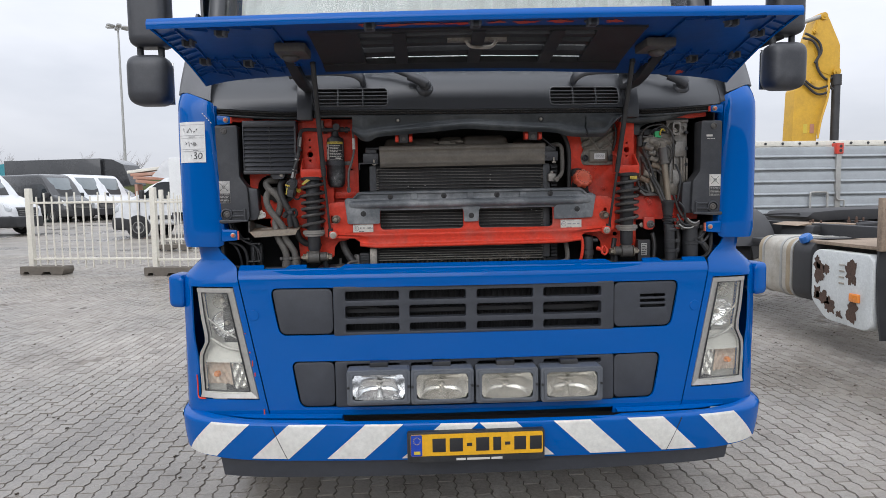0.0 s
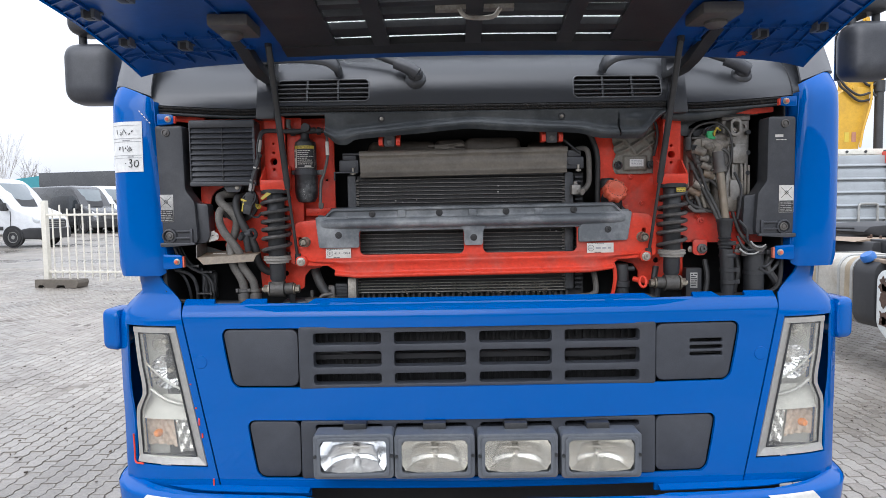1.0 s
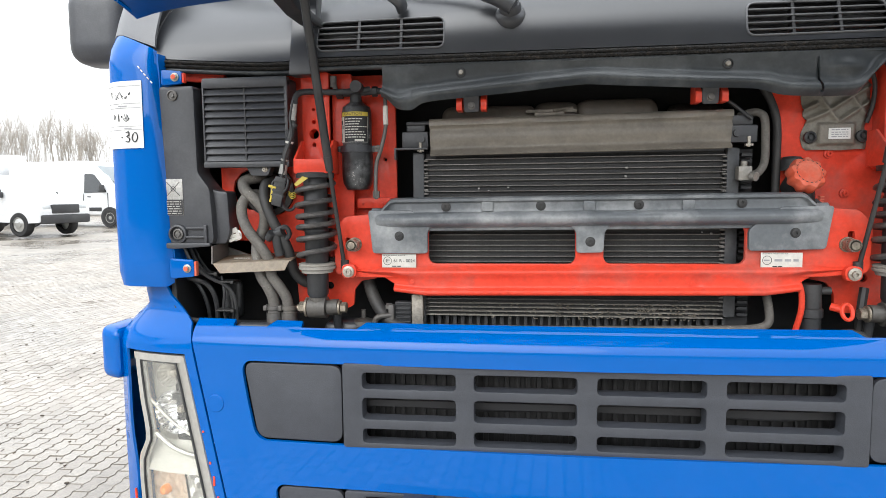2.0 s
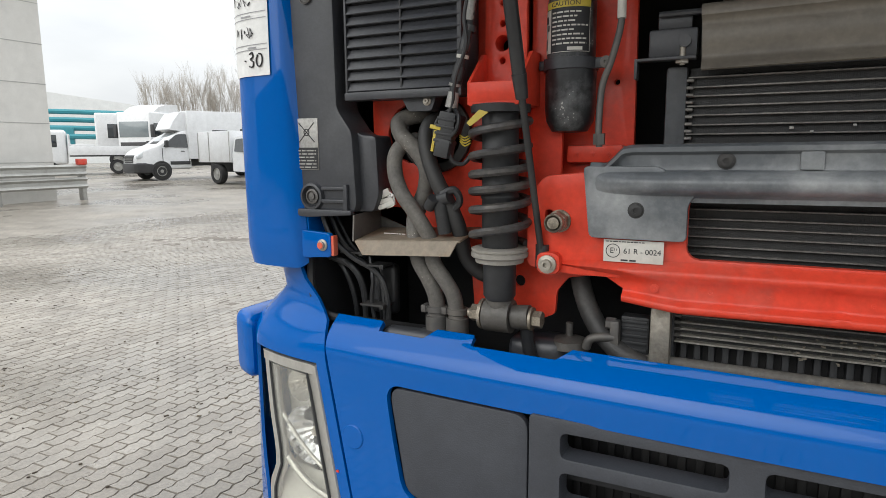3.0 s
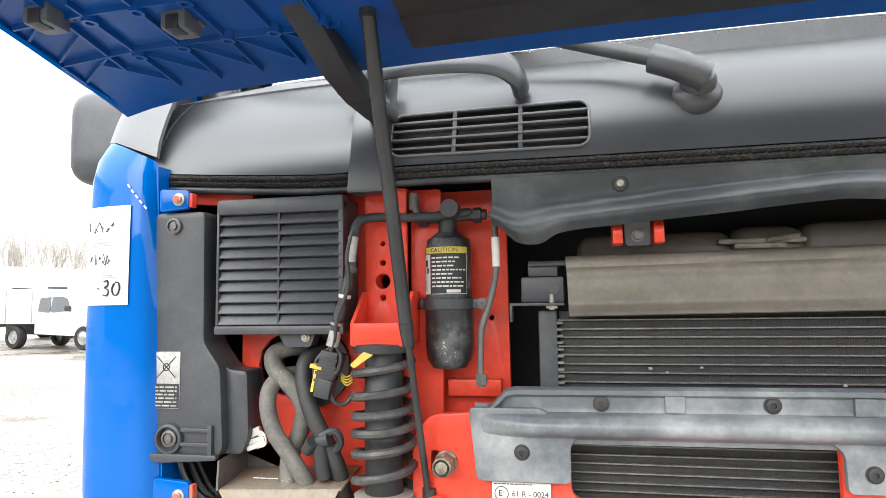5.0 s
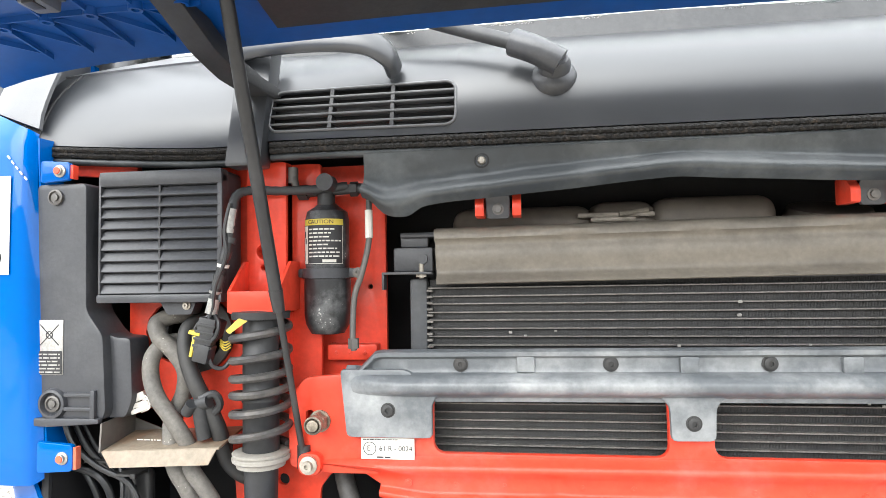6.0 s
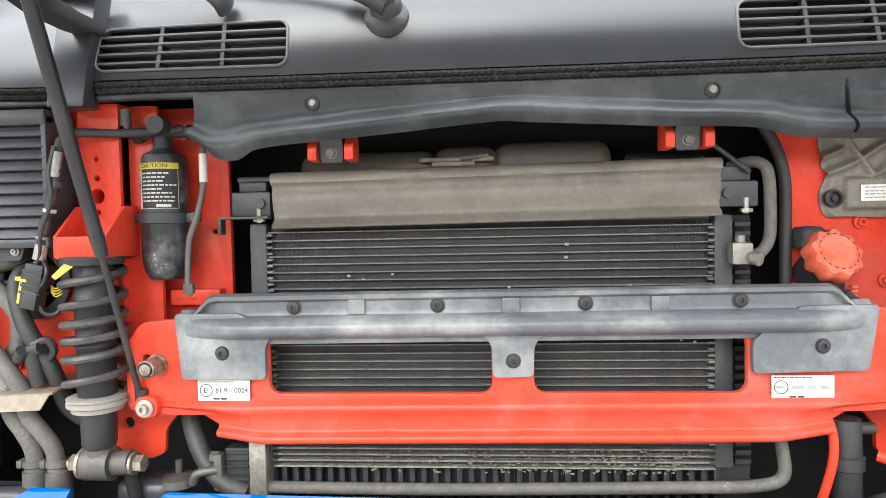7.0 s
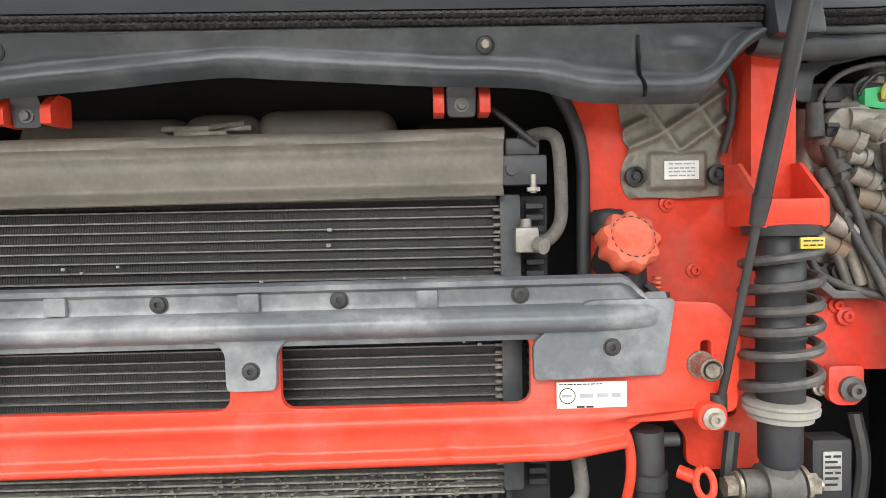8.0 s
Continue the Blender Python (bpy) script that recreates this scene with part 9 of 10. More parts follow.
def van(at, turn, paint, label, length=5.6, height=2.55, cab_only=False, group=""):
    """Nose at +x; the origin is on the ground under the middle."""
    ob = thing("van", label, "van", stand(*at), turn, group)
    h, n = height, length / 2
    back = -n if not cab_only else n - 2.25
    wide = lambda z: 0.99 - 0.115 * max(0.0, z - 0.95) / (h - 0.95) - 0.02 * max(0.0, 0.75 - z)
    bm = B()
    loft(bm, [(back, 0.45, h - 0.06, 0.96, 0.84, 0.10), (back + 0.06, 0.42, h - 0.01, 0.985, 0.875, 0.14), (n - 2.6 if not cab_only else back + 0.1, 0.42, h, 0.99, 0.875, 0.16), (n - 2.15, 0.42, h, 0.99, 0.875, 0.18), (n - 1.92, 0.42, h - 0.06, 0.99, 0.88, 0.18), (n - 1.74, 0.42, h - 0.20, 0.99, 0.89, 0.16), (n - 1.38, 0.42, (h - 0.20 + 1.50) / 2 + 0.05, 0.99, 0.92, 0.12), (n - 1.03, 0.42, 1.50, 0.99, 0.95, 0.10), (n - 0.80, 0.42, 1.41, 0.985, 0.93, 0.12), (n - 0.40, 0.40, 1.28, 0.96, 0.88, 0.14), (n - 0.16, 0.38, 1.14, 0.92, 0.80, 0.14), (n - 0.03, 0.38, 0.98, 0.86, 0.72, 0.12), (n, 0.42, 0.86, 0.80, 0.66, 0.10)])
    part("body", bm, paint, ob, sharp=30)
    # windscreen in its black surround
    slope = Vector((0.69, 0, 1.50 - (h - 0.20))).normalized()
    nrm = Vector((-slope.z, 0, slope.x))
    for name, mm, gap, up in (("screen_surround", M_TRIM, 0.0, 0.012), ("windscreen", M_WINDSHIELD, 0.05, 0.024)):
        bm = B()
        grid = []
        for k in range(4):
            t = k / 3
            x, z, w = n - 1.70 + 0.68 * t + gap * (0.5 - t) * 1.2, h - 0.22 + (1.50 - h + 0.22) * t, 0.80 + 0.10 * t - gap
            row = []
            for m in range(7):
                e = m / 3 - 1
                row.append(bm.verts.new(Vector((x - 0.10 * e * e, e * w, z)) + nrm * (up + 0.03 * math.sin(math.pi * t))))
            grid.append(row)
        for p, q in zip(grid, grid[1:]):
            for m in range(6):
                bm.faces.new((p[m], p[m + 1], q[m + 1], q[m]))
        thicken(bm, 0.02)
        part(name, bm, mm, ob)
    for s in (-1, 1):
        top = min(2.08, h - 0.24)
        for name, pts2 in (("side_window", [(n - 1.10, 1.36), (n - 1.20, 1.50), (n - 1.66, top - 0.04), (n - 1.80, top), (n - 2.12, top), (n - 2.14, 1.33)]),):
            bm = B()
            slab(bm, round_poly(pts2, 0.05), 0, 0.02)
            for v in bm.verts:
                v.co.y = s * (wide(v.co.z) + (0.008 if v.co.y > 0.01 else -0.02))
            part(name, bm, M_WINDOW, ob)
        bm = B()
        box(bm, n - 1.26, n - 1.14, s * 1.00, s * 1.20, 1.34, 1.64, 0.035, 3)
        box(bm, n - 1.22, n - 1.16, s * 0.94, s * 1.05, 1.36, 1.42, 0.01)
        part("mirror", bm, M_TRIM, ob)
        bm = B()
        loft(bm, [(n - 0.46, 1.02, 1.22, 0.02, 0.02, 0.008), (n - 0.36, 0.95, 1.21, 0.10, 0.08, 0.03), (n - 0.14, 0.86, 1.06, 0.12, 0.10, 0.03), (n - 0.06, 0.86, 0.98, 0.08, 0.06, 0.02)], 2)
        for v in bm.verts:
            v.co.y = s * (0.78 + v.co.y - 0.25 * max(0.0, v.co.x - n + 0.30))
        part("headlamp", bm, M_LAMPG, ob)
        for x in ((n - 1.05, n - 2.17) if cab_only else (n - 1.05, n - 2.17, n - 3.4)):
            bm = B()
            box(bm, x - 0.008, x + 0.008, s * 0.97, s * 0.9945, 0.55, 1.32, 0.002)
            part("door_joint", bm, M_TRIM, ob)
        bm = B()
        box(bm, back + 0.05, n - 1.35, s * 0.985, s * 1.005, 0.62, 0.76, 0.008)
        part("rub_strip", bm, M_TRIM, ob)
        bm = B()
        box(bm, n - 1.98, n - 1.82, s * 0.985, s * 1.005, 1.16, 1.20, 0.008)
        part("door_handle", bm, M_TRIM, ob)
    bm = B()
    loft(bm, [(n - 0.20, 0.70, 1.10, 0.60, 0.66, 0.05), (n + 0.015, 0.70, 0.98, 0.52, 0.56, 0.05)], 3)
    g = part("grille", bm, M_TRIM, ob)
    for k in range(3):
        bm = B()
        box(bm, n + 0.005, n + 0.03, -0.48, 0.48, 0.76 + 0.07 * k, 0.775 + 0.07 * k, 0.005)
        part("grille_bar", bm, M_GALV, g)
    bm = B()
    loft(bm, [(n - 0.75, 0.28, 0.62, 0.985, 0.995, 0.04), (n - 0.35, 0.27, 0.70, 0.965, 0.975, 0.06), (n - 0.06, 0.27, 0.70, 0.88, 0.90, 0.08), (n + 0.05, 0.30, 0.66, 0.72, 0.74, 0.10)], 3)
    part("bumper", bm, M_TRIM, ob)
    for x in (n - 0.98, -n + 1.1):
        for s in (-1, 1):
            # dark disc on the body side stands in for the shaded arch opening
            bm = B()
            lathe(bm, [(0.41, -0.03), (0.41, 0.010), (0.385, 0.016), (0.36, 0.010), (0.30, 0.0)], (x, s * 0.985, 0.37), (0, s, 0), 32)
            part("wheel_arch", bm, M_TRIM, ob)
            wheel(ob, x, s * 0.90, 0.35, 0.24, s)
    return ob


# vans at the far left
van((-24.2, 33.0), -24, M_CAR_WHITE, "white panel van with a dark bumper parked in a row", group="row of parked vans")
van((-21.6, 35.3), -24, M_CAR_BLACK, "black high-roof panel van parked in a row", group="row of parked vans", height=2.7)
van((-21.2, 37.5), -24, M_CAR_WHITE, "white high-roof panel van parked beside the black van", group="row of parked vans", height=2.75)
van((-20.8, 39.5), -24, M_CAR_WHITE, "white high-roof panel van parked at the end of the row", group="row of parked vans", height=2.75)


def box_van(at, turn, paint, box_paint, label, blen=4.2, bh=3.1, length=6.8, name="box_van", reach=0.7):
    ob = van(at, turn, paint, label, length, 2.15, True)
    ob.name = name
    n = length / 2
    bm = B()
    box(bm, n - 2.15 - blen, n - 2.15, -1.08, 1.08, 0.85, bh, 0.03)
    part("load_box", bm, box_paint, ob)
    bm = B()
    pts = [(n - 2.15, 2.0), (n - 2.15, bh - 0.05), (n - 2.15 + 0.35 * reach, bh - 0.08), (n - 2.15 + 0.75 * reach, bh - 0.45), (n - 2.15 + reach, 2.1)]
    profile(bm, pts, 0.85)
    part("wind_deflector", bm, paint, ob)
    bm = B()
    box(bm, n - 2.2 - blen, n - 1.9, -0.45, 0.45, 0.55, 0.85)
    part("frame", bm, M_TRIM, ob)
    return ob


box_van((-24.5, 44.0), -12, M_CAR_BLACK, M_CAR_BLACK, "black box van with a roof deflector behind the vans", 7.6, 4.0, 10.4, "box_van", 2.1)
box_van((-7.75, 20.6), 178, M_CAR_WHITE, M_HALL, "white chassis cab with a white load box", 3.2, 2.72, 5.8)
box_van((-22.9, 20.3), 250, M_CAR_WHITE, M_CAR_WHITE, "white box van with a roof deflector parked beside the pick-up", 4.4, 2.9, 6.6)
van((-17.8, 22.6), -6, M_CAR_WHITE, "white high-roof van parked behind the pick-up", 5.8, 2.6)

# pick-up with a service box
pick = thing("pickup", "white pick-up truck with a closed service box", "pickup", stand(-16.9, 17.45), -10)
bm = B()
profile(bm, [(-0.6, 0.50), (-0.6, 1.05), (-0.55, 1.75), (0.55, 1.80), (0.85, 1.72), (1.30, 1.22), (2.35, 1.08), (2.50, 0.85), (2.48, 0.45), (1.9, 0.42)], 0.90)
for v in bm.verts:
    v.co.y *= 1 - max(0, v.co.z - 1.1) * 0.16
part("body", bm, M_CAR_WHITE, pick)
bm = B()
box(bm, -2.75, -0.66, -0.93, 0.93, 0.82, 1.98, 0.03)
sb = part("service_box", bm, M_CAR_WHITE, pick)
for s in (-1, 1):
    for x in (-2.70, -2.0, -0.72):
        bm = B()
        box(bm, x - 0.02, x + 0.02, s * 0.925, s * 0.945, 0.86, 1.95, 0.004)
        part("corner_rail", bm, M_GALV, sb)
for x in (-2.6, -0.8):
    bm = B()
    box(bm, x - 0.10, x + 0.10, -0.3, 0.3, 1.98, 2.06, 0.02)
    part("roof_fitting", bm, M_TRIM, sb)
for s in (-1, 1):
    for pts in ([(-0.50, 1.22), (-0.48, 1.66), (0.05, 1.70), (0.05, 1.20)], [(0.10, 1.20), (0.10, 1.70), (0.56, 1.70), (0.80, 1.62), (1.02, 1.24)]):
        bm = B()
        slab(bm, round_poly(pts, 0.05), 0, 0.02)
        for v in bm.verts:
            v.co.y = s * (0.90 * (1 - max(0, v.co.z - 1.1) * 0.16) + (0.006 if v.co.y > 0.01 else -0.004))
        part("side_window", bm, M_WINDOW, pick)
    bm = B()
    box(bm, 0.92, 1.06, s * 0.90, s * 1.04, 1.22, 1.40, 0.03)
    part("mirror", bm, M_TRIM, pick)
    bm = B()
    box(bm, 2.25, 2.49, s * 0.52, s * 0.82, 0.82, 1.00, 0.03)
    part("headlamp", bm, M_LAMPG, pick)
    for x in (1.62, -1.62):
        wheel(pick, x, s * 0.80, 0.38, 0.26, s)
bm = B()
box(bm, 2.30, 2.56, -0.88, 0.88, 0.40, 0.68, 0.06)
box(bm, 2.44, 2.53, -0.5, 0.5, 0.72, 1.0, 0.03)
part("bumper", bm, M_TRIM, pick)
bm = B()
box(bm, -2.75, 0.5, -0.4, 0.4, 0.45, 0.82)
part("frame", bm, M_TRIM, pick)

# fence
def fence_panel(p0, p1, last):
    a, b = Vector((*p0, 0)), Vector((*p1, 0))
    d = b - a
    ob = thing("fence", "cream painted steel bar fence on concrete feet", "fence", stand(*p0), math.degrees(math.atan2(d.y, d.x)), "yard fence")
    L, H = d.length, 1.585
    bm = B()
    box(bm, -0.050, 0.050, -0.045, 0.045, 0.0, H + 0.02, 0.012)
    part("post", bm, M_FENCE, ob)
    if last:
        bm = B()
        box(bm, L - 0.050, L + 0.050, -0.045, 0.045, 0.0, H + 0.02, 0.012)
        part("post", bm, M_FENCE, ob)
    for z in (0.285, 1.335):
        bm = B()
        box(bm, 0.045, L - 0.045, -0.02, 0.02, z - 0.020, z + 0.020, 0.006)
        part("rail", bm, M_FENCE, ob)
    bm = B()
    box(bm, -0.012, 0.012, -0.011, 0.011, 0.11, 1.45, 0.005)
    bar = part("bar", bm, M_FENCE, ob)
    n = 15
    bar.matrix_basis = pose(L * 1 / (n + 1), 0, 0)
    for k in range(2, n + 1):
        c = repeat(bar, pose(L * k / (n + 1), 0, 0.07 if k % 4 in (1, 2) else 0), ob)
    for x in ((0.28, L + 0.28) if last else (0.28,)):
        bm = B()
        slab(bm, round_poly([(x - 0.44, 0), (x - 0.44, 0.15), (x + 0.44, 0.15), (x + 0.46, 0.09), (x + 0.42, 0.0), (x + 0.20, 0.0), (x + 0.17, 0.05), (x + 0.03, 0.05), (x, 0), (x - 0.24, 0), (x - 0.27, 0.05), (x - 0.36, 0.05), (x - 0.38, 0)], 0.01, 2), -0.14, 0.14)
        part("foot", bm, M_BLOCK, ob)


P1, P2 = (-7.42, 9.71), (-4.96, 9.27)
fence_panel(P1, P2, False)
fence_panel(P2, (-2.50, 8.83), True)
fence_panel((-6.9, 14.6), (-4.2, 14.3), True)

# building with guard rail
hall = thing("building", "pale grey panelled industrial building with a flat roof edge", "building", stand(-17.3, 9.8))
bm = B()
box(bm, -12.0, 0.0, -20.0, 0.0, -0.4, 6.15)
wall = part("wall", bm, M_WALL, hall)
for k in range(5):
    bm = B()
    box(bm, -0.002, 0.006, -20.0, 0.0, 1.0 + 1.02 * k, 1.02 + 1.02 * k)
    part("panel_joint", bm, M_GALV, wall)
bm = B()
box(bm, -12.4, 0.55, -20.4, 0.5, 6.15, 6.45, 0.04)
part("roof_edge", bm, M_WALL, hall)
rail = thing("guard_rail", "grey steel guard rail in front of the building", "guard rail", stand(-16.7, 10.3))
for z in (0.46, 0.80):
    bm = B()
    slab(bm, [(0.0, z - 0.15), (0.05, z - 0.10), (0.0, z - 0.04), (0.0, z + 0.04), (0.05, z + 0.10), (0.0, z + 0.15), (-0.03, z + 0.15), (-0.03, z - 0.15)], -14.0, 0.0)
    part("beam", bm, M_GALV, rail)
for k in range(7):
    bm = B()
    box(bm, -0.22, -0.04, -0.12 - 2.2 * k, 0.0 - 2.2 * k, -0.1, 0.96, 0.01)
    part("post", bm, M_GALV, rail)
bm = B()
box(bm, -0.06, 0.05, -0.25, 0.02, 0.94, 1.10, 0.02)
part("reflector", bm, M_RED_DUST, rail)

# far machines and hall
def lorry(at, turn, label, boom):
    ob = thing("lorry", label, "lorry", stand(*at), turn)
    bm = B()
    box(bm, 1.8, 4.0, -1.22, 1.22, 0.75, 3.5, 0.12, 3)
    part("cab", bm, M_CAR_WHITE, ob)
    bm = B()
    box(bm, 3.95, 4.03, -1.05, 1.05, 1.9, 2.9, 0.05)
    part("windscreen", bm, M_WINDSHIELD, ob)
    bm = B()
    box(bm, 3.95, 4.06, -1.0, 1.0, 0.7, 1.6, 0.04)
    part("grille", bm, M_TRIM, ob)
    for s in (-1, 1):
        bm = B()
        box(bm, 2.5, 3.7, s * 1.215, s * 1.235, 1.9, 2.8, 0.01)
        part("side_window", bm, M_WINDOW, ob)
        for x in (3.0, -1.6, -2.9):
            wheel(ob, x, s * 1.05, 0.5, 0.3, s)
    bm = B()
    box(bm, -4.2, 1.7, -1.2, 1.2, 1.0, 1.5 if boom else 1.25, 0.03)
    part("deck", bm, M_CAR_WHITE if boom else M_TRIM, ob)
    if not boom:
        bm = B()
        slab(bm, [(0.9, 3.45), (3.6, 3.45), (2.9, 3.85), (2.0, 4.05), (0.9, 4.1)], -1.1, 1.1, bev=0.08)
        part("roof_fairing", bm, M_CAR_WHITE, ob)
        for s in (-1, 1):
            bm = B()
            box(bm, 3.9, 4.08, s * 1.32 - 0.10, s * 1.32 + 0.10, 1.9, 2.7, 0.05)
            part("mirror", bm, M_TRIM, ob)
    if boom:
        for k in range(4):
            bm = B()
            tube(bm, [(-4.0, -0.9 + 0.6 * k, 1.9 + 0.55 * k), (-1.0, -0.9 + 0.6 * k, 2.0 + 0.55 * k), (3.6, -0.9 + 0.6 * k, 1.95 + 0.55 * k)], 0.17, 8, 3)
            part("boom", bm, M_TEAL, ob)
        bm = B()
        box(bm, -1.0, 0.6, -0.9, 0.9, 1.5, 2.6, 0.1)
        part("pump_body", bm, M_TEAL, ob)
    return ob


lorry((-40.6, 25.2), 55, "white lorry with a folded teal concrete boom", True)
lorry((-36.8, 30.5), 285, "white tractor unit with a roof fairing beside the boom lorry", False)

# small tipper in front of the boom lorry
tip = thing("tipper", "small white tipper with an empty drop side bed", "tipper", stand(-30.9, 20.6), 235)
bm = B()
box(bm, 1.3, 2.9, -0.95, 0.95, 0.5, 2.2, 0.18, 3)
part("cab", bm, M_CAR_WHITE, tip)
for s in (-1, 1):
    bm = B()
    box(bm, 1.7, 2.5, s * 0.945, s * 0.96, 1.35, 1.95, 0.01)
    part("side_window", bm, M_WINDOW, tip)
    for x in (2.1, -0.9):
        wheel(tip, x, s * 0.82, 0.36, 0.24, s)
    bm = B()
    box(bm, -2.2, 1.2, s * 1.0 - 0.02, s * 1.0 + 0.02, 0.95, 1.40, 0.01)
    part("drop_side", bm, M_CAR_WHITE, tip)
bm = B()
box(bm, -2.2, 1.2, -0.98, 0.98, 0.88, 0.96, 0.01)
part("bed", bm, M_TRIM, tip)
bm = B()
box(bm, 1.18, 1.24, -0.98, 0.98, 0.9, 2.0, 0.01)
part("headboard", bm, M_CAR_WHITE, tip)
far = thing("hall", "distant white hall with a low pitched roof", "building", stand(-69, 41.5), 56)
bm = B()
slab(bm, [(-8, -1), (-8, 5.4), (-3, 7.0), (8, 5.5), (8, -1)], -12, 12)
part("wall", bm, M_HALL, far)

# turquoise block added for a roof far behind the vans
far_teal = thing("tarpaulin", "turquoise block far behind the vans", "tarpaulin", stand(-33.5, 52.0), -10)
bm = B()
slab(bm, [(-3.6, 0.0), (-3.6, 3.9), (0.5, 4.25), (3.4, 4.45), (3.6, 4.1), (3.6, 0.0)], -1.2, 1.2)
part("sheet", bm, M_TEAL, far_teal)

# street lamp
lamp = thing("street_lamp", "tall grey mast with a ring of floodlights", "street lamp", stand(-24.5, 52.4))
bm = B()
cyl(bm, (0, 0, 0), (0, 0, 15.6), 0.13, 0.07, seg=12)
part("mast", bm, M_GALV, lamp)
for k in range(6):
    a = 2 * math.pi * k / 6
    bm = B()
    box(bm, 0.35, 0.95, -0.18, 0.18, 15.45, 15.62, 0.04, m=pose(0, 0, 0, 0, 0, math.degrees(a)))
    cyl(bm, (0, 0, 15.55), (0.5 * math.cos(a), 0.5 * math.sin(a), 15.55), 0.04, seg=6)
    part("floodlight", bm, M_GALV, lamp)

# bare winter trees far off
def bare_tree(bm, x, y, h, rnd, spread, stout=1.0):
    z0 = ground_z(x, y)
    tops = []

    def twig(p, d, ln, r, depth):
        q = p + d * ln
        n = d.cross(Vector((0.3, 0.9, 0.2))).normalized()
        m2 = d.cross(n)
        ring = []
        for c, rr in ((p, r), (q, r * 0.55)):
            ring.append([bm.verts.new(c + rr * (n * math.cos(t) + m2 * math.sin(t))) for t in (0, 2.094, 4.189)])
        for i in range(3):
            bm.faces.new((ring[0][i], ring[0][(i + 1) % 3], ring[1][(i + 1) % 3], ring[1][i]))
        if depth:
            for _ in range(rnd.choice((4, 5))):
                dd = (d + Vector((rnd.uniform(-1, 1), rnd.uniform(-1, 1), rnd.uniform(0.0, 0.5))) * spread).normalized()
                twig(p + d * ln * rnd.uniform(0.35, 1.0), dd, ln * rnd.uniform(0.5, 0.72), r * 0.5, depth - 1)
    twig(Vector((x, y, z0)), Vector((rnd.uniform(-0.05, 0.05), rnd.uniform(-0.05, 0.05), 1)).normalized(), h * 0.55, (0.0065 * h + 0.015) * stout, 4)


rnd = random.Random(7)
bm = B()
for k in range(44):
    t = k / 43
    a = radians(-51.4 + 15.9 * t)
    d = 88 + rnd.uniform(-3, 3)
    bare_tree(bm, d * math.sin(a), d * math.cos(a), rnd.uniform(9.0, 10.8), rnd, 0.27)
trees = part("far_trees", bm, M_BARK)
tagged(trees, "row of bare poplars at the far edge of the yard", "trees", "", "stuff")
bm = B()
for a, d, h in ((-33.8, 82, 6.6), (-32.2, 84, 6.2), (-31.0, 80, 6.0), (-28.6, 80, 6.5), (-24.7, 80, 7.2), (-26.4, 86, 4.6), (-22.6, 86, 4.4)):
    bare_tree(bm, d * math.sin(radians(a)), d * math.cos(radians(a)), h, rnd, 0.6, 1.7)
trees2 = part("far_trees", bm, mat("dark_winter_bark", (0.20, 0.175, 0.15), 0.9, dust=(0.28, 0.25, 0.22), amount=0.6, scale=0.4))
tagged(trees2, "a few bare winter trees behind the vans", "trees", "", "stuff")
bank = thing("grass_bank", "low grass bank behind the yard", "bank", stand(-17, 50))
bm = B()
box(bm, -9, 14, 0, 6, -0.5, 2.9, 0.4)
part("turf", bm, M_GRASS, bank)
frames = thing("steel_frames", "stack of salmon coloured steel frames", "frames", stand(-16.6, 40.5), -8)
for k in range(4):
    bm = B()
    box(bm, -2.2, 2.6, -0.4, 0.4, 2.1 + 0.35 * k, 2.3 + 0.35 * k, 0.02, m=pose(0, 0, 0, 0, 6 - 4 * k, 0))
    part("beam", bm, M_SIGN if k != 3 else M_FENCE, frames)
for x in (-2.0, 2.2):
    bm = B()
    box(bm, x - 0.1, x + 0.1, -0.3, 0.3, 0, 2.2)
    part("upright", bm, M_SIGN, frames)

# neighbouring tractor chassis at the right
ch = thing("tractor_chassis", "parked lorry chassis with fuel tank and chipped white battery cover", "lorry")
CX = 3.25
bm = B()
pts = [(2.13, 0.30), (2.20, 0.265), (2.66, 0.275), (2.86, 0.42), (2.86, 0.80), (2.80, 0.862), (2.18, 0.862), (2.13, 0.82)]
slab(bm, round_poly(pts, 0.06, 4), CX, CX + 0.10, bev=0.02)
for v in bm.verts:
    v.co.x, v.co.y = v.co.y, v.co.x
cover_b = part("battery_cover", bm, M_GUARD, ch, "chipped white battery cover with rusty patches")
rr = random.Random(3)
for cy, cz, w, h in ((2.78, 0.745, 0.05, 0.06), (2.74, 0.66, 0.07, 0.10), (2.66, 0.70, 0.045, 0.05), (2.36, 0.70, 0.07, 0.11), (2.70, 0.46, 0.10, 0.06), (2.60, 0.40, 0.07, 0.07), (2.77, 0.49, 0.05, 0.07), (2.34, 0.40, 0.07, 0.09), (2.49, 0.345, 0.045, 0.03)):
    bm = B()
    n = 40
    vs = []
    for k in range(n):
        a = 2 * math.pi * k / n
        q = 0.9 + 0.5 * noise.noise(Vector((cy * 7 + 1.6 * math.cos(a), cz * 7 + 1.6 * math.sin(a), 0.3))) + 0.35 * noise.noise(Vector((cy * 31 + 4 * math.cos(a), cz * 31 + 4 * math.sin(a), 0.7)))
        vs.append(bm.verts.new((CX - 0.002, cy + w * q * math.cos(a), cz + h * q * math.sin(a))))
    bm.faces.new(vs)
    part("rust_patch", bm, M_RUST, cover_b)
bm = B()
box(bm, CX - 0.02, CX + 0.005, 2.25, 2.36, 0.475, 0.545, 0.012)
part("marker_lamp", bm, M_AMBER, cover_b)
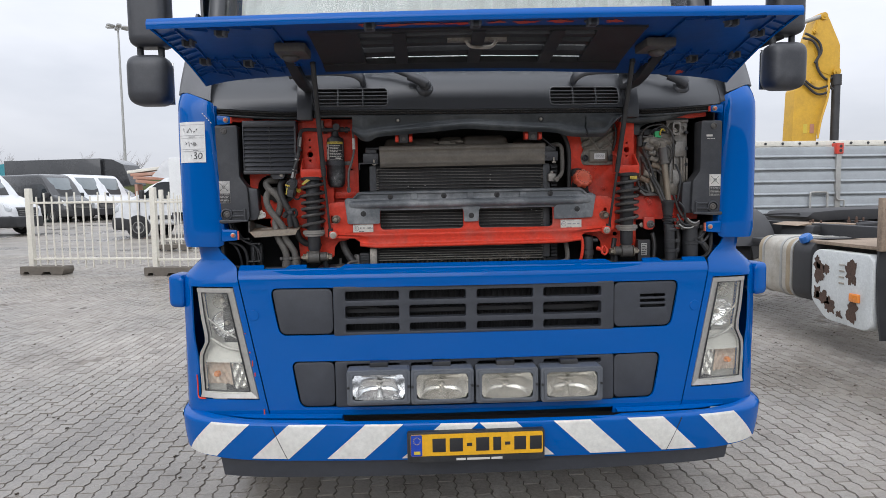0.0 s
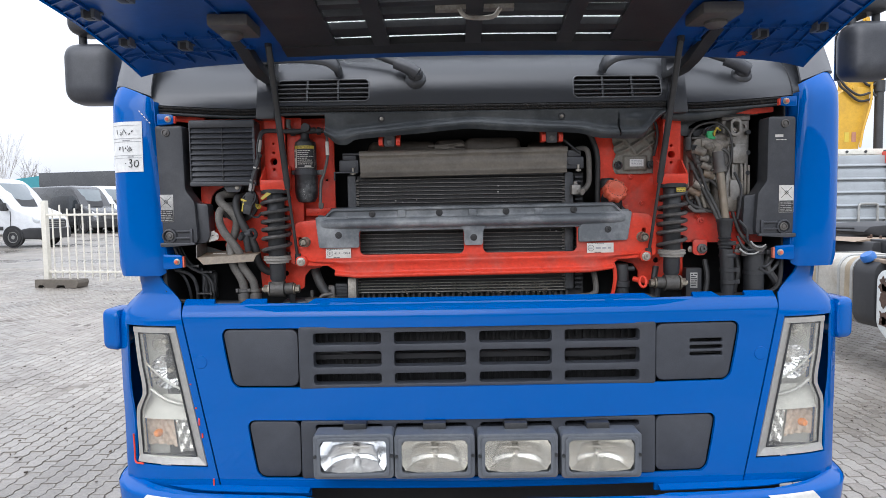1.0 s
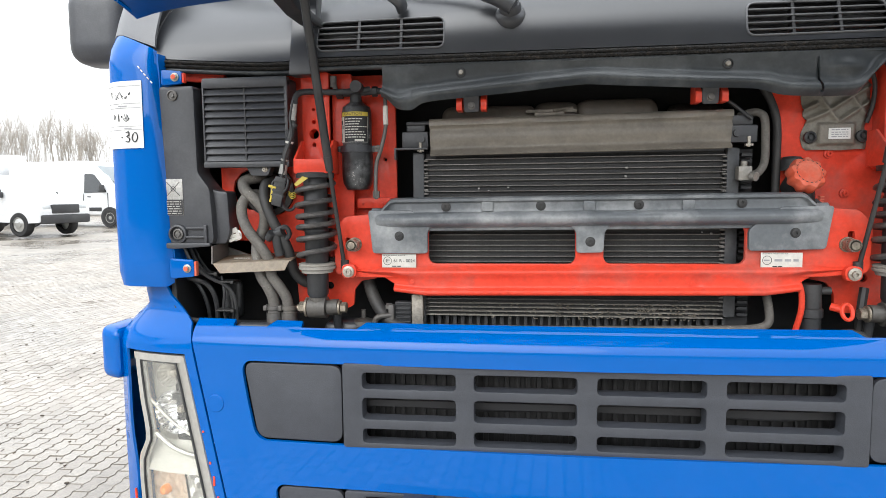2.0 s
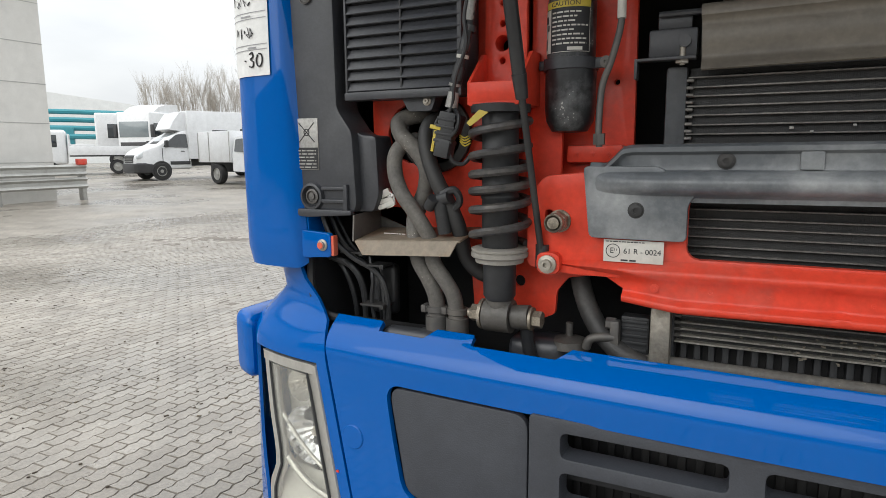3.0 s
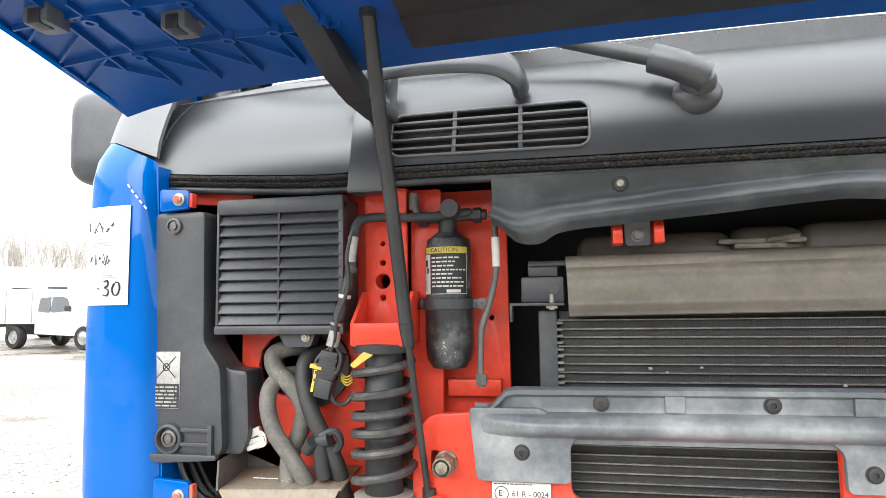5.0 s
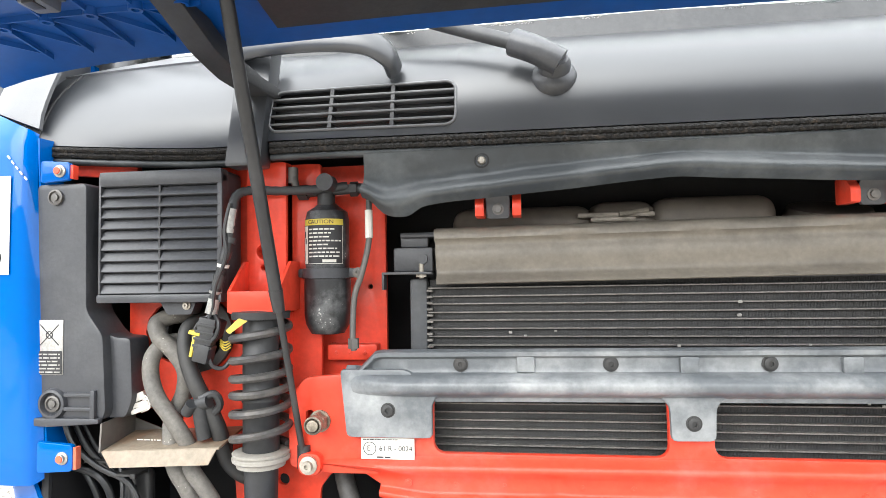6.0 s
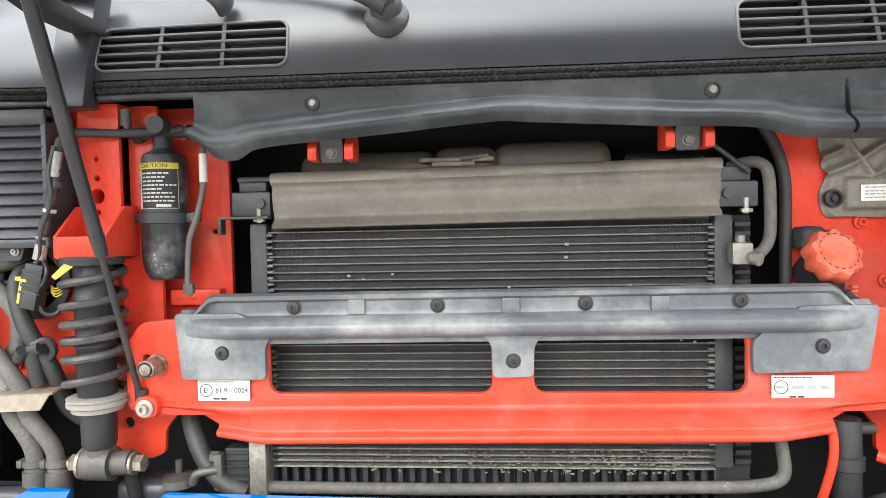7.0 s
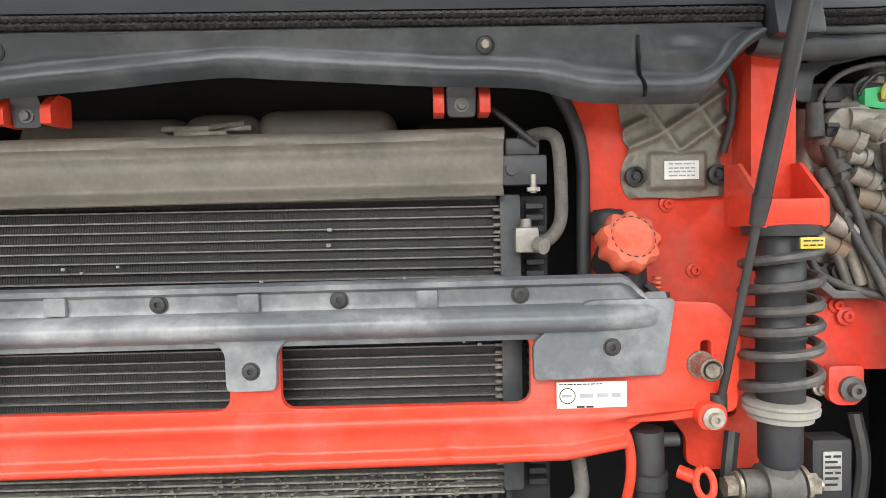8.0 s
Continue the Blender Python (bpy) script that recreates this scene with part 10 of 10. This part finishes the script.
for k in range(4):
    bm = B()
    box(bm, CX - 0.006, CX + 0.004, 2.44, 2.50, 0.60 + 0.05 * k, 0.615 + 0.05 * k, 0.002)
    part("step_slot", bm, M_TANKM, cover_b)
for y0, y1, mm in ((2.88, 3.13, M_TRIM), (3.13, 3.24, M_TANKBAND), (3.24, 3.60, M_TANKM), (3.60, 3.70, M_TANKBAND)):
    bm = B()
    slab(bm, rrect(CX + 0.0, CX + 0.62, 0.38, 0.93, 0.12, 5), y0, y1, bev=0.012)
    part("fuel_tank", bm, mm, ch)
bm = B()
lathe(bm, [(0.045, 0), (0.055, 0.01), (0.055, 0.045), (0.045, 0.06), (0.01, 0.062)], (CX + 0.06, 3.02, 0.915), (-0.5, 0, 0.8), 18)
part("tank_cap", bm, M_BLUECAP, ch, "blue plastic tank cap")
for y in (3.135, 3.30, 3.60):
    bm = B()
    slab(bm, rrect(CX - 0.006, CX + 0.63, 0.374, 0.938, 0.125, 5), y, y + 0.03, [rrect(CX + 0.004, CX + 0.61, 0.386, 0.922, 0.115, 5)])
    part("tank_strap", bm, M_GALV, ch)
bm = B()
box(bm, CX + 0.05, CX + 0.95, 2.15, 3.05, 0.90, 0.93, 0.008)
deck = part("deck_plate", bm, M_WOOD, ch, "weathered deck plate over the tank")
bm = B()
box(bm, CX + 0.30, CX + 0.9, 3.75, 4.4, 0.80, 0.86, 0.02)
part("air_pipe_tray", bm, M_TRIM, ch)
for x in (CX + 0.85, CX + 1.65):
    bm = B()
    box(bm, x - 0.05, x + 0.05, 1.0, 7.2, 0.72, 1.02, 0.01)
    part("frame_rail", bm, M_DARK, ch)
bm = B()
slab(bm, round_poly([(4.38, 1.060), (4.46, 1.120), (4.80, 1.145), (6.30, 1.165), (6.30, 1.02), (4.80, 1.025), (4.56, 1.015)], 0.02), 4.7, 5.6, bev=0.012)
part("fifth_wheel", bm, M_DARK, ch, "greasy black coupling plate")
for x, y, z in ((4.10, 4.2, 1.0), (4.16, 4.25, 1.01), (4.22, 4.2, 1.0), (4.75, 4.5, 1.02), (4.84, 4.5, 1.02), (4.92, 4.5, 1.01)):
    bm = B()
    lathe(bm, [(0.020, 0.0), (0.020, 0.03), (0.011, 0.03), (0.011, 0.065), (0.001, 0.068)], (x, y, z - 0.02), (0, 0, 1), 8)
    part("bolt", bm, M_RUST, ch)
bm = B()
slab(bm, round_poly([(3.95, 0.88), (3.98, 1.00), (4.35, 0.995), (5.0, 0.96), (5.03, 0.92), (5.0, 0.86)], 0.02), 3.95, 4.5, bev=0.008)
part("ramp_plate", bm, M_TRIM, ch, "black greasy ramp plate")
bm = B()
slab(bm, round_poly([(3.90, 0.995), (4.05, 1.025), (4.7, 1.0), (4.7, 0.985)], 0.006), 4.1, 4.6, bev=0.004)
part("rusty_plate", bm, M_WOOD, ch, "rust-brown plate beside the coupling")
for pts, r, mm in (([(3.3, 5.1, 1.04), (3.75, 5.0, 1.075), (4.2, 5.0, 1.10), (4.42, 4.9, 1.10)], 0.012, M_TRIM),
                   ([(4.55, 4.1, 0.985), (4.75, 4.0, 1.005), (5.0, 4.0, 0.995), (5.2, 4.1, 0.98)], 0.034, M_TRIM),
                   ([(4.88, 3.9, 1.0), (4.99, 3.9, 1.01), (5.05, 3.9, 0.98), (5.06, 3.9, 0.90)], 0.027, M_GALV),
                   ([(4.4, 3.7, 0.93), (4.7, 3.7, 0.945), (5.4, 3.7, 0.955)], 0.016, M_GALV),
                   ([(5.1, 3.8, 0.95), (5.25, 3.8, 1.02), (5.5, 3.9, 1.03), (5.9, 4.0, 0.98)], 0.022, M_TRIM)):
    bm = B()
    tube(bm, pts, r, 8, 5)
    part("air_hose", bm, mm, ch)
bm = B()
sheet(bm, spread_cols(-70, 80, 16), [(lambda a: 0.0, lambda a: 0.6)], lambda a, w: (CX + 0.02 + w, 5.0 + 0.62 * math.sin(radians(a)), 0.55 + 0.62 * math.cos(radians(a))), 2)
thicken(bm, 0.015)
part("mudguard", bm, M_TRIM, ch)
for y in (5.0, 1.35):
    bm = B()
    lathe(bm, [(0.30, -0.15), (0.46, -0.17), (0.505, -0.12), (0.505, 0.12), (0.46, 0.17), (0.30, 0.15)], (CX + 0.25, y, 0.505), (1, 0, 0), 40, None)
    w = part("wheel", bm, M_TYRE, ch)
    bm = B()
    lathe(bm, [(0.29, -0.10), (0.29, 0.08), (0.12, 0.10), (0.10, 0.14), (0.02, 0.15)], (CX + 0.25, y, 0.505), (-1, 0, 0), 24)
    part("rim", bm, M_STEEL, w)
    bm = B()
    lathe(bm, [(0.30, -0.15), (0.46, -0.17), (0.505, -0.12), (0.505, 0.12), (0.46, 0.17), (0.30, 0.15)], (CX + 2.25, y, 0.505), (1, 0, 0), 40)
    part("wheel", bm, M_TYRE, ch)
bm = B()
sheet(bm, spread_cols(0, 1, 10), [(lambda a: 0.0, lambda a: 0.42)], lambda a, w: (CX + 0.02 + w, 2.06 + 0.06 * math.sin(a * 3.0), 0.22 + 1.0 * a), 2)
thicken(bm, 0.02)
part("mud_flap", bm, M_TRIM, ch, "grey mud flap behind the wheel")
bm = B()
box(bm, CX + 0.0, CX + 0.10, 2.05, 2.10, 0.9, 1.30, 0.005)
part("flap_stay", bm, M_WOOD, ch)

# silver drop-side trailer
tr = thing("trailer", "silver drop-side trailer with ribbed aluminium boards", "trailer", (3.2, 9.5, 0.0), -0.5)
for k in range(6):
    for j in range(4):
        bm = B()
        z0 = 2.235 - 0.24 * (k + 1)
        x0, x1 = max(0.0, 3.2 * j - 1.59) + 0.03, min(9.6, 3.2 * j + 1.61) - 0.03
        slab(bm, [(0.03, z0), (0.0, z0), (0.0, z0 + 0.032), (-0.060, z0 + 0.040), (-0.066, z0 + 0.052), (-0.062, z0 + 0.070), (-0.044, z0 + 0.085), (-0.038, z0 + 0.150), (-0.034, z0 + 0.225), (-0.028, z0 + 0.238), (0.03, z0 + 0.238)], x0, x1)
        for v in bm.verts:
            v.co.x, v.co.y = v.co.y, v.co.x
        part("side_board", bm, M_SIDE, tr)
for j in range(3):
    x = 3.2 * j + 1.61
    bm = B()
    box(bm, x - 0.05, x + 0.05, -0.085, 0.04, 0.85, 2.20, 0.01)
    p = part("stake", bm, M_GALV, tr)
    bm = B()
    box(bm, x - 0.07, x + 0.07, -0.11, 0.05, 2.09, 2.30, 0.012)
    lock = part("stake_lock", bm, M_RED_DUST, p, "dull red steel stake lock")
    # dark discs stand in for the shade of two holes
    for dz in (0.06, 0.145):
        bm = B()
        lathe(bm, [(0.030, 0.0), (0.030, 0.004), (0.001, 0.004)], (x + 0.01, -0.110, 2.09 + dz), (0, -1, 0), 14)
        part("hole_shade_disc", bm, M_DARK, lock)
    bm = B()
    tube(bm, [(x - 0.04, -0.11, 1.42), (x - 0.04, -0.11, 1.24), (x + 0.02, -0.12, 1.20), (x + 0.10, -0.12, 1.19), (x + 0.10, -0.12, 1.06)], 0.016, 8, 4)
    part("stake_lever", bm, M_GALV, p)
bm = B()
box(bm, 0, 9.6, -0.02, 2.4, 0.80, 0.98)
part("chassis", bm, M_TRIM, tr)
bm = B()
box(bm, 0, 9.6, 2.4, 2.44, 0.98, 2.24)
part("side_board", bm, M_SIDE, tr)
bm = B()
tube(bm, [(4.25, -0.10, 0.9), (4.25, -0.10, 1.30), (4.265, -0.10, 1.345), (4.31, -0.10, 1.36), (4.53, -0.10, 1.36), (4.575, -0.10, 1.345), (4.59, -0.10, 1.30), (4.59, -0.10, 0.9)], 0.022, 8, 4)
part("hand_loop", bm, M_GALV, tr)
for x in (2.0, 3.2, 7.5, 8.7):
    bm = B()
    lathe(bm, [(0.25, -0.15), (0.42, -0.16), (0.46, -0.11), (0.46, 0.11), (0.42, 0.16), (0.25, 0.15)], (x, 0.35, 0.46), (0, 1, 0), 30)
    part("wheel", bm, M_TYRE, tr)
lad = thing("ladder", "aluminium ladder lying on the trailer side boards", "ladder", (6.5, 9.6, 2.26), -1)
for y in (0.0, 0.35):
    bm = B()
    box(bm, -0.1, 5.5, y - 0.03, y + 0.03, 0.0, 0.10, 0.008)
    part("stile", bm, M_FENCE, lad)
for k in range(16):
    bm = B()
    cyl(bm, (0.15 + 0.34 * k, -0.045, 0.05), (0.15 + 0.34 * k, 0.38, 0.05), 0.025, seg=8)
    part("rung", bm, M_TRIM, lad)

# yellow loader crane
cr2 = thing("crane", "yellow folded loader crane behind the trailer", "crane", (17.3, 24.9, 0.0))
bm = B()
slab(bm, round_poly([(-0.93, 1.4), (-0.91, 3.8), (-0.83, 5.85), (-0.30, 6.20), (0.62, 6.25), (0.60, 5.34), (0.19, 3.79), (0.19, 1.4)], 0.08), -0.40, 0.30, bev=0.03)
part("lower_boom", bm, M_CRANE, cr2)
bm = B()
slab(bm, round_poly([(0.24, 9.12), (0.50, 9.12), (0.66, 8.84), (1.17, 7.75), (1.19, 6.66), (0.92, 6.22), (0.62, 6.00), (-0.34, 5.79), (-0.29, 7.87), (0.03, 8.84)], 0.14, 4), -0.36, 0.26, bev=0.04)
part("knuckle", bm, M_CRANE, cr2)
bm = B()
slab(bm, round_poly([(0.08, 8.75), (0.42, 8.85), (0.98, 7.70), (0.98, 6.75), (0.70, 6.45), (0.30, 6.60), (-0.08, 7.80)], 0.10, 4), -0.385, -0.35, bev=0.01)
part("cheek_plate", bm, M_CRANE, cr2)
bm = B()
cyl(bm, (0.96, -0.45, 1.4), (0.97, -0.45, 6.35), 0.17, seg=18)
cyl(bm, (0.97, -0.45, 6.0), (0.97, -0.45, 6.45), 0.21, seg=18)
part("ram", bm, M_TRIM, cr2)
for k, pts in enumerate(([(-0.5, 8.2), (-0.25, 8.10), (0.12, 7.85), (0.25, 7.45), (0.05, 7.0), (0.20, 6.55), (0.55, 6.25), (0.98, 6.45)],
                         [(-0.6, 8.0), (-0.2, 7.9), (0.05, 7.60), (0.14, 7.30), (-0.05, 6.95)],
                         [(-0.9, 6.9), (-0.75, 6.3), (-0.45, 6.02), (0.08, 5.62), (0.62, 5.70)],
                         [(-0.75, 6.5), (-0.45, 6.15), (0.05, 5.85), (0.55, 5.95), (0.75, 5.8)],
                         [(0.55, 6.3), (0.52, 5.5), (0.25, 4.5), (0.12, 3.7)])):
    bm = B()
    tube(bm, [(x, -0.47 - 0.03 * k, z) for x, z in pts], 0.050, 8, 6)
    part("hydraulic_hose", bm, M_TRIM if k < 4 else M_CRANE, cr2)
bm = B()
cyl(bm, (-0.75, -0.35, 8.62), (0.25, -0.35, 8.95), 0.09, seg=12)
part("link", bm, M_GALV, cr2)
for x, z, r in ((0.36, 8.95, 0.15), (1.00, 6.60, 0.17), (-0.10, 6.15, 0.16), (0.0, 8.3, 0.10)):
    bm = B()
    cyl(bm, (x, -0.38, z), (x, -0.46, z), r, seg=20)
    cyl(bm, (x, -0.46, z), (x, -0.50, z), r * 0.45, seg=14)
    part("pin", bm, M_CRANE, cr2)
bm = B()
box(bm, -1.3, 1.3, -1.2, 1.2, 0.0, 1.6, 0.08)
part("base", bm, M_TRIM, cr2)
for x in (-0.42, -0.12):
    bm = B()
    box(bm, x, x + 0.18, -0.412, -0.40, 3.95, 4.35)
    part("warning_sticker", bm, M_YELLOW if x < -0.3 else M_SIGN, cr2)

# unseen wall added to close the yard and darken reflections in the paint
bm = B()
box(bm, -45, 45, -17.6, -17.0, ground_z(0, -17) - 0.1, 4.0)
unseen_wall = part("unseen_wall", bm, M_UNSEEN)
tagged(unseen_wall, "plain dark grey unseen wall added behind the walk", "wall", "", "structure")

# ---- paving stones of the near yard, last ----
M_STONE = paving("concrete_paver", True)
M_SAND = mat("wet_joint_sand", (0.13, 0.112, 0.092), 0.7, dust=(0.36, 0.325, 0.28), amount=0.9, scale=1.6, grain=0.2, bump=0.4, bump_scale=400)
YARD = (-11.0, 8.0, -2.6, 13.5)
bm = B()
rows = []
NX, NY = 150, 130
for iy in range(NY + 1):
    y = YARD[2] + (YARD[3] - YARD[2]) * iy / NY
    rows.append([bm.verts.new((x, y, ground_z(x, y) - 0.0052 + 0.0085 * max(0.0, noise.noise(Vector((x * 0.55, y * 0.55, 5.0))) + 0.5 * noise.noise(Vector((x * 2.1, y * 2.1, 9.0))) - 0.12))) for x in spread_cols(YARD[0], YARD[1], NX)])
for p, q in zip(rows, rows[1:]):
    for i in range(NX):
        bm.faces.new((p[i], p[i + 1], q[i + 1], q[i]))
tagged(part("joint_sand", bm, M_SAND), "wet and dry sand washed into the paving joints", "ground", "", "structure")


def stone_rings(seed):
    """Outline of a zigzag paver: lower outer ring and raised inner ring."""
    rnd = random.Random(seed)
    a, w, wave = PAVE_LONG / 2, PAVE_WIDE / 2, 0.0060
    us = [-a, -a / 2, 0.0, a / 2, a]
    off = [wave, -wave, wave, -wave, wave]

    def ring(inset, z):
        k = (a - inset) / a
        lower = [(u * k, o - w + inset + rnd.uniform(-0.0008, 0.0008), z) for u, o in zip(us, off)]
        upper = [(u * k, o + w - inset + rnd.uniform(-0.0008, 0.0008), z) for u, o in zip(us, off)]
        return lower + upper[::-1]
    return ring(0.0016, -0.016) + ring(0.0048, 0.0)


STONES = [stone_rings(k) for k in range(5)]
FACES = [tuple(range(10, 20))] + [(i, (i + 1) % 10, 10 + (i + 1) % 10, 10 + i) for i in range(10)]
rnd = random.Random(31)
turn = pose(0, 0, 0, 0, 0, PAVE_ANGLE)
verts, faces, single = [], [], []
for j in range(-210, 210):
    for i in range(-120, 120):
        p = turn @ Vector(((i + 0.5 * (j % 2)) * PAVE_LONG, j * PAVE_WIDE, 0))
        if not (YARD[0] < p.x < YARD[1] and YARD[2] < p.y < YARD[3]) or (abs(p.x) < 0.9 and p.y > 1.2):
            continue
        sink = 0.004 * noise.noise(Vector((p.x * 1.3, p.y * 1.3, 0.0)))
        m = pose(p.x, p.y, ground_z(p.x, p.y) + sink + rnd.uniform(-0.0016, 0.0016), rnd.uniform(-0.7, 0.7), rnd.uniform(-0.7, 0.7), PAVE_ANGLE + rnd.uniform(-0.5, 0.5))
        k = rnd.randrange(5)
        if -4.0 < p.x < -2.4 and 0.7 < p.y < 2.9 and len(single) < 300:
            single.append((k, m))
            continue
        n0 = len(verts)
        verts += [m @ Vector(c) for c in STONES[k]]
        faces += [tuple(n0 + q for q in f) for f in FACES]
me = bpy.data.meshes.new("paver_field")
me.from_pydata([tuple(v) for v in verts], [], faces)
me.materials.append(M_STONE)
field = new("paver_field", me)
field.parent = ground
tagged(field, "zigzag concrete paving blocks", kind="stuff")
meshes = []
for k in range(5):
    me = bpy.data.meshes.new("paver")
    me.from_pydata(STONES[k], [], FACES)
    me.materials.append(M_STONE)
    meshes.append(me)
for k, m in single:
    ob = bpy.data.objects.new("paver", meshes[k])
    scene.collection.objects.link(ob)
    ob.parent = ground
    ob.matrix_basis = m

# twigs, leaf crumbs and grit blown over the paving
rnd = random.Random(77)
bm = B()
for k in range(1100):
    x, y = rnd.uniform(-8.0, -0.9), rnd.uniform(-1.6, 9.0)
    if rnd.random() < 0.25:
        x, y = rnd.uniform(1.6, 5.5), rnd.uniform(-1.2, 4.0)
    w, h = rnd.uniform(0.003, 0.012), rnd.uniform(0.002, 0.006)
    box(bm, -w, w, -h, h, 0.0, rnd.uniform(0.002, 0.006), m=pose(x, y, ground_z(x, y) + 0.001, 0, 0, rnd.uniform(0, 180)))
tagged(part("litter", bm, mat("dark_leaf_crumbs", (0.055, 0.042, 0.030), 0.9, dust=(0.16, 0.13, 0.09), amount=0.8, scale=3)), "scattered twigs and leaf crumbs on the paving", "litter", "", "stuff")
